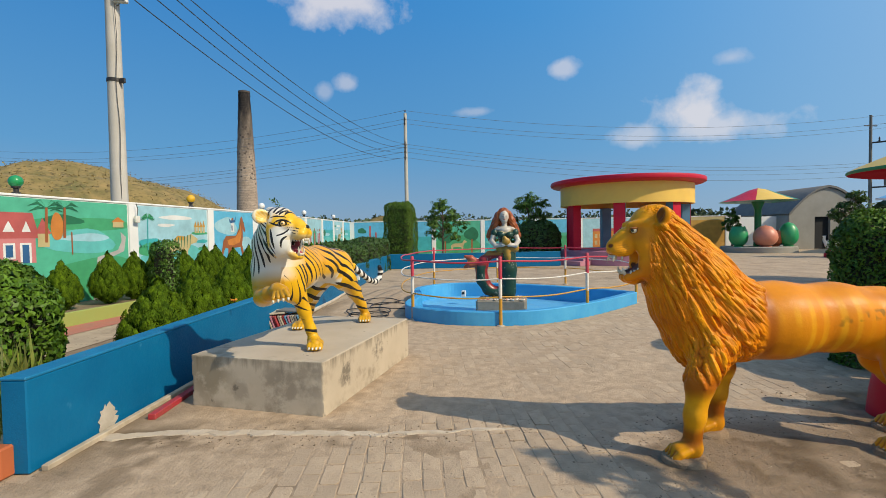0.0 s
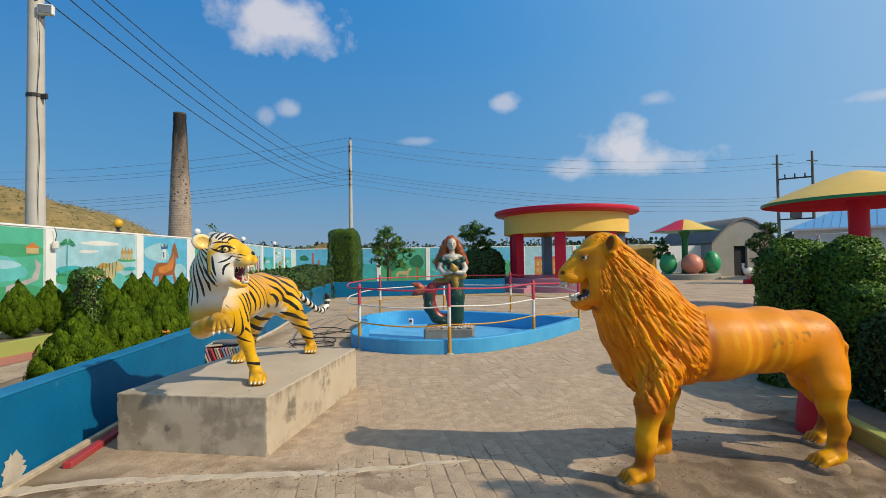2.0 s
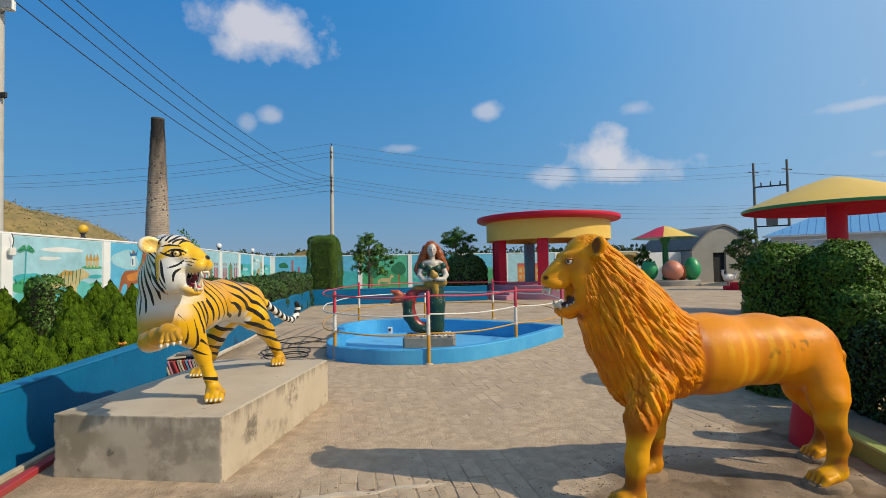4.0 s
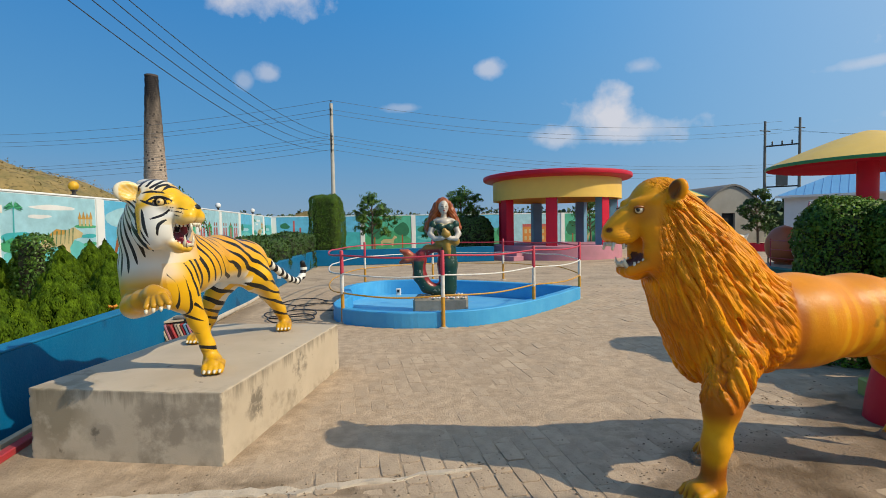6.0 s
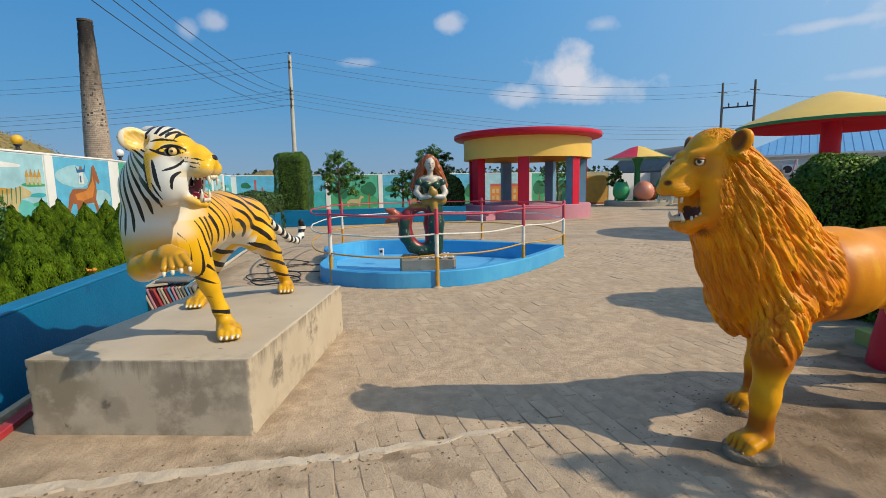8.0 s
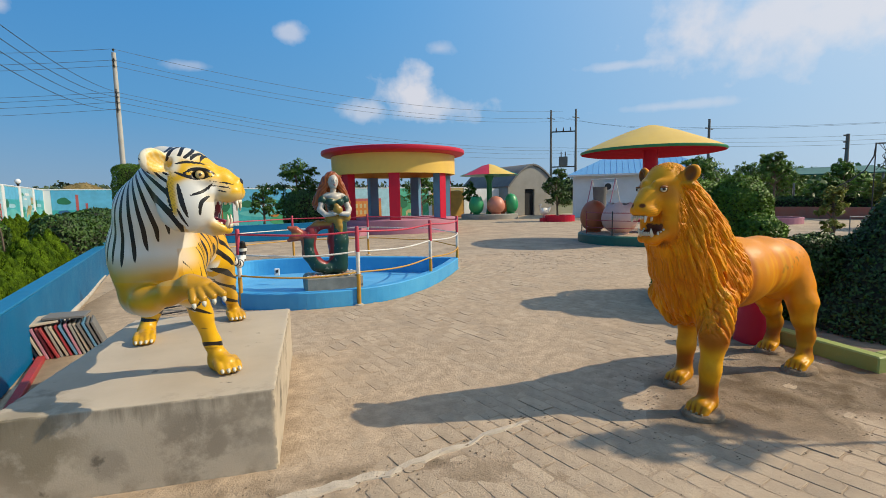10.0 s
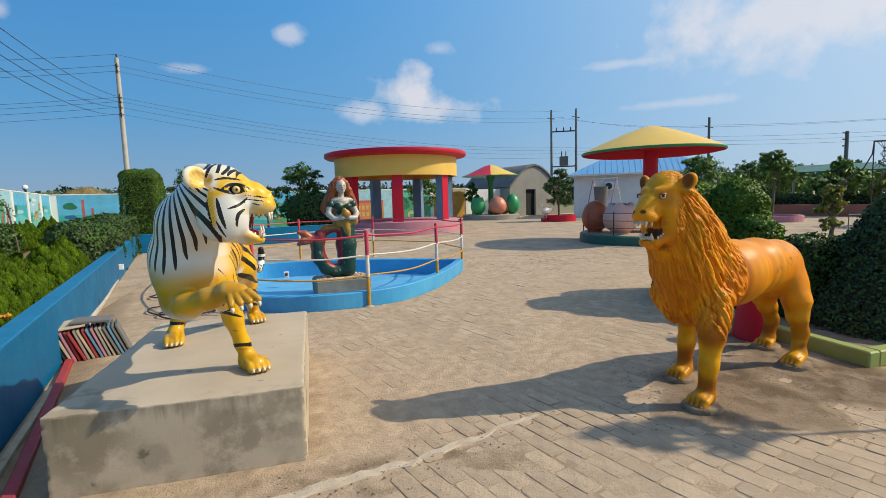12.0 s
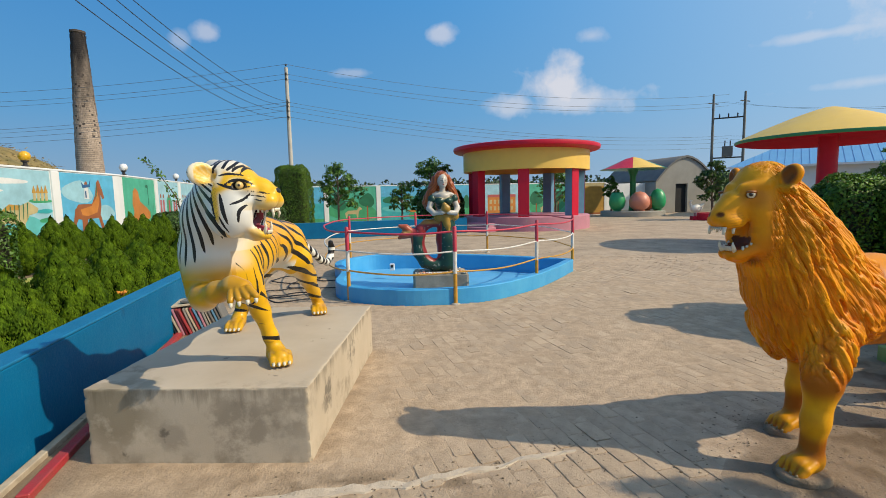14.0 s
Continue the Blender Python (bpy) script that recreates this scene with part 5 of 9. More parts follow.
big = thing("mushroom_canopy", (10.24, 13.5, 0), "giant concrete mushroom with cream cap, green edge and red underside", "canopy")
part("base", Build().lathe([(2.2, -0.05), (2.2, 0.24), (2.15, 0.28)], 64), M_DKGREEN, big, "dark green painted round base", 40)
part("base_top", Build().lathe([(2.149, 0.281), (0.0001, 0.283)], 64), M_DUST, big, "dusty grey top")
part("stem", Build().lathe([(0.30, 0.28), (0.24, 0.45), (0.225, 0.8), (0.225, 2.97)], 40), M_RED, big, "red painted stem", 60)
part("cap_underside", Build().lathe([(0.2, 2.90), (1.2, 2.83), (1.9, 2.74), (2.12, 2.78)], 72, cap=False), M_RED_SHADED, big, "red painted underside", 60)
part("cap_edge", Build().lathe([(2.12, 2.78), (2.15, 2.82), (2.135, 2.86)], 72, cap=False), M_GREEN, big, "thin green painted edge", 60)
part("cap", Build().lathe([(2.135, 2.86), (1.9, 2.975), (1.4, 3.19), (0.8, 3.43), (0.3, 3.595), (0.12, 3.64), (0.0001, 3.65)], 72, cap=False), M_YELLOW, big, "cream painted domed cap", 60)
seat = part("bench_ring", Build().lathe([(0.30, 0.62), (0.62, 0.62), (0.64, 0.66), (0.62, 0.70), (0.30, 0.70)], 40), M_RED, big, "red round seat on the stem", 40)
for k in range(9):
    a = math.radians(135 + 32 * k)
    x, y = 10.24 + 2.1 * math.cos(a), 13.5 + 2.1 * math.sin(a)
    post = single("fence_post", Build().lathe([(0.017, 0.22), (0.017, 0.98), (0.012, 1.0)], 10), M_REDFADE if k % 2 else M_BLACK, (x, y, 0), "thin painted steel post on the round base", "post", "posts on the round base")
guard = thing("round_guard_rail", (10.24, 13.5, 0), "thin painted pipe rails round the mushroom's base", "railing")
for z, m_ in ((0.50, M_REDFADE), (0.72, M_REDFADE), (0.95, M_REDFADE)):
    part("rail_pipe", Build().tube([(2.1 * math.cos(math.radians(q)), 2.1 * math.sin(math.radians(q)), z) for q in range(167, 296, 4)], 0.012, 6), m_, guard, "", 180)
eggs = [(8.84, 14.45, 0.44, 1.06, M_TERRA, "terracotta"), (8.92, 13.30, 0.54, 1.04, M_PALEPEACH, "pale peach"), (10.8, 12.2, 0.55, 1.12, M_EGGGREEN, "green"), (11.75, 12.7, 0.46, 0.95, M_TERRA, "terracotta")]


def egg_seat(x, y, z, r, h, m_, colour, turn, cut=1.0):
    """A painted concrete egg; cut below 1 leaves an open shell with a thick broken rim."""
    e = thing("egg_seat", (x, y, z), colour + (" painted concrete egg under the mushroom" if cut == 1 else " painted open eggshell seat under the mushroom"), "seat", "egg seats", turn)
    if cut == 1:
        part("shell", Build().lathe(egg_profile(r, h), 28), m_, e, "", 60)
    else:
        prof = [p for p in egg_profile(r, h) if p[1] <= h * cut]
        inner_ = [(max(rr - 0.05, 0.001), max(zz, 0.06)) for rr, zz in prof][::-1]
        b = Build().lathe(prof + inner_, 32, cap=False)
        rng_ = random.Random(int(100 * x))
        saw = [rng_.uniform(-0.02, 0.09) for _ in range(32)]
        n_ = len(prof) + len(inner_)
        for i in range(32):
            for k in (len(prof) - 1, len(prof)):
                q = b.v[i * n_ + k]
                b.v[i * n_ + k] = (q[0], q[1], q[2] + saw[i])
        part("shell", b, m_, e, "", 60)
    part("foot", Build().lathe([(r * 0.5, -0.02), (r * 0.52, 0.05), (r * 0.3, 0.09)], 20), m_, e)
    return e


for k, (x, y, r, h, m_, c) in enumerate(eggs):
    egg_seat(x, y, 0.285, r, h, m_, c, 200 + 70 * k, (1.0, 0.90, 1.0, 0.8)[k])

M2 = (13.9, 33.2)
um = thing("mushroom_canopy", (*M2, 0), "concrete parasol with red, cream and green wedges on a green stem", "canopy")
part("base", Build().lathe([(2.05, -0.05), (2.05, 0.30), (2.0, 0.34), (0.0001, 0.34)], 48), M_GREYWALL, um, "grey round base", 40)
part("stem", Build().lathe([(0.26, 0.34), (0.19, 0.9), (0.19, 2.6), (0.4, 3.15)], 24), M_GREEN, um, "green stem", 60)
for k in range(6):
    a0, a1 = math.radians(60 * k - 175), math.radians(60 * k - 115)
    vs = [(0, 0, 3.92)]
    pr = [(0.5, 3.80), (1.1, 3.52), (1.65, 3.28), (2.12, 3.10)]
    st = 8
    for i in range(st + 1):
        a = a0 + (a1 - a0) * i / st
        vs += [(r * math.cos(a), r * math.sin(a), z) for r, z in pr]
    fs = []
    for i in range(st):
        fs.append((0, 1 + i * 4, 1 + (i + 1) * 4)[::1])
        for q in range(3):
            fs.append((1 + i * 4 + q, 2 + i * 4 + q, 2 + (i + 1) * 4 + q, 1 + (i + 1) * 4 + q))
    part("wedge", Build().add(vs, fs), [M_RED, M_YELLOW, M_GREEN][k % 3], um, ["red", "cream", "green"][k % 3] + " painted wedge of the cap", 60)
part("underside", Build().lathe([(0.18, 3.10), (1.5, 3.04), (2.12, 3.095)], 48, cap=False), M_GREEN, um)
for k, (dx, dy, r, h, m_, c) in enumerate(((-1.35, -0.7, 0.52, 1.38, M_EGGGREEN, "green"), (-0.1, -1.25, 0.64, 1.28, M_PEACH, "peach"), (1.35, -0.75, 0.52, 1.45, M_EGGGREEN, "green"), (0.75, -0.55, 0.42, 1.15, M_TERRA, "terracotta"))):
    egg_seat(M2[0] + dx, M2[1] + dy, 0.345, r, h, m_, c, 300, (0.86, 1.0, 1.0, 0.8)[k])


# ---- lion statue ----
def lion():
    """A standing lion in local metres: x forward, y to its left, z up from the yard."""
    c = Clay((-1.14, -0.50, -0.02), (1.36, 0.50, 1.76), 0.0066)
    # trunk, level back, the belly rising to the hips
    c.chain([(-0.62, 0, 0.855), (-0.30, 0, 0.870), (0.10, 0, 0.858), (0.45, 0, 0.845)], [0.205, 0.222, 0.250, 0.265], 0.08)
    c.egg((-0.64, 0, 0.80), (0.245, 0.19, 0.245), 0.09)
    c.egg((-0.74, 0, 0.71), (0.12, 0.15, 0.17), 0.05)
    # hind legs: left one forward, right one back
    for sy, fx in ((1, -0.53), (-1, -0.88)):
        y = sy * 0.165 + 0.03
        o = 0.0 if sy > 0 else -0.30
        c.egg((-0.645 + o * 0.35, y * 0.9, 0.64), (0.150, 0.090, 0.205), 0.05)
        c.chain([(-0.635 + o * 0.4, y, 0.55), (-0.625 + o * 0.8, y * 1.05, 0.42), (-0.672 + o, y * 1.1, 0.28), (-0.635 + o, y * 1.12, 0.13)], [0.110, 0.074, 0.056, 0.054], 0.05)
        c.chain([(-0.635 + o, y * 1.15, 0.10), (fx, y * 1.15, 0.064)], [0.062, 0.060], 0.03)
        for k in (-1.5, -0.5, 0.5, 1.5):
            c.chain([(fx - 0.04, y * 1.15 + k * 0.030, 0.085), (fx + 0.028, y * 1.15 + k * 0.034, 0.068), (fx + 0.062, y * 1.15 + k * 0.034, 0.038)], [0.026, 0.026, 0.022], 0.004)
    # tail hanging down the rump
    c.chain([(-0.84, 0.02, 0.92), (-0.925, 0.03, 0.80), (-0.93, 0.04, 0.62), (-0.895, 0.05, 0.46), (-0.875, 0.06, 0.36)], [0.035, 0.026, 0.021, 0.018, 0.008], 0.03)
    # fore legs
    for sy, fx in ((1, 0.87), (-1, 0.49)):
        y = sy * 0.20 + 0.04
        c.chain([(0.62, sy * 0.17, 0.72), (fx - 0.12, y, 0.50), (fx - 0.088, y, 0.30), (fx - 0.07, y, 0.12)], [0.125, 0.082, 0.060, 0.057], 0.045)
        c.chain([(fx - 0.07, y, 0.085), (fx + 0.01, y, 0.064)], [0.064, 0.062], 0.03)
        for k in (-1.5, -0.5, 0.5, 1.5):
            c.chain([(fx - 0.03, y + k * 0.031, 0.090), (fx + 0.030, y + k * 0.035, 0.070), (fx + 0.066, y + k * 0.035, 0.038)], [0.026, 0.027, 0.023], 0.004)
    bare = Clay(c.lo, c.lo + c.h * (c.n - 1), c.h)
    bare.n, bare.d = c.n, c.d.copy()
    # chest, neck and the mass of the mane
    c.chain([(0.38, 0, 0.925), (0.555, 0, 1.055), (0.650, 0, 1.165), (0.770, 0, 1.285), (0.86, 0, 1.42)], [0.205, 0.205, 0.205, 0.192, 0.160], 0.06)
    c.chain([(0.84, 0, 1.28), (0.80, 0, 1.14), (0.73, 0, 0.97), (0.66, 0, 0.78), (0.62, 0, 0.66)], [0.165, 0.185, 0.200, 0.180, 0.125], 0.06)
    c.egg((0.60, 0, 0.94), (0.245, 0.220, 0.29), 0.07)
    for sy in (1, -1):
        c.egg((0.605, sy * 0.12, 0.68), (0.130, 0.085, 0.17), 0.05)
    base = Clay(c.lo, c.lo + c.h * (c.n - 1), c.h)
    base.n, base.d = c.n, c.d.copy()
    # locks of the mane: they fan out from the brow and lie along the surface
    rng = np.random.default_rng(11)
    brow = np.array((1.13, 0.0, 1.78))
    p = np.stack([rng.uniform(0.25, 1.02, 6000), rng.uniform(-0.34, 0.34, 6000), rng.uniform(0.62, 1.70, 6000)], 1)
    for _ in range(14):
        p -= base.grad(p) * base.sample(p)[:, None] * 0.7
    p = p[(p[:, 2] > 0.66) & (p[:, 0] < 1.0) & (p[:, 0] > 0.27) & (np.abs(base.sample(p)) < 0.01)]
    pick = []
    for i in range(len(p)):
        if not pick or np.min(np.linalg.norm((p[pick] - p[i]) * (1.0, 1.0, 0.33), axis=1)) > 0.033:
            pick.append(i)
    p = p[pick]
    paths = [p.copy()]
    sway, sway2 = rng.uniform(0, 6.28, len(p)), rng.uniform(0.3, 0.75, len(p))
    for step in range(18):
        g = base.grad(p)
        flow = (p - brow) * (1.0, 0.55, 1.0)
        flow /= np.linalg.norm(flow, axis=1)[:, None]
        side = np.cross(g, flow)
        flow = flow + side * (0.26 * np.sin(sway + step * sway2))[:, None]
        flow -= g * (flow * g).sum(1)[:, None]
        flow /= np.linalg.norm(flow, axis=1)[:, None] + 1e-9
        p = p + flow * 0.029
        for _ in range(2):
            p = p - base.grad(p) * (base.sample(p) - 0.001)[:, None]
        paths.append(p.copy())
    for i in range(len(p)):
        n_ = int(rng.integers(13, 19))
        chest = smoothstep(0.80, 0.92, paths[0][i][0]) * smoothstep(1.25, 1.10, paths[0][i][2])
        r0 = rng.uniform(0.007, 0.017) * (1 - 0.45 * chest)
        for k in range(n_):
            a, b_ = paths[k][i], paths[k + 1][i]
            if b_[2] < 0.50 or b_[0] < np.interp(b_[2], [0.60, 0.72, 0.89, 1.0, 1.12], [0.50, 0.45, 0.345, 0.315, 0.24]):
                break
            f0, f1 = k / n_, (k + 1) / n_
            c.limb(a, b_, r0 * (0.5 + 0.5 * min(1, 3 * f0)) * (1 - 0.85 * f0 ** 2), r0 * (0.5 + 0.5 * min(1, 3 * f1)) * (1 - 0.85 * f1 ** 2), 0.008)
    # head: low sloping forehead, long straight nose, jaws wide open
    c.egg((0.965, 0, 1.50), (0.140, 0.132, 0.145), 0.03)
    c.egg((0.925, 0, 1.565), (0.125, 0.105, 0.090), 0.04)
    c.chain([(1.02, 0, 1.468), (1.125, 0, 1.425), (1.185, 0, 1.388), (1.213, 0, 1.374)], [0.090, 0.074, 0.056, 0.045], 0.035)
    for sy in (1, -1):
        c.egg((1.065, sy * 0.058, 1.478), (0.066, 0.046, 0.060), 0.025)
        c.egg((1.165, sy * 0.040, 1.354), (0.080, 0.043, 0.043), 0.02)
        c.limb((1.115, sy * 0.040, 1.525), (1.030, sy * 0.105, 1.535), 0.020, 0.022, 0.025)
        c.egg((1.015, sy * 0.085, 1.41), (0.085, 0.055, 0.100), 0.03)
        c.egg((0.985, sy * 0.075, 1.27), (0.085, 0.070, 0.125), 0.04)
    c.chain([(0.985, 0, 1.215), (1.07, 0, 1.170), (1.125, 0, 1.170)], [0.078, 0.045, 0.038], 0.03)
    for sy in (1, -1):
        c.limb((1.01, sy * 0.090, 1.222), (1.128, sy * 0.044, 1.172), 0.032, 0.030, 0.015)
        c.limb((1.01, sy * 0.086, 1.225), (1.015, sy * 0.090, 1.38), 0.036, 0.042, 0.02)
    c.egg((1.145, 0, 1.252), (0.098, 0.094, 0.060), 0.010, (0, 6, 0), cut=True)
    c.egg((1.20, 0, 1.250), (0.10, 0.094, 0.058), 0.010, cut=True)
    for sy in (1, -1):
        c.egg((1.250, sy * 0.036, 1.388), (0.012, 0.016, 0.009), 0.004, cut=True)
        c.egg((1.118, sy * 0.091, 1.489), (0.026, 0.022, 0.018), 0.005, cut=True)
        c.egg((0.945, sy * 0.165, 1.580), (0.032, 0.050, 0.064), 0.018, (sy * -34, 0, sy * 24))
        c.egg((0.976, sy * 0.176, 1.584), (0.022, 0.025, 0.046), 0.006, (sy * -34, 0, sy * 24), cut=True)
        # swept-back tuft of fur under each ear
        c.chain([(0.99, sy * 0.125, 1.515), (0.955, sy * 0.165, 1.52), (0.915, sy * 0.185, 1.48)], [0.012, 0.024, 0.010], 0.012)
    v, f = c.net()
    # fine combed hair on the mane
    x, y, z = v.T
    out = bare.sample(v)
    mane = smoothstep(0.008, 0.03, out) * smoothstep(0.20, 0.26, x) * smoothstep(1.02, 0.95, x) * smoothstep(0.45, 0.52, z)
    mane = np.maximum(mane, smoothstep(0.97, 0.90, x) * smoothstep(0.30, 0.36, x) * smoothstep(0.50, 0.58, z))
    mane = np.maximum(mane, smoothstep(1.50, 1.40, z + 0.0 * x) * smoothstep(1.035, 1.00, x) * smoothstep(0.6, 0.7, x) * smoothstep(1.08, 1.12, z))
    tuft = smoothstep(1.575, 1.61, z) * smoothstep(1.06, 1.00, x) * smoothstep(0.10, 0.07, np.abs(y))
    mane = np.maximum(mane, tuft)
    mane = mane * (1 - smoothstep(0.115, 0.13, np.abs(y)) * smoothstep(1.515, 1.54, z) * smoothstep(0.88, 0.91, x))
    d = v - brow
    r = np.linalg.norm(d, axis=1)
    d /= r[:, None]
    wob = np.stack([vnoise(v, 6, 21), vnoise(v, 6, 22), vnoise(v, 6, 23)], 1)
    comb = np.minimum(1, 3.2 * np.abs(vnoise(d * 52 + wob * 0.6 + r[:, None] * 0.5, 1.0, 24))) * 2 - 1
    c2 = np.minimum(1, 3.0 * np.abs(vnoise(d * 27 + wob * 0.7 + r[:, None] * 0.6, 1.0, 25))) * 2 - 1
    soft_ = 1 - 0.55 * smoothstep(0.82, 0.92, x) * smoothstep(1.22, 1.10, z)
    v = v + c.grad(v) * ((comb * 0.0028 + c2 * 0.0058) * mane * soft_ * smoothstep(0.10, 0.30, r))[:, None]
    x, y, z = v.T
    gold, amber, rust_brown, dark, sand = (np.array(q) for q in ((0.86, 0.340, 0.004), (0.80, 0.240, 0.002), (0.22, 0.036, 0.003), (0.05, 0.02, 0.008), (0.80, 0.44, 0.02)))
    tint = np.tile(gold, (len(v), 1))

    def lay(w, colour):
        nonlocal tint
        w = np.clip(w, 0, 1)[:, None]
        tint = tint * (1 - w) + colour * w

    n1, n2, fleck = vnoise(v, 3.0, 1), vnoise(v, 9.0, 2), vnoise(v, 34.0, 3)
    lay(0.6 * smoothstep(0.0, 0.7, n1), amber)
    lay(mane * 0.85, np.array((0.90, 0.295, 0.001)))
    # shade painted into the hollows between locks, highlights onto their crests
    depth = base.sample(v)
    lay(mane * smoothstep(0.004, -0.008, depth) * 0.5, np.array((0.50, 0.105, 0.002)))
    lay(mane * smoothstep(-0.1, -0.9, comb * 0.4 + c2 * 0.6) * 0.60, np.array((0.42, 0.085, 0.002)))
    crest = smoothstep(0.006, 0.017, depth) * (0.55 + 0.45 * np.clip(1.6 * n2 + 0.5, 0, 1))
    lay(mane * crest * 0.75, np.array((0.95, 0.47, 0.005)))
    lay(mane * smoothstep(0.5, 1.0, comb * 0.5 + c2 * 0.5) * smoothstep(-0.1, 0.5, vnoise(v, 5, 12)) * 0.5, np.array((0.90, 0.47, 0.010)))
    lay(mane * smoothstep(0.15, 0.7, vnoise(v * (1, 1, 0.35), 7, 13)) * 0.40, np.array((0.72, 0.190, 0.002)))
    flank = smoothstep(-0.85, -0.5, x) * smoothstep(0.40, 0.3, x) * smoothstep(0.55, 0.68, z) * (1 - mane)
    lay(flank * 0.55, np.array((0.66, 0.22, 0.004)))
    ribs = smoothstep(-0.1, 0.8, np.sin(x * 60 + 0.8 * n1 + 3.0 * vnoise(v * (1, 0, 0), 7, 8))) * smoothstep(-0.45, -0.25, x) * smoothstep(0.34, 0.2, x) * smoothstep(0.60, 0.7, z) * smoothstep(1.10, 1.0, z) * (1 - mane)
    lay(ribs * smoothstep(-0.7, 0.2, n1 + 0.5 * n2) * 0.75, np.array((0.86, 0.42, 0.012)))
    # shade painted under the belly and along the mane's rear edge
    lay(smoothstep(0.68, 0.58, z) * smoothstep(0.3, 0.2, x) * smoothstep(-0.5, -0.35, x) * 0.7, rust_brown)
    lay((1 - mane) * smoothstep(0.20, 0.29, x) * (x < 0.40) * smoothstep(0.55, 0.7, z) * 0.75, rust_brown)
    lay(smoothstep(0.25, 0.75, n2) * (x < -0.30) * 0.5, rust_brown)
    lay(smoothstep(0.05, 0.0, np.abs(z - 0.93 + 0.25 * (x + 0.45)) - 0.012 * fleck) * smoothstep(-0.1, -0.2, x) * smoothstep(-0.75, -0.6, x) * smoothstep(0.1, 0.5, fleck) * 0.8, np.array((0.20, 0.12, 0.012)))
    lay(smoothstep(0.92, 1.06, z) * smoothstep(0.3, 0.2, x) * (1 - mane) * 0.45, np.array((0.72, 0.25, 0.012)))
    legs = smoothstep(0.54, 0.42, z) * (1 - 0.8 * mane)
    lay(legs * 0.80, np.array((0.78, 0.40, 0.008)))
    lay(legs * smoothstep(0.2, 0.8, n2) * 0.35, rust_brown)
    lay(smoothstep(0.11, 0.02, np.abs(z - 0.535 - 0.05 * n2)) * (x > 0.3) * (1 - 0.6 * mane) * 0.75, rust_brown)
    lay(smoothstep(0.10, 0.02, np.abs(z - 0.175 - 0.04 * n2)) * smoothstep(-0.6, 0.1, n1 + 0.5 * n2) * 0.85, rust_brown * 0.8)
    lay(smoothstep(0.12, 0.03, np.abs(z - 0.30 - 0.05 * n2)) * (x < -0.5) * 0.55, rust_brown * 0.8)
    # darker red-brown in the clefts between the toes
    toe_y = np.where(x > 0, np.abs(np.abs(y - 0.04) - 0.20), np.abs(np.abs(y - 0.035) - 0.19))
    cleft = smoothstep(0.010, 0.003, np.minimum(np.abs(toe_y), np.abs(toe_y - 0.035)))
    lay(smoothstep(0.12, 0.07, z) * cleft * 0.75, rust_brown)
    lay(smoothstep(0.11, 0.05, z) * smoothstep(0.0, 0.5, vnoise(v, 17, 9)) * 0.5, rust_brown)
    lay(smoothstep(0.030, 0.018, z), np.array((0.20, 0.155, 0.11)))
    tint *= 1 - mane[:, None] * np.array((0.03, 0.09, 0.25))
    # ochre face, browner round the eyes and along the cheek
    face = smoothstep(0.97, 1.03, x) * (z > 1.13) * (1 - tuft)
    lay(face * smoothstep(1.26, 1.34, z) * 0.9, np.array((0.82, 0.365, 0.008)))
    lay(face * smoothstep(1.30, 1.22, z) * 0.8, np.array((0.78, 0.24, 0.004)))
    lay(face * smoothstep(0.08, 0.03, np.hypot(x - 1.10, (z - 1.475) * 1.1)) * (np.abs(y) > 0.045) * 0.6, np.array((0.46, 0.14, 0.006)))
    lay(face * smoothstep(1.06, 1.0, x) * smoothstep(1.52, 1.44, z) * 0.7, np.array((0.74, 0.21, 0.003)))
    whisker = smoothstep(0.2, 0.7, np.sin(z * 420 + x * 60)) * smoothstep(0.055, 0.03, np.hypot(x - 1.175, z - 1.36)) * (np.abs(y) > 0.03)
    lay(face * whisker * 0.45, np.array((0.36, 0.12, 0.006)))
    lay(face * smoothstep(1.325, 1.312, z) * (z > 1.29) * smoothstep(1.05, 1.09, x) * 0.6, np.array((0.38, 0.11, 0.006)))
    lay(face * smoothstep(1.44, 1.48, z) * smoothstep(0.022, 0.006, np.abs(np.abs(y) - 0.028)) * smoothstep(0.2, 0.6, vnoise(v, 30, 14)) * 0.4, np.array((0.40, 0.14, 0.006)))
    # dark patch painted as shade beneath the jaw
    lay(smoothstep(0.05, 0.02, np.linalg.norm((v - (1.03, 0, 1.13)) / (1.0, 2.4, 1), axis=1)) * 0.8, np.array((0.10, 0.035, 0.006)))
    inside = np.minimum(((x - 1.145) / 0.102) ** 2 + (y / 0.097) ** 2 + ((z - 1.252) / 0.0625) ** 2, ((x - 1.20) / 0.104) ** 2 + (y / 0.097) ** 2 + ((z - 1.25) / 0.060) ** 2) < 1
    lay(inside.astype(float), np.array((0.035, 0.010, 0.012)))
    for sy in (1, -1):
        lay(smoothstep(0.022, 0.013, np.linalg.norm((v - (1.248, sy * 0.038, 1.388)) / (1.3, 1.2, 0.8), axis=1)), dark)
        lay(smoothstep(1.25, 0.8, np.linalg.norm((v - (0.972, sy * 0.176, 1.586)) / (0.034, 0.036, 0.052), axis=1)) * (x > 0.945), np.array((0.10, 0.045, 0.012)))
        lay(smoothstep(0.030, 0.022, np.linalg.norm((v - (1.118, sy * 0.096, 1.489)) / (1.3, 1, 0.85), axis=1)), dark)
    extra = Build()
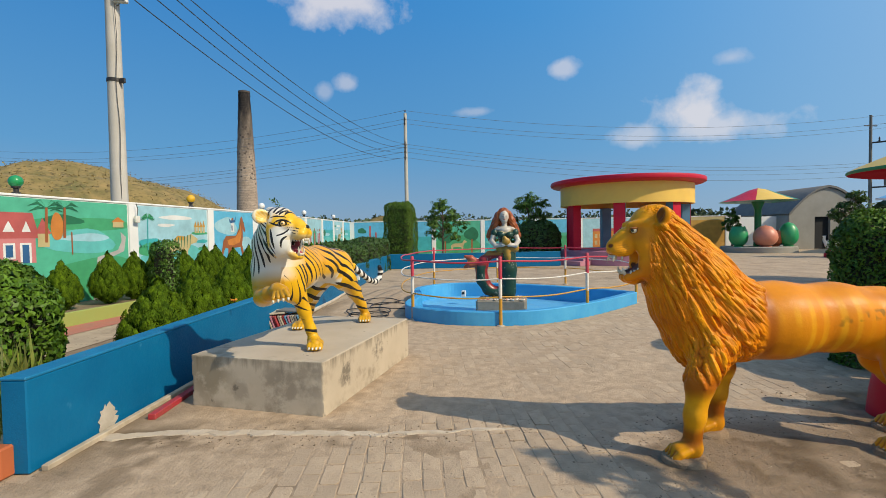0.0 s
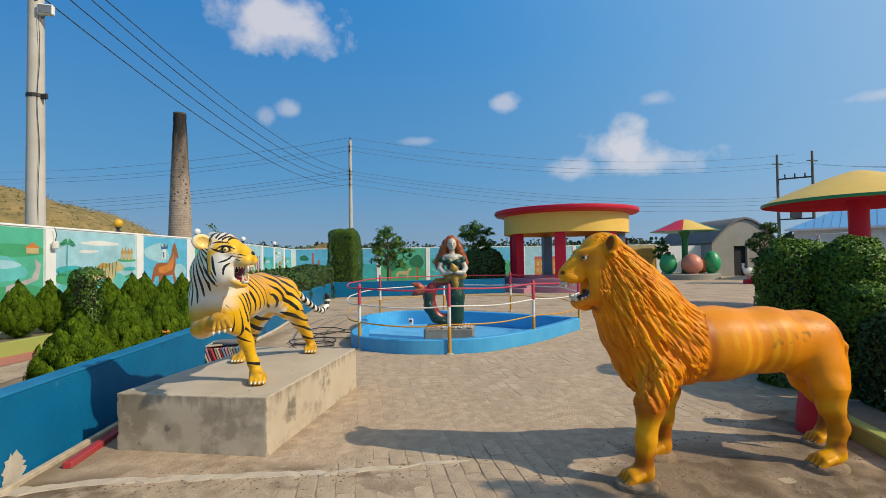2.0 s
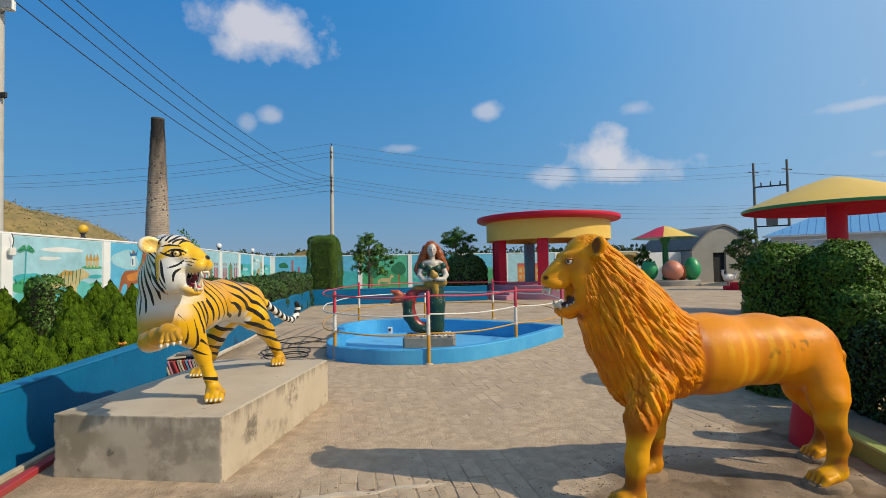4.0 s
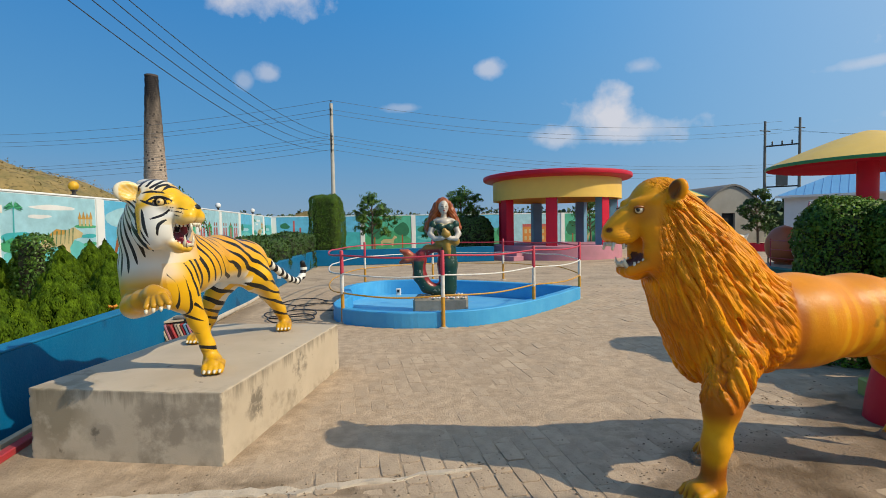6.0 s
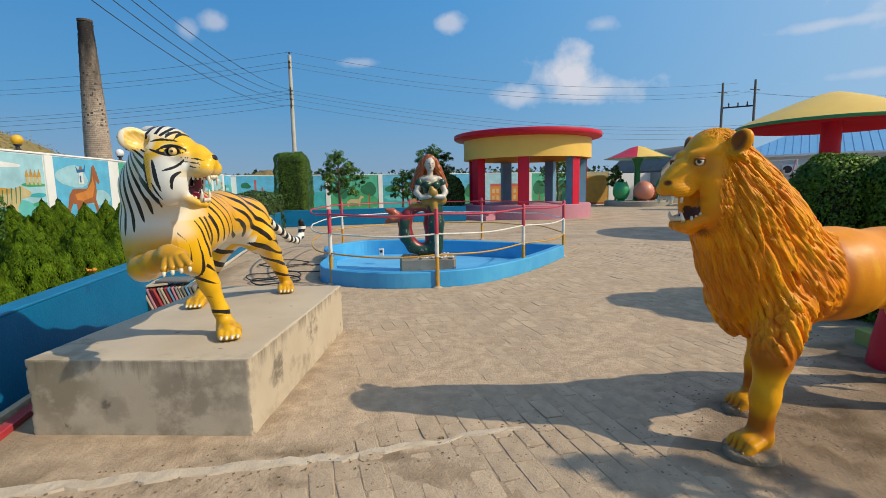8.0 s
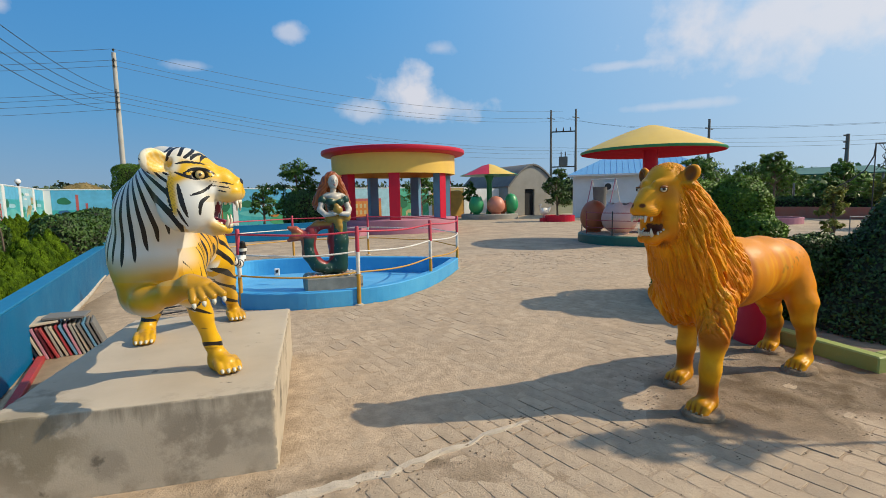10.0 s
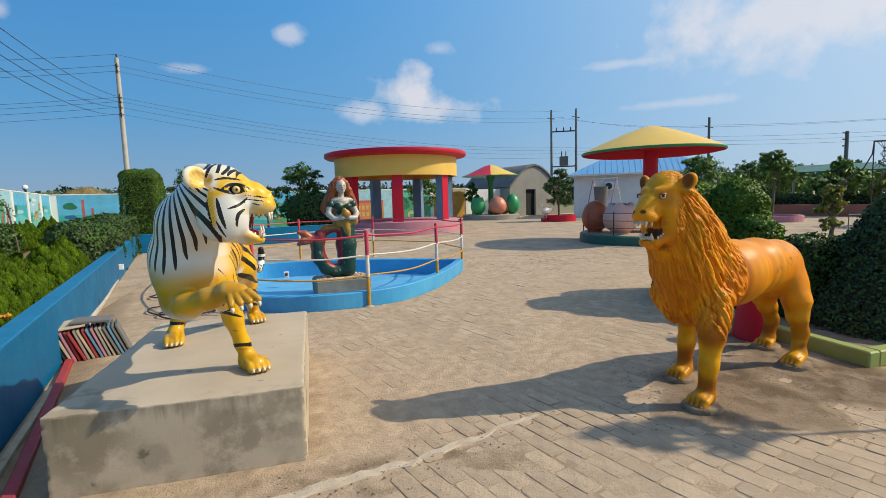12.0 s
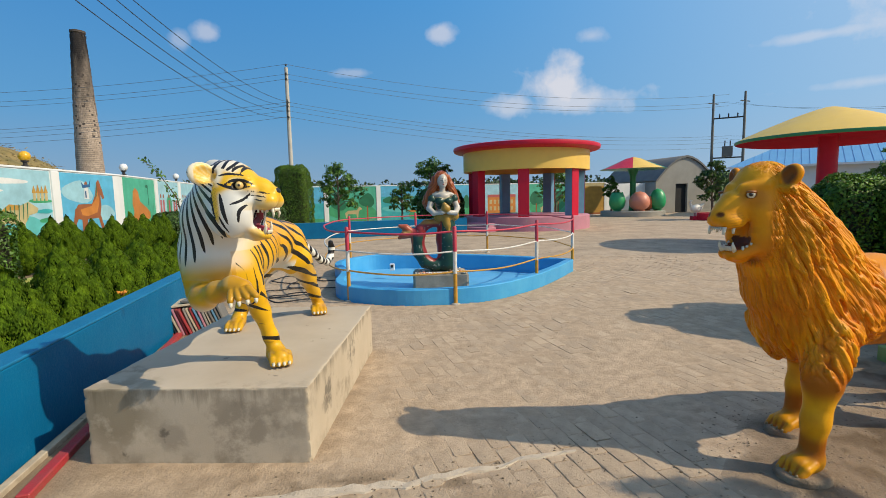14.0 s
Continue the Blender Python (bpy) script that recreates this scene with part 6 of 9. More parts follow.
    for sy in (1, -1):
        extra.ball((1.105, sy * 0.086, 1.489), 0.0205, 14, 10, 0)
        extra.ball((1.1175, sy * 0.0970, 1.489), 0.0108, 10, 8, 1)
        extra.ball((1.106, sy * 0.090, 1.502), (0.029, 0.020, 0.009), 12, 8, 3)
        extra.tube([(1.222, sy * 0.046, 1.322), (1.232, sy * 0.047, 1.285), (1.228, sy * 0.045, 1.282)], [0.010, 0.007, 0.002], 8, 0)
        extra.tube([(1.172, sy * 0.052, 1.318), (1.174, sy * 0.052, 1.288), (1.170, sy * 0.050, 1.290)], [0.009, 0.006, 0.002], 8, 0)
        extra.tube([(1.145, sy * 0.040, 1.190), (1.162, sy * 0.044, 1.220), (1.164, sy * 0.044, 1.242)], [0.012, 0.009, 0.002], 8, 0)
        for k in range(5):
            extra.tube([(1.118 - 0.021 * k, sy * (0.064 + 0.006 * k), 1.190 + 0.004 * k * k), (1.116 - 0.022 * k, sy * (0.060 + 0.005 * k), 1.220 + 0.004 * k * k)], [0.0115, 0.006], 6, 0)
    for k in range(-2, 3):
        extra.tube([(1.226, k * 0.014, 1.322), (1.230, k * 0.014, 1.302)], [0.007, 0.004], 6, 0)
        extra.tube([(1.156, k * 0.013, 1.195), (1.164, k * 0.013, 1.218)], [0.0075, 0.004], 6, 0)
    # rough cement footings under the paws
    for x0, y0, r0 in ((0.855, 0.245, 0.116), (0.470, -0.16, 0.110), (-0.550, 0.230, 0.114), (-0.900, -0.155, 0.110)):
        ringed = []
        for q, z0 in ((1.06, -0.02), (1.06, 0.030), (0.97, 0.044), (0.55, 0.046)):
            ringed += [(x0 + r0 * 1.14 * q * math.cos(k * 0.2618) * rng.uniform(0.95, 1.05), y0 + r0 * q * math.sin(k * 0.2618) * rng.uniform(0.95, 1.05), z0 + rng.uniform(-0.003, 0.003)) for k in range(24)]
        ringed.append((x0, y0, 0.046))
        extra.add(ringed, [(b0 + k, b0 + (k + 1) % 24, b0 + 24 + (k + 1) % 24, b0 + 24 + k) for b0 in (0, 24, 48) for k in range(24)] + [(72 + k, 72 + (k + 1) % 24, 96) for k in range(24)], 4)
    for fx, sy, w in ((0.84, 1, 0.035), (0.46, -1, 0.035), (-0.562, 1.0, 0.034), (-0.912, -1.0, 0.034)):
        yy = sy * 0.20 + 0.04 if fx > 0 else sy * 0.19 + 0.035
        for k in (-1.5, -0.5, 0.5, 1.5):
            extra.ball((fx + 0.114, yy + k * w, 0.044), (0.010, 0.009, 0.013), 8, 6, 2)
    return v, f, tint, extra, np.clip(mane * smoothstep(0.10, 0.30, r), 0, 1)


M_IVORY = mat("ivory enamel", (0.70, 0.66, 0.52), 0.3, (0.60, 0.54, 0.40), 20, coat=0.3)
M_CLAW = mat("claw enamel", (0.34, 0.23, 0.10), 0.7, (0.22, 0.14, 0.06), 20)
M_LID = mat("brown enamel", (0.30, 0.10, 0.008), 0.4, (0.20, 0.06, 0.006), 20)
M_TONGUE = mat("tongue enamel", (0.42, 0.045, 0.07), 0.3, (0.33, 0.03, 0.05), 8, coat=0.3)


def statue(name, v, f, tint, extra, mats, at, rz, label, stripe=None):
    """One mesh from the modelled body and its small fittings."""
    k = len(v)
    ve = np.array([tuple(p) for p in extra.v])
    faces = [tuple(q) for q in f.tolist()] + [tuple(i + k for i in q) for q in extra.f]
    v2 = np.concatenate([v, ve])
    t2 = np.concatenate([tint, np.full((len(ve), 3), 0.6)])
    st = None if stripe is None else np.concatenate([stripe, np.full(len(ve), -1.0)])
    me = tinted(name, v2, faces, t2, mats, stripe=st)
    me.polygons.foreach_set("material_index", [0] * len(f) + [1 + m_ for m_ in extra.m])
    ob = new(name, me)
    ob.matrix_basis = pose(*at, 0, 0, rz)
    return tagged(ob, label, "statue")


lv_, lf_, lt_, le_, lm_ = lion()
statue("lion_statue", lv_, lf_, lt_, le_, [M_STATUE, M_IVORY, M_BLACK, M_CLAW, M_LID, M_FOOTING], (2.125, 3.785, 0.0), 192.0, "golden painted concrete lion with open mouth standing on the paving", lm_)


# ---- tiger statue ----
def tiger():
    """Modelled in the yard's own directions round the plinth's top; the body runs along y, the head turns to +x."""
    o = np.array((-1.86, 4.83, 0.452))
    c = Clay(np.array((-2.45, 3.40, 0.44)) - o, np.array((-1.20, 6.35, 1.85)) - o, 0.0075)

    def w(*p):
        return np.array(p) - o

    # trunk from chest to hips
    c.chain([w(-1.87, 4.08, 1.14), w(-1.84, 4.40, 1.18), w(-1.82, 4.80, 1.20), w(-1.80, 5.10, 1.16)], [0.215, 0.205, 0.175, 0.185], 0.07)
    c.egg(w(-1.880, 4.07, 1.13), (0.185, 0.160, 0.215), 0.05)
    c.egg(w(-1.895, 4.07, 1.22), (0.180, 0.165, 0.20), 0.05)
    c.egg(w(-1.79, 5.14, 1.13), (0.19, 0.22, 0.20), 0.05)
    # neck
    c.chain([w(-1.89, 4.07, 1.25), w(-1.85, 3.98, 1.42), w(-1.76, 3.88, 1.53)], [0.182, 0.162, 0.15], 0.06)
    c.chain([w(-1.84, 4.35, 1.26), w(-1.80, 4.05, 1.44)], [0.13, 0.14], 0.06)
    # left fore leg, standing
    c.egg(w(-1.74, 4.10, 1.08), (0.10, 0.14, 0.20), 0.05)
    c.chain([w(-1.72, 4.12, 1.02), w(-1.68, 4.20, 0.80), w(-1.64, 4.24, 0.62), w(-1.61, 4.24, 0.52)], [0.090, 0.055, 0.043, 0.047], 0.04)
    c.chain([w(-1.61, 4.24, 0.50), w(-1.56, 4.16, 0.49)], [0.065, 0.062], 0.03)
    # right fore leg, lifted across the chest
    c.egg(w(-1.930, 3.99, 1.04), (0.105, 0.12, 0.155), 0.05)
    c.chain([w(-1.945, 4.00, 0.960), w(-1.88, 3.85, 0.965), w(-1.76, 3.745, 1.015), w(-1.66, 3.705, 1.045)], [0.088, 0.070, 0.054, 0.050], 0.04)
    c.chain([w(-1.66, 3.70, 1.055), w(-1.60, 3.68, 1.04)], [0.056, 0.054], 0.03)
    # hind legs
    c.egg(w(-1.70, 5.16, 1.08), (0.10, 0.20, 0.21), 0.05)
    c.chain([w(-1.66, 5.14, 1.02), w(-1.64, 5.34, 0.84), w(-1.62, 5.52, 0.66), w(-1.61, 5.62, 0.53)], [0.12, 0.078, 0.051, 0.048], 0.04)
    c.chain([w(-1.61, 5.63, 0.50), w(-1.59, 5.54, 0.485)], [0.06, 0.058], 0.03)
    c.egg(w(-1.92, 5.12, 1.08), (0.10, 0.18, 0.20), 0.05)
    c.chain([w(-1.95, 5.10, 1.00), w(-2.06, 5.12, 0.80), w(-2.15, 5.22, 0.64), w(-2.18, 5.16, 0.53)], [0.12, 0.082, 0.056, 0.055], 0.04)
    c.chain([w(-2.18, 5.14, 0.50), w(-2.17, 5.04, 0.485)], [0.06, 0.058], 0.03)
    # tail
    tail = [w(-1.76, 5.28, 1.20), w(-1.68, 5.42, 1.12), w(-1.62, 5.56, 1.02), w(-1.58, 5.70, 0.935), w(-1.55, 5.83, 0.90), w(-1.53, 5.93, 0.94), w(-1.52, 5.96, 1.02), w(-1.52, 5.92, 1.08)]
    c.chain(tail, [0.050, 0.038, 0.034, 0.032, 0.031, 0.030, 0.030, 0.026], 0.025)
    # toes
    toes = []
    for (x, y, z), (fx, fy) in (((-1.56, 4.16, 0.485), (0.35, -1)), ((-1.59, 5.54, 0.485), (0.3, -1)), ((-2.17, 5.04, 0.485), (0.1, -1))):
        d = np.array((fx, fy)) / math.hypot(fx, fy)
        s = np.array((-d[1], d[0]))
        for k in (-1.5, -0.5, 0.5, 1.5):
            a = np.array((x, y)) + s * k * 0.032
            t = a + d * (0.075 - 0.008 * abs(k))
            c.chain([w(a[0] - d[0] * 0.03, a[1] - d[1] * 0.03, z + 0.028), w(a[0] + d[0] * 0.03, a[1] + d[1] * 0.03, z + 0.014), w(t[0], t[1], z - 0.006)], [0.024, 0.026, 0.022], 0.004)
            toes.append((w(t[0] + d[0] * 0.02, t[1] + d[1] * 0.02, z - 0.002), np.array((d[0], d[1], -0.5))))
    for k in (-1.5, -0.5, 0.5, 1.5):
        a, t = w(-1.585, 3.665 + 0.0 * k, 1.035), None
        a = a + np.array((0.030 * k - 0.012, -0.030, 0.008 * k + 0.005))
        t = a + np.array((0.014 * k + 0.026, -0.034, -0.036))
        c.limb(a, t, 0.021, 0.018, 0.003)
        toes.append((t + np.array((0.004, -0.010, -0.018)), np.array((0.15, -0.35, -0.9))))
    # head: forward to +x with a little turn toward -y
    ang = radians(-9)
    hc = w(-1.660, 3.79, 1.530)
    fw, lf, upv = np.array((math.cos(ang), math.sin(ang), -0.02)), np.array((-math.sin(ang), math.cos(ang), 0.0)), np.array((0.0, 0, 1))

    def h(a, s, u):
        return hc + fw * a + lf * s + upv * u

    rot = (0, 0, -9)
    c.egg(h(-0.01, 0, 0.045), (0.160, 0.140, 0.145), 0.03, rot)
    c.egg(h(-0.02, 0, 0.115), (0.125, 0.105, 0.085), 0.03, rot)
    c.egg(h(-0.10, 0, 0.17), (0.05, 0.035, 0.035), 0.03, rot)
    for s in (1, -1):
        c.egg(h(0.015, s * 0.080, -0.085), (0.125, 0.068, 0.130), 0.04, rot)
        c.egg(h(0.198, s * 0.040, -0.020), (0.074, 0.048, 0.052), 0.02, rot)
        c.egg(h(0.09, s * 0.070, 0.098), (0.060, 0.034, 0.022), 0.02, rot)
        c.egg(h(0.10, s * 0.066, 0.045), (0.070, 0.045, 0.050), 0.02, rot)
        c.egg(h(-0.088, s * 0.128, 0.120), (0.026, 0.078, 0.064), 0.018, (s * 14, 0, -9 + s * 34))
        c.egg(h(-0.056, s * 0.145, 0.122), (0.032, 0.058, 0.046), 0.006, (s * 14, 0, -9 + s * 34), cut=True)
    c.chain([h(0.06, 0, 0.070), h(0.17, 0, 0.044), h(0.230, 0, 0.022)], [0.088, 0.056, 0.040], 0.03)
    c.chain([h(0.02, 0, -0.140), h(0.12, 0, -0.190), h(0.184, 0, -0.204)], [0.088, 0.042, 0.027], 0.03)
    for s in (1, -1):
        c.limb(h(0.06, s * 0.066, -0.14), h(0.17, s * 0.034, -0.200), 0.036, 0.022, 0.015)
        c.limb(h(0.105, s * 0.066, -0.13), h(0.125, s * 0.062, -0.02), 0.034, 0.034, 0.02)
    c.egg(h(0.195, 0, -0.124), (0.082, 0.064, 0.066), 0.008, (0, 12, -9), cut=True)
    c.egg(h(0.270, 0, -0.130), (0.100, 0.095, 0.062), 0.008, (0, 12, -9), cut=True)
    c.egg(h(0.252, 0, 0.036), (0.018, 0.032, 0.018), 0.010, rot)
    for s in (1, -1):
        c.egg(h(0.102, s * 0.108, 0.063), (0.036, 0.022, 0.020), 0.006, rot, cut=True)
    v, f = c.net()
    p = v + o
    x, y, z = p.T
    rel = v - hc
    a_, s_, u_ = rel @ fw, rel @ lf, rel[:, 2]
    gold, white, ivory = np.array((0.72, 0.40, 0.006)), np.array((0.70, 0.69, 0.63)), np.array((0.62, 0.50, 0.26))
    tint = np.tile(gold, (len(v), 1))

    def lay(wt, colour):
        nonlocal tint
        wt = np.clip(wt, 0, 1)[:, None]
        tint = tint * (1 - wt) + np.array(colour) * wt

    n1, n2 = vnoise(p, 4, 3), vnoise(p, 10, 4)
    lay(0.35 * smoothstep(0.0, 0.7, n1), (0.72, 0.38, 0.02))
    lay(smoothstep(1.10, 1.28, z) * (y > 4.15) * 0.5, (0.76, 0.31, 0.004))
    lay(smoothstep(0.15, 0.75, n2) * 0.28, (0.50, 0.21, 0.008))
    is_head = (((a_ - 0.08) / np.where(a_ < 0.08, 0.165, 0.20)) ** 2 + (s_ / 0.21) ** 2 + ((u_ + 0.02) / 0.225) ** 2 < 1) | (a_ > 0.07) & (z > 1.26) & (y < 4.02) | (u_ > 0.075) & (a_ > -0.13) & (y < 4.06)
    neck = (~is_head) & (y < 4.22) & (z > 1.06) & (x < -1.66)
    neck &= ~((x > -1.74) & (z < 1.22) & (y > 3.9))
    front = smoothstep(4.30, 4.08, y)
    lay(neck * front * smoothstep(1.08, 1.22, z) * smoothstep(-1.60, -1.74, x + 0.10 * (1.4 - z)), white)
    lay((~is_head) * smoothstep(4.06, 3.92, y) * smoothstep(1.08, 1.16, z) * smoothstep(1.45, 1.25, z) * 0.6, white)
    lay((~is_head) * smoothstep(1.05, 0.99, z) * (z > 0.82) * (y > 4.35) * (y < 5.0), white)
    lay((~is_head) * smoothstep(4.3, 4.45, y) * smoothstep(1.12, 1.04, z) * (y < 4.95) * 0.8, white)
    lay(smoothstep(-1.60, -1.72, x) * (y > 5.05) * (x > -2.2) * smoothstep(1.0, 0.9, z) * smoothstep(0.72, 0.80, z) * 0.85, white)
    lay(smoothstep(0.955, 0.89, z + 0.15 * (x + 1.9)) * (z > 0.78) * (y < 4.12) * (x < -1.70) * 0.9, white * 0.9)
    # brown shading painted on the lower legs, lifted paw and forearm fold
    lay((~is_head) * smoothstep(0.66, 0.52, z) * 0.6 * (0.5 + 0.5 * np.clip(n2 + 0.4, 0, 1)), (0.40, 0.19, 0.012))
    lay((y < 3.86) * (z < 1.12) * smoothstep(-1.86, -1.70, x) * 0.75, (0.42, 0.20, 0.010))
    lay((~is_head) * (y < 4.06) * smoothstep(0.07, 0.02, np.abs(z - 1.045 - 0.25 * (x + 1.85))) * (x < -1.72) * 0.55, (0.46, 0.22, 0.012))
    cleft = smoothstep(0.2, 0.7, vnoise(p, 22, 12))
    lay((z < 0.60) * cleft * 0.55, (0.22, 0.10, 0.008))
    # thin grey-brown mottling on the white, browner low on the neck
    lay(neck * smoothstep(0.1, 0.8, vnoise(p * (1.6, 1.6, 0.5), 6, 14)) * 0.30, (0.42, 0.37, 0.26))
    lay(neck * smoothstep(1.22, 1.12, z) * 0.5, (0.50, 0.34, 0.10))
    # head colours: white cheeks, brow and chin, golden top and muzzle
    hd = is_head.astype(float)
    lay(hd, (0.74, 0.43, 0.010))
    lay(hd * smoothstep(0.045, 0.0, u_ - 0.12 * (a_ - 0.05)) * smoothstep(0.195, 0.150, a_) * smoothstep(-0.030, 0.012, a_ + 0.10 * u_), white)
    lay(hd * smoothstep(-0.10, -0.16, u_) * smoothstep(0.16, 0.12, a_), white)
    lay(hd * smoothstep(-0.15, -0.18, u_) * smoothstep(0.10, 0.14, a_) * 0.8, (0.72, 0.42, 0.03))
    lay(hd * smoothstep(-0.02, -0.04, u_) * smoothstep(0.10, 0.14, a_) * (u_ > -0.07) * 0.6, ivory)
    lay(hd * smoothstep(0.115, 0.140, u_) * smoothstep(0.11, 0.05, a_) * smoothstep(0.13, 0.09, np.abs(s_)) * 0.85, white)
    lay(hd * smoothstep(0.030, 0.012, np.hypot((a_ - 0.085) * 0.6, (u_ - 0.088) * 1.3)) * 0.85, (0.76, 0.62, 0.28))
    lay(hd * smoothstep(0.055, 0.025, np.hypot((a_ - 0.075) * 0.7, (u_ - 0.010) * 1.2)) * 0.9, white)
    lay(hd * smoothstep(0.040, 0.020, np.hypot(a_ - 0.20, u_ + 0.010)) * 0.35, white)
    mq = np.minimum(((a_ - 0.195) / 0.086) ** 2 + (s_ / 0.067) ** 2 + ((u_ + 0.124 + 0.21 * (a_ - 0.195)) / 0.069) ** 2,
                    ((a_ - 0.270) / 0.104) ** 2 + (s_ / 0.098) ** 2 + ((u_ + 0.130 + 0.21 * (a_ - 0.270)) / 0.065) ** 2)
    mouth = mq < 1.06
    lay(mouth.astype(float), (0.36, 0.03, 0.06))
    lay(mouth * smoothstep(0.155, 0.125, a_) * 0.8, (0.10, 0.008, 0.014))
    for s in (1, -1):
        ear = np.linalg.norm(rel - (h(-0.080, s * 0.138, 0.122) - hc), axis=1)
        lay(smoothstep(0.115, 0.085, ear) * (u_ > 0.05) * (np.abs(s_) > 0.10) * 0.9, (0.74, 0.70, 0.56))
        lay(smoothstep(0.066, 0.046, ear) * (a_ > -0.105) * 0.9, (0.74, 0.44, 0.04))
        streak = smoothstep(0.1, 0.7, np.sin(np.arctan2(u_ - 0.09, s * s_ - 0.08) * 26))
        lay(smoothstep(0.066, 0.050, ear) * (a_ > -0.105) * streak * 0.5, (0.78, 0.70, 0.40))
    ruff = smoothstep(-0.105, -0.085, a_) * smoothstep(0.010, -0.020, a_ + 0.10 * u_) * smoothstep(0.10, 0.06, u_) * smoothstep(-0.15, -0.08, u_) * (np.abs(s_) > 0.08)
    lay(hd * ruff, (0.74, 0.45, 0.02))
    lay(hd * ruff * smoothstep(0.35, 0.9, np.sin(u_ * 330 - a_ * 300)) * 0.75, (0.30, 0.15, 0.015))
    # stripes, positive where black
    warp = 0.05 * n1 + 0.02 * n2
    st = np.full(len(v), -1.0)
    ax = np.abs(x + 1.82)
    body = (~is_head) & ((y >= 4.12) | (x > -1.72) & (y > 3.92)) & (z > 0.84)
    fan = np.arctan2(y - 3.70, 1.95 - z)
    q = np.sin((fan + 0.7 * warp + 0.08 * ax) * 2 * math.pi / 0.068)
    st = np.where(body, q - 0.58 + 0.6 * vnoise(p * (1, 1, 0.6), 5, 7) - 1.2 * smoothstep(1.08, 1.0, z) * (y > 4.3) * (y < 5.0), st)
    th = np.arctan2(x + 1.88 + 0.02, -(y - 4.12))
    th_raw = th
    th = th - 1.15 * (1.50 - z)
    q = np.sin((0.21 * (th - 0.25) / (1.76 - np.minimum(z, 1.70)) + warp * 0.40) * 2 * math.pi / 0.092)
    q2 = q - 0.24 - 0.25 * smoothstep(1.40, 1.10, z) + 0.15 * vnoise(p * (1, 1, 0.4), 5, 8)
    q2 -= 1.9 * smoothstep(0.22, 0.0, z - 1.00 - 0.24 * np.clip(th_raw + 0.2, 0, 1.2) + 0.05 * n1)
    st = np.where(neck, q2, st)
    legs = (~is_head) & (z <= 0.98) & ((y > 4.1) & (x > -1.80) | (y > 4.9))
    q = np.sin((z + 0.3 * (y - 4.2) * np.where(y > 4.9, 0.6, 1) + 0.25 * x + warp * 0.6) * 2 * math.pi / 0.092)
    st = np.where(legs, q - 0.48 + 0.7 * vnoise(p, 6, 9) - 2 * smoothstep(0.60, 0.55, z), st)
    ttl = (y > 5.40) & (z > 0.86 + 0.55 * np.maximum(0, 5.62 - y)) & (x > -1.75) & (x < -1.45) & ~((y < 5.5) & (z < 0.9))
    along = np.where(y > 5.88, 5.88 + np.maximum(z - 0.9, 0), y)
    st = np.where(ttl & (z < 1.14), np.sin(along * 2 * math.pi / 0.07) - 0.05, st)
    lay((ttl & (z < 1.14) & (y > 5.42)).astype(float), white)
    st = np.where((y > 5.84) & (z > 1.035) & (z < 1.14), 1.0, st)
    # face marks
    side = np.abs(s_)
    face = np.full(len(v), -1.0)

    def mark(a0, u0, a1, u1, wd, bend=0.0):
        nonlocal face
        t = np.clip(((a_ - a0) * (a1 - a0) + (u_ - u0) * (u1 - u0)) / ((a1 - a0) ** 2 + (u1 - u0) ** 2), 0, 1)
        nx, nz = -(u1 - u0), (a1 - a0)
        ln = math.hypot(nx, nz)
        off = bend * np.sin(t * math.pi)
        dd = np.hypot(a_ - a0 - t * (a1 - a0) - off * nx / ln, u_ - u0 - t * (u1 - u0) - off * nz / ln)
        face = np.maximum(face, 1.0 - dd / (wd * 0.50 * (0.30 + np.sin(math.pi * np.clip(t, 0.08, 0.92)))))

    def brush(pts, wd):
        """One tapered stroke along a smooth line of three or four points."""
        nonlocal face
        pts = np.array([pts[0]] + list(pts) + [pts[-1]])
        line = []
        for k in range(1, len(pts) - 2):
            for t in np.linspace(0, 1, 9)[:-1]:
                a, b_, c_, d_ = pts[k - 1:k + 3]
                line.append(0.5 * (2 * b_ + (c_ - a) * t + (2 * a - 5 * b_ + 4 * c_ - d_) * t * t + (3 * b_ - a - 3 * c_ + d_) * t ** 3))
        for k, (la, lu) in enumerate(line):
            wk = wd * (0.22 + 0.78 * math.sin(math.pi * (k + 0.5) / len(line)) ** 0.8)
            face = np.maximum(face, 1.0 - np.hypot(a_ - la, u_ - lu) / wk)

    # lids, brow, cheek bars, whisker rows and muzzle spots
    brush([(-0.006, 0.074), (0.040, 0.056), (0.095, 0.044), (0.172, 0.062)], 0.0080)
    brush([(0.030, 0.064), (0.070, 0.088), (0.120, 0.086), (0.160, 0.066)], 0.0080)
    brush([(-0.007, 0.110), (0.046, 0.122), (0.128, 0.110)], 0.0070)
    brush([(-0.046, 0.060), (-0.040, -0.032), (-0.016, -0.122)], 0.0095)
    brush([(0.008, 0.018), (0.024, -0.064), (0.048, -0.145)], 0.0120)
    brush([(0.062, -0.036), (0.109, -0.018), (0.150, 0.023)], 0.0075)
    brush([(0.135, -0.040), (0.105, -0.073), (0.096, -0.140)], 0.0090)
    brush([(-0.001, -0.092), (0.020, -0.141), (0.046, -0.192)], 0.0065)
    brush([(0.138, 0.030), (0.195, 0.025), (0.235, 0.014)], 0.0042)
    brush([(0.134, 0.012), (0.190, 0.004), (0.230, -0.006)], 0.0042)
    brush([(0.130, -0.006), (0.185, -0.016), (0.220, -0.028)], 0.0042)
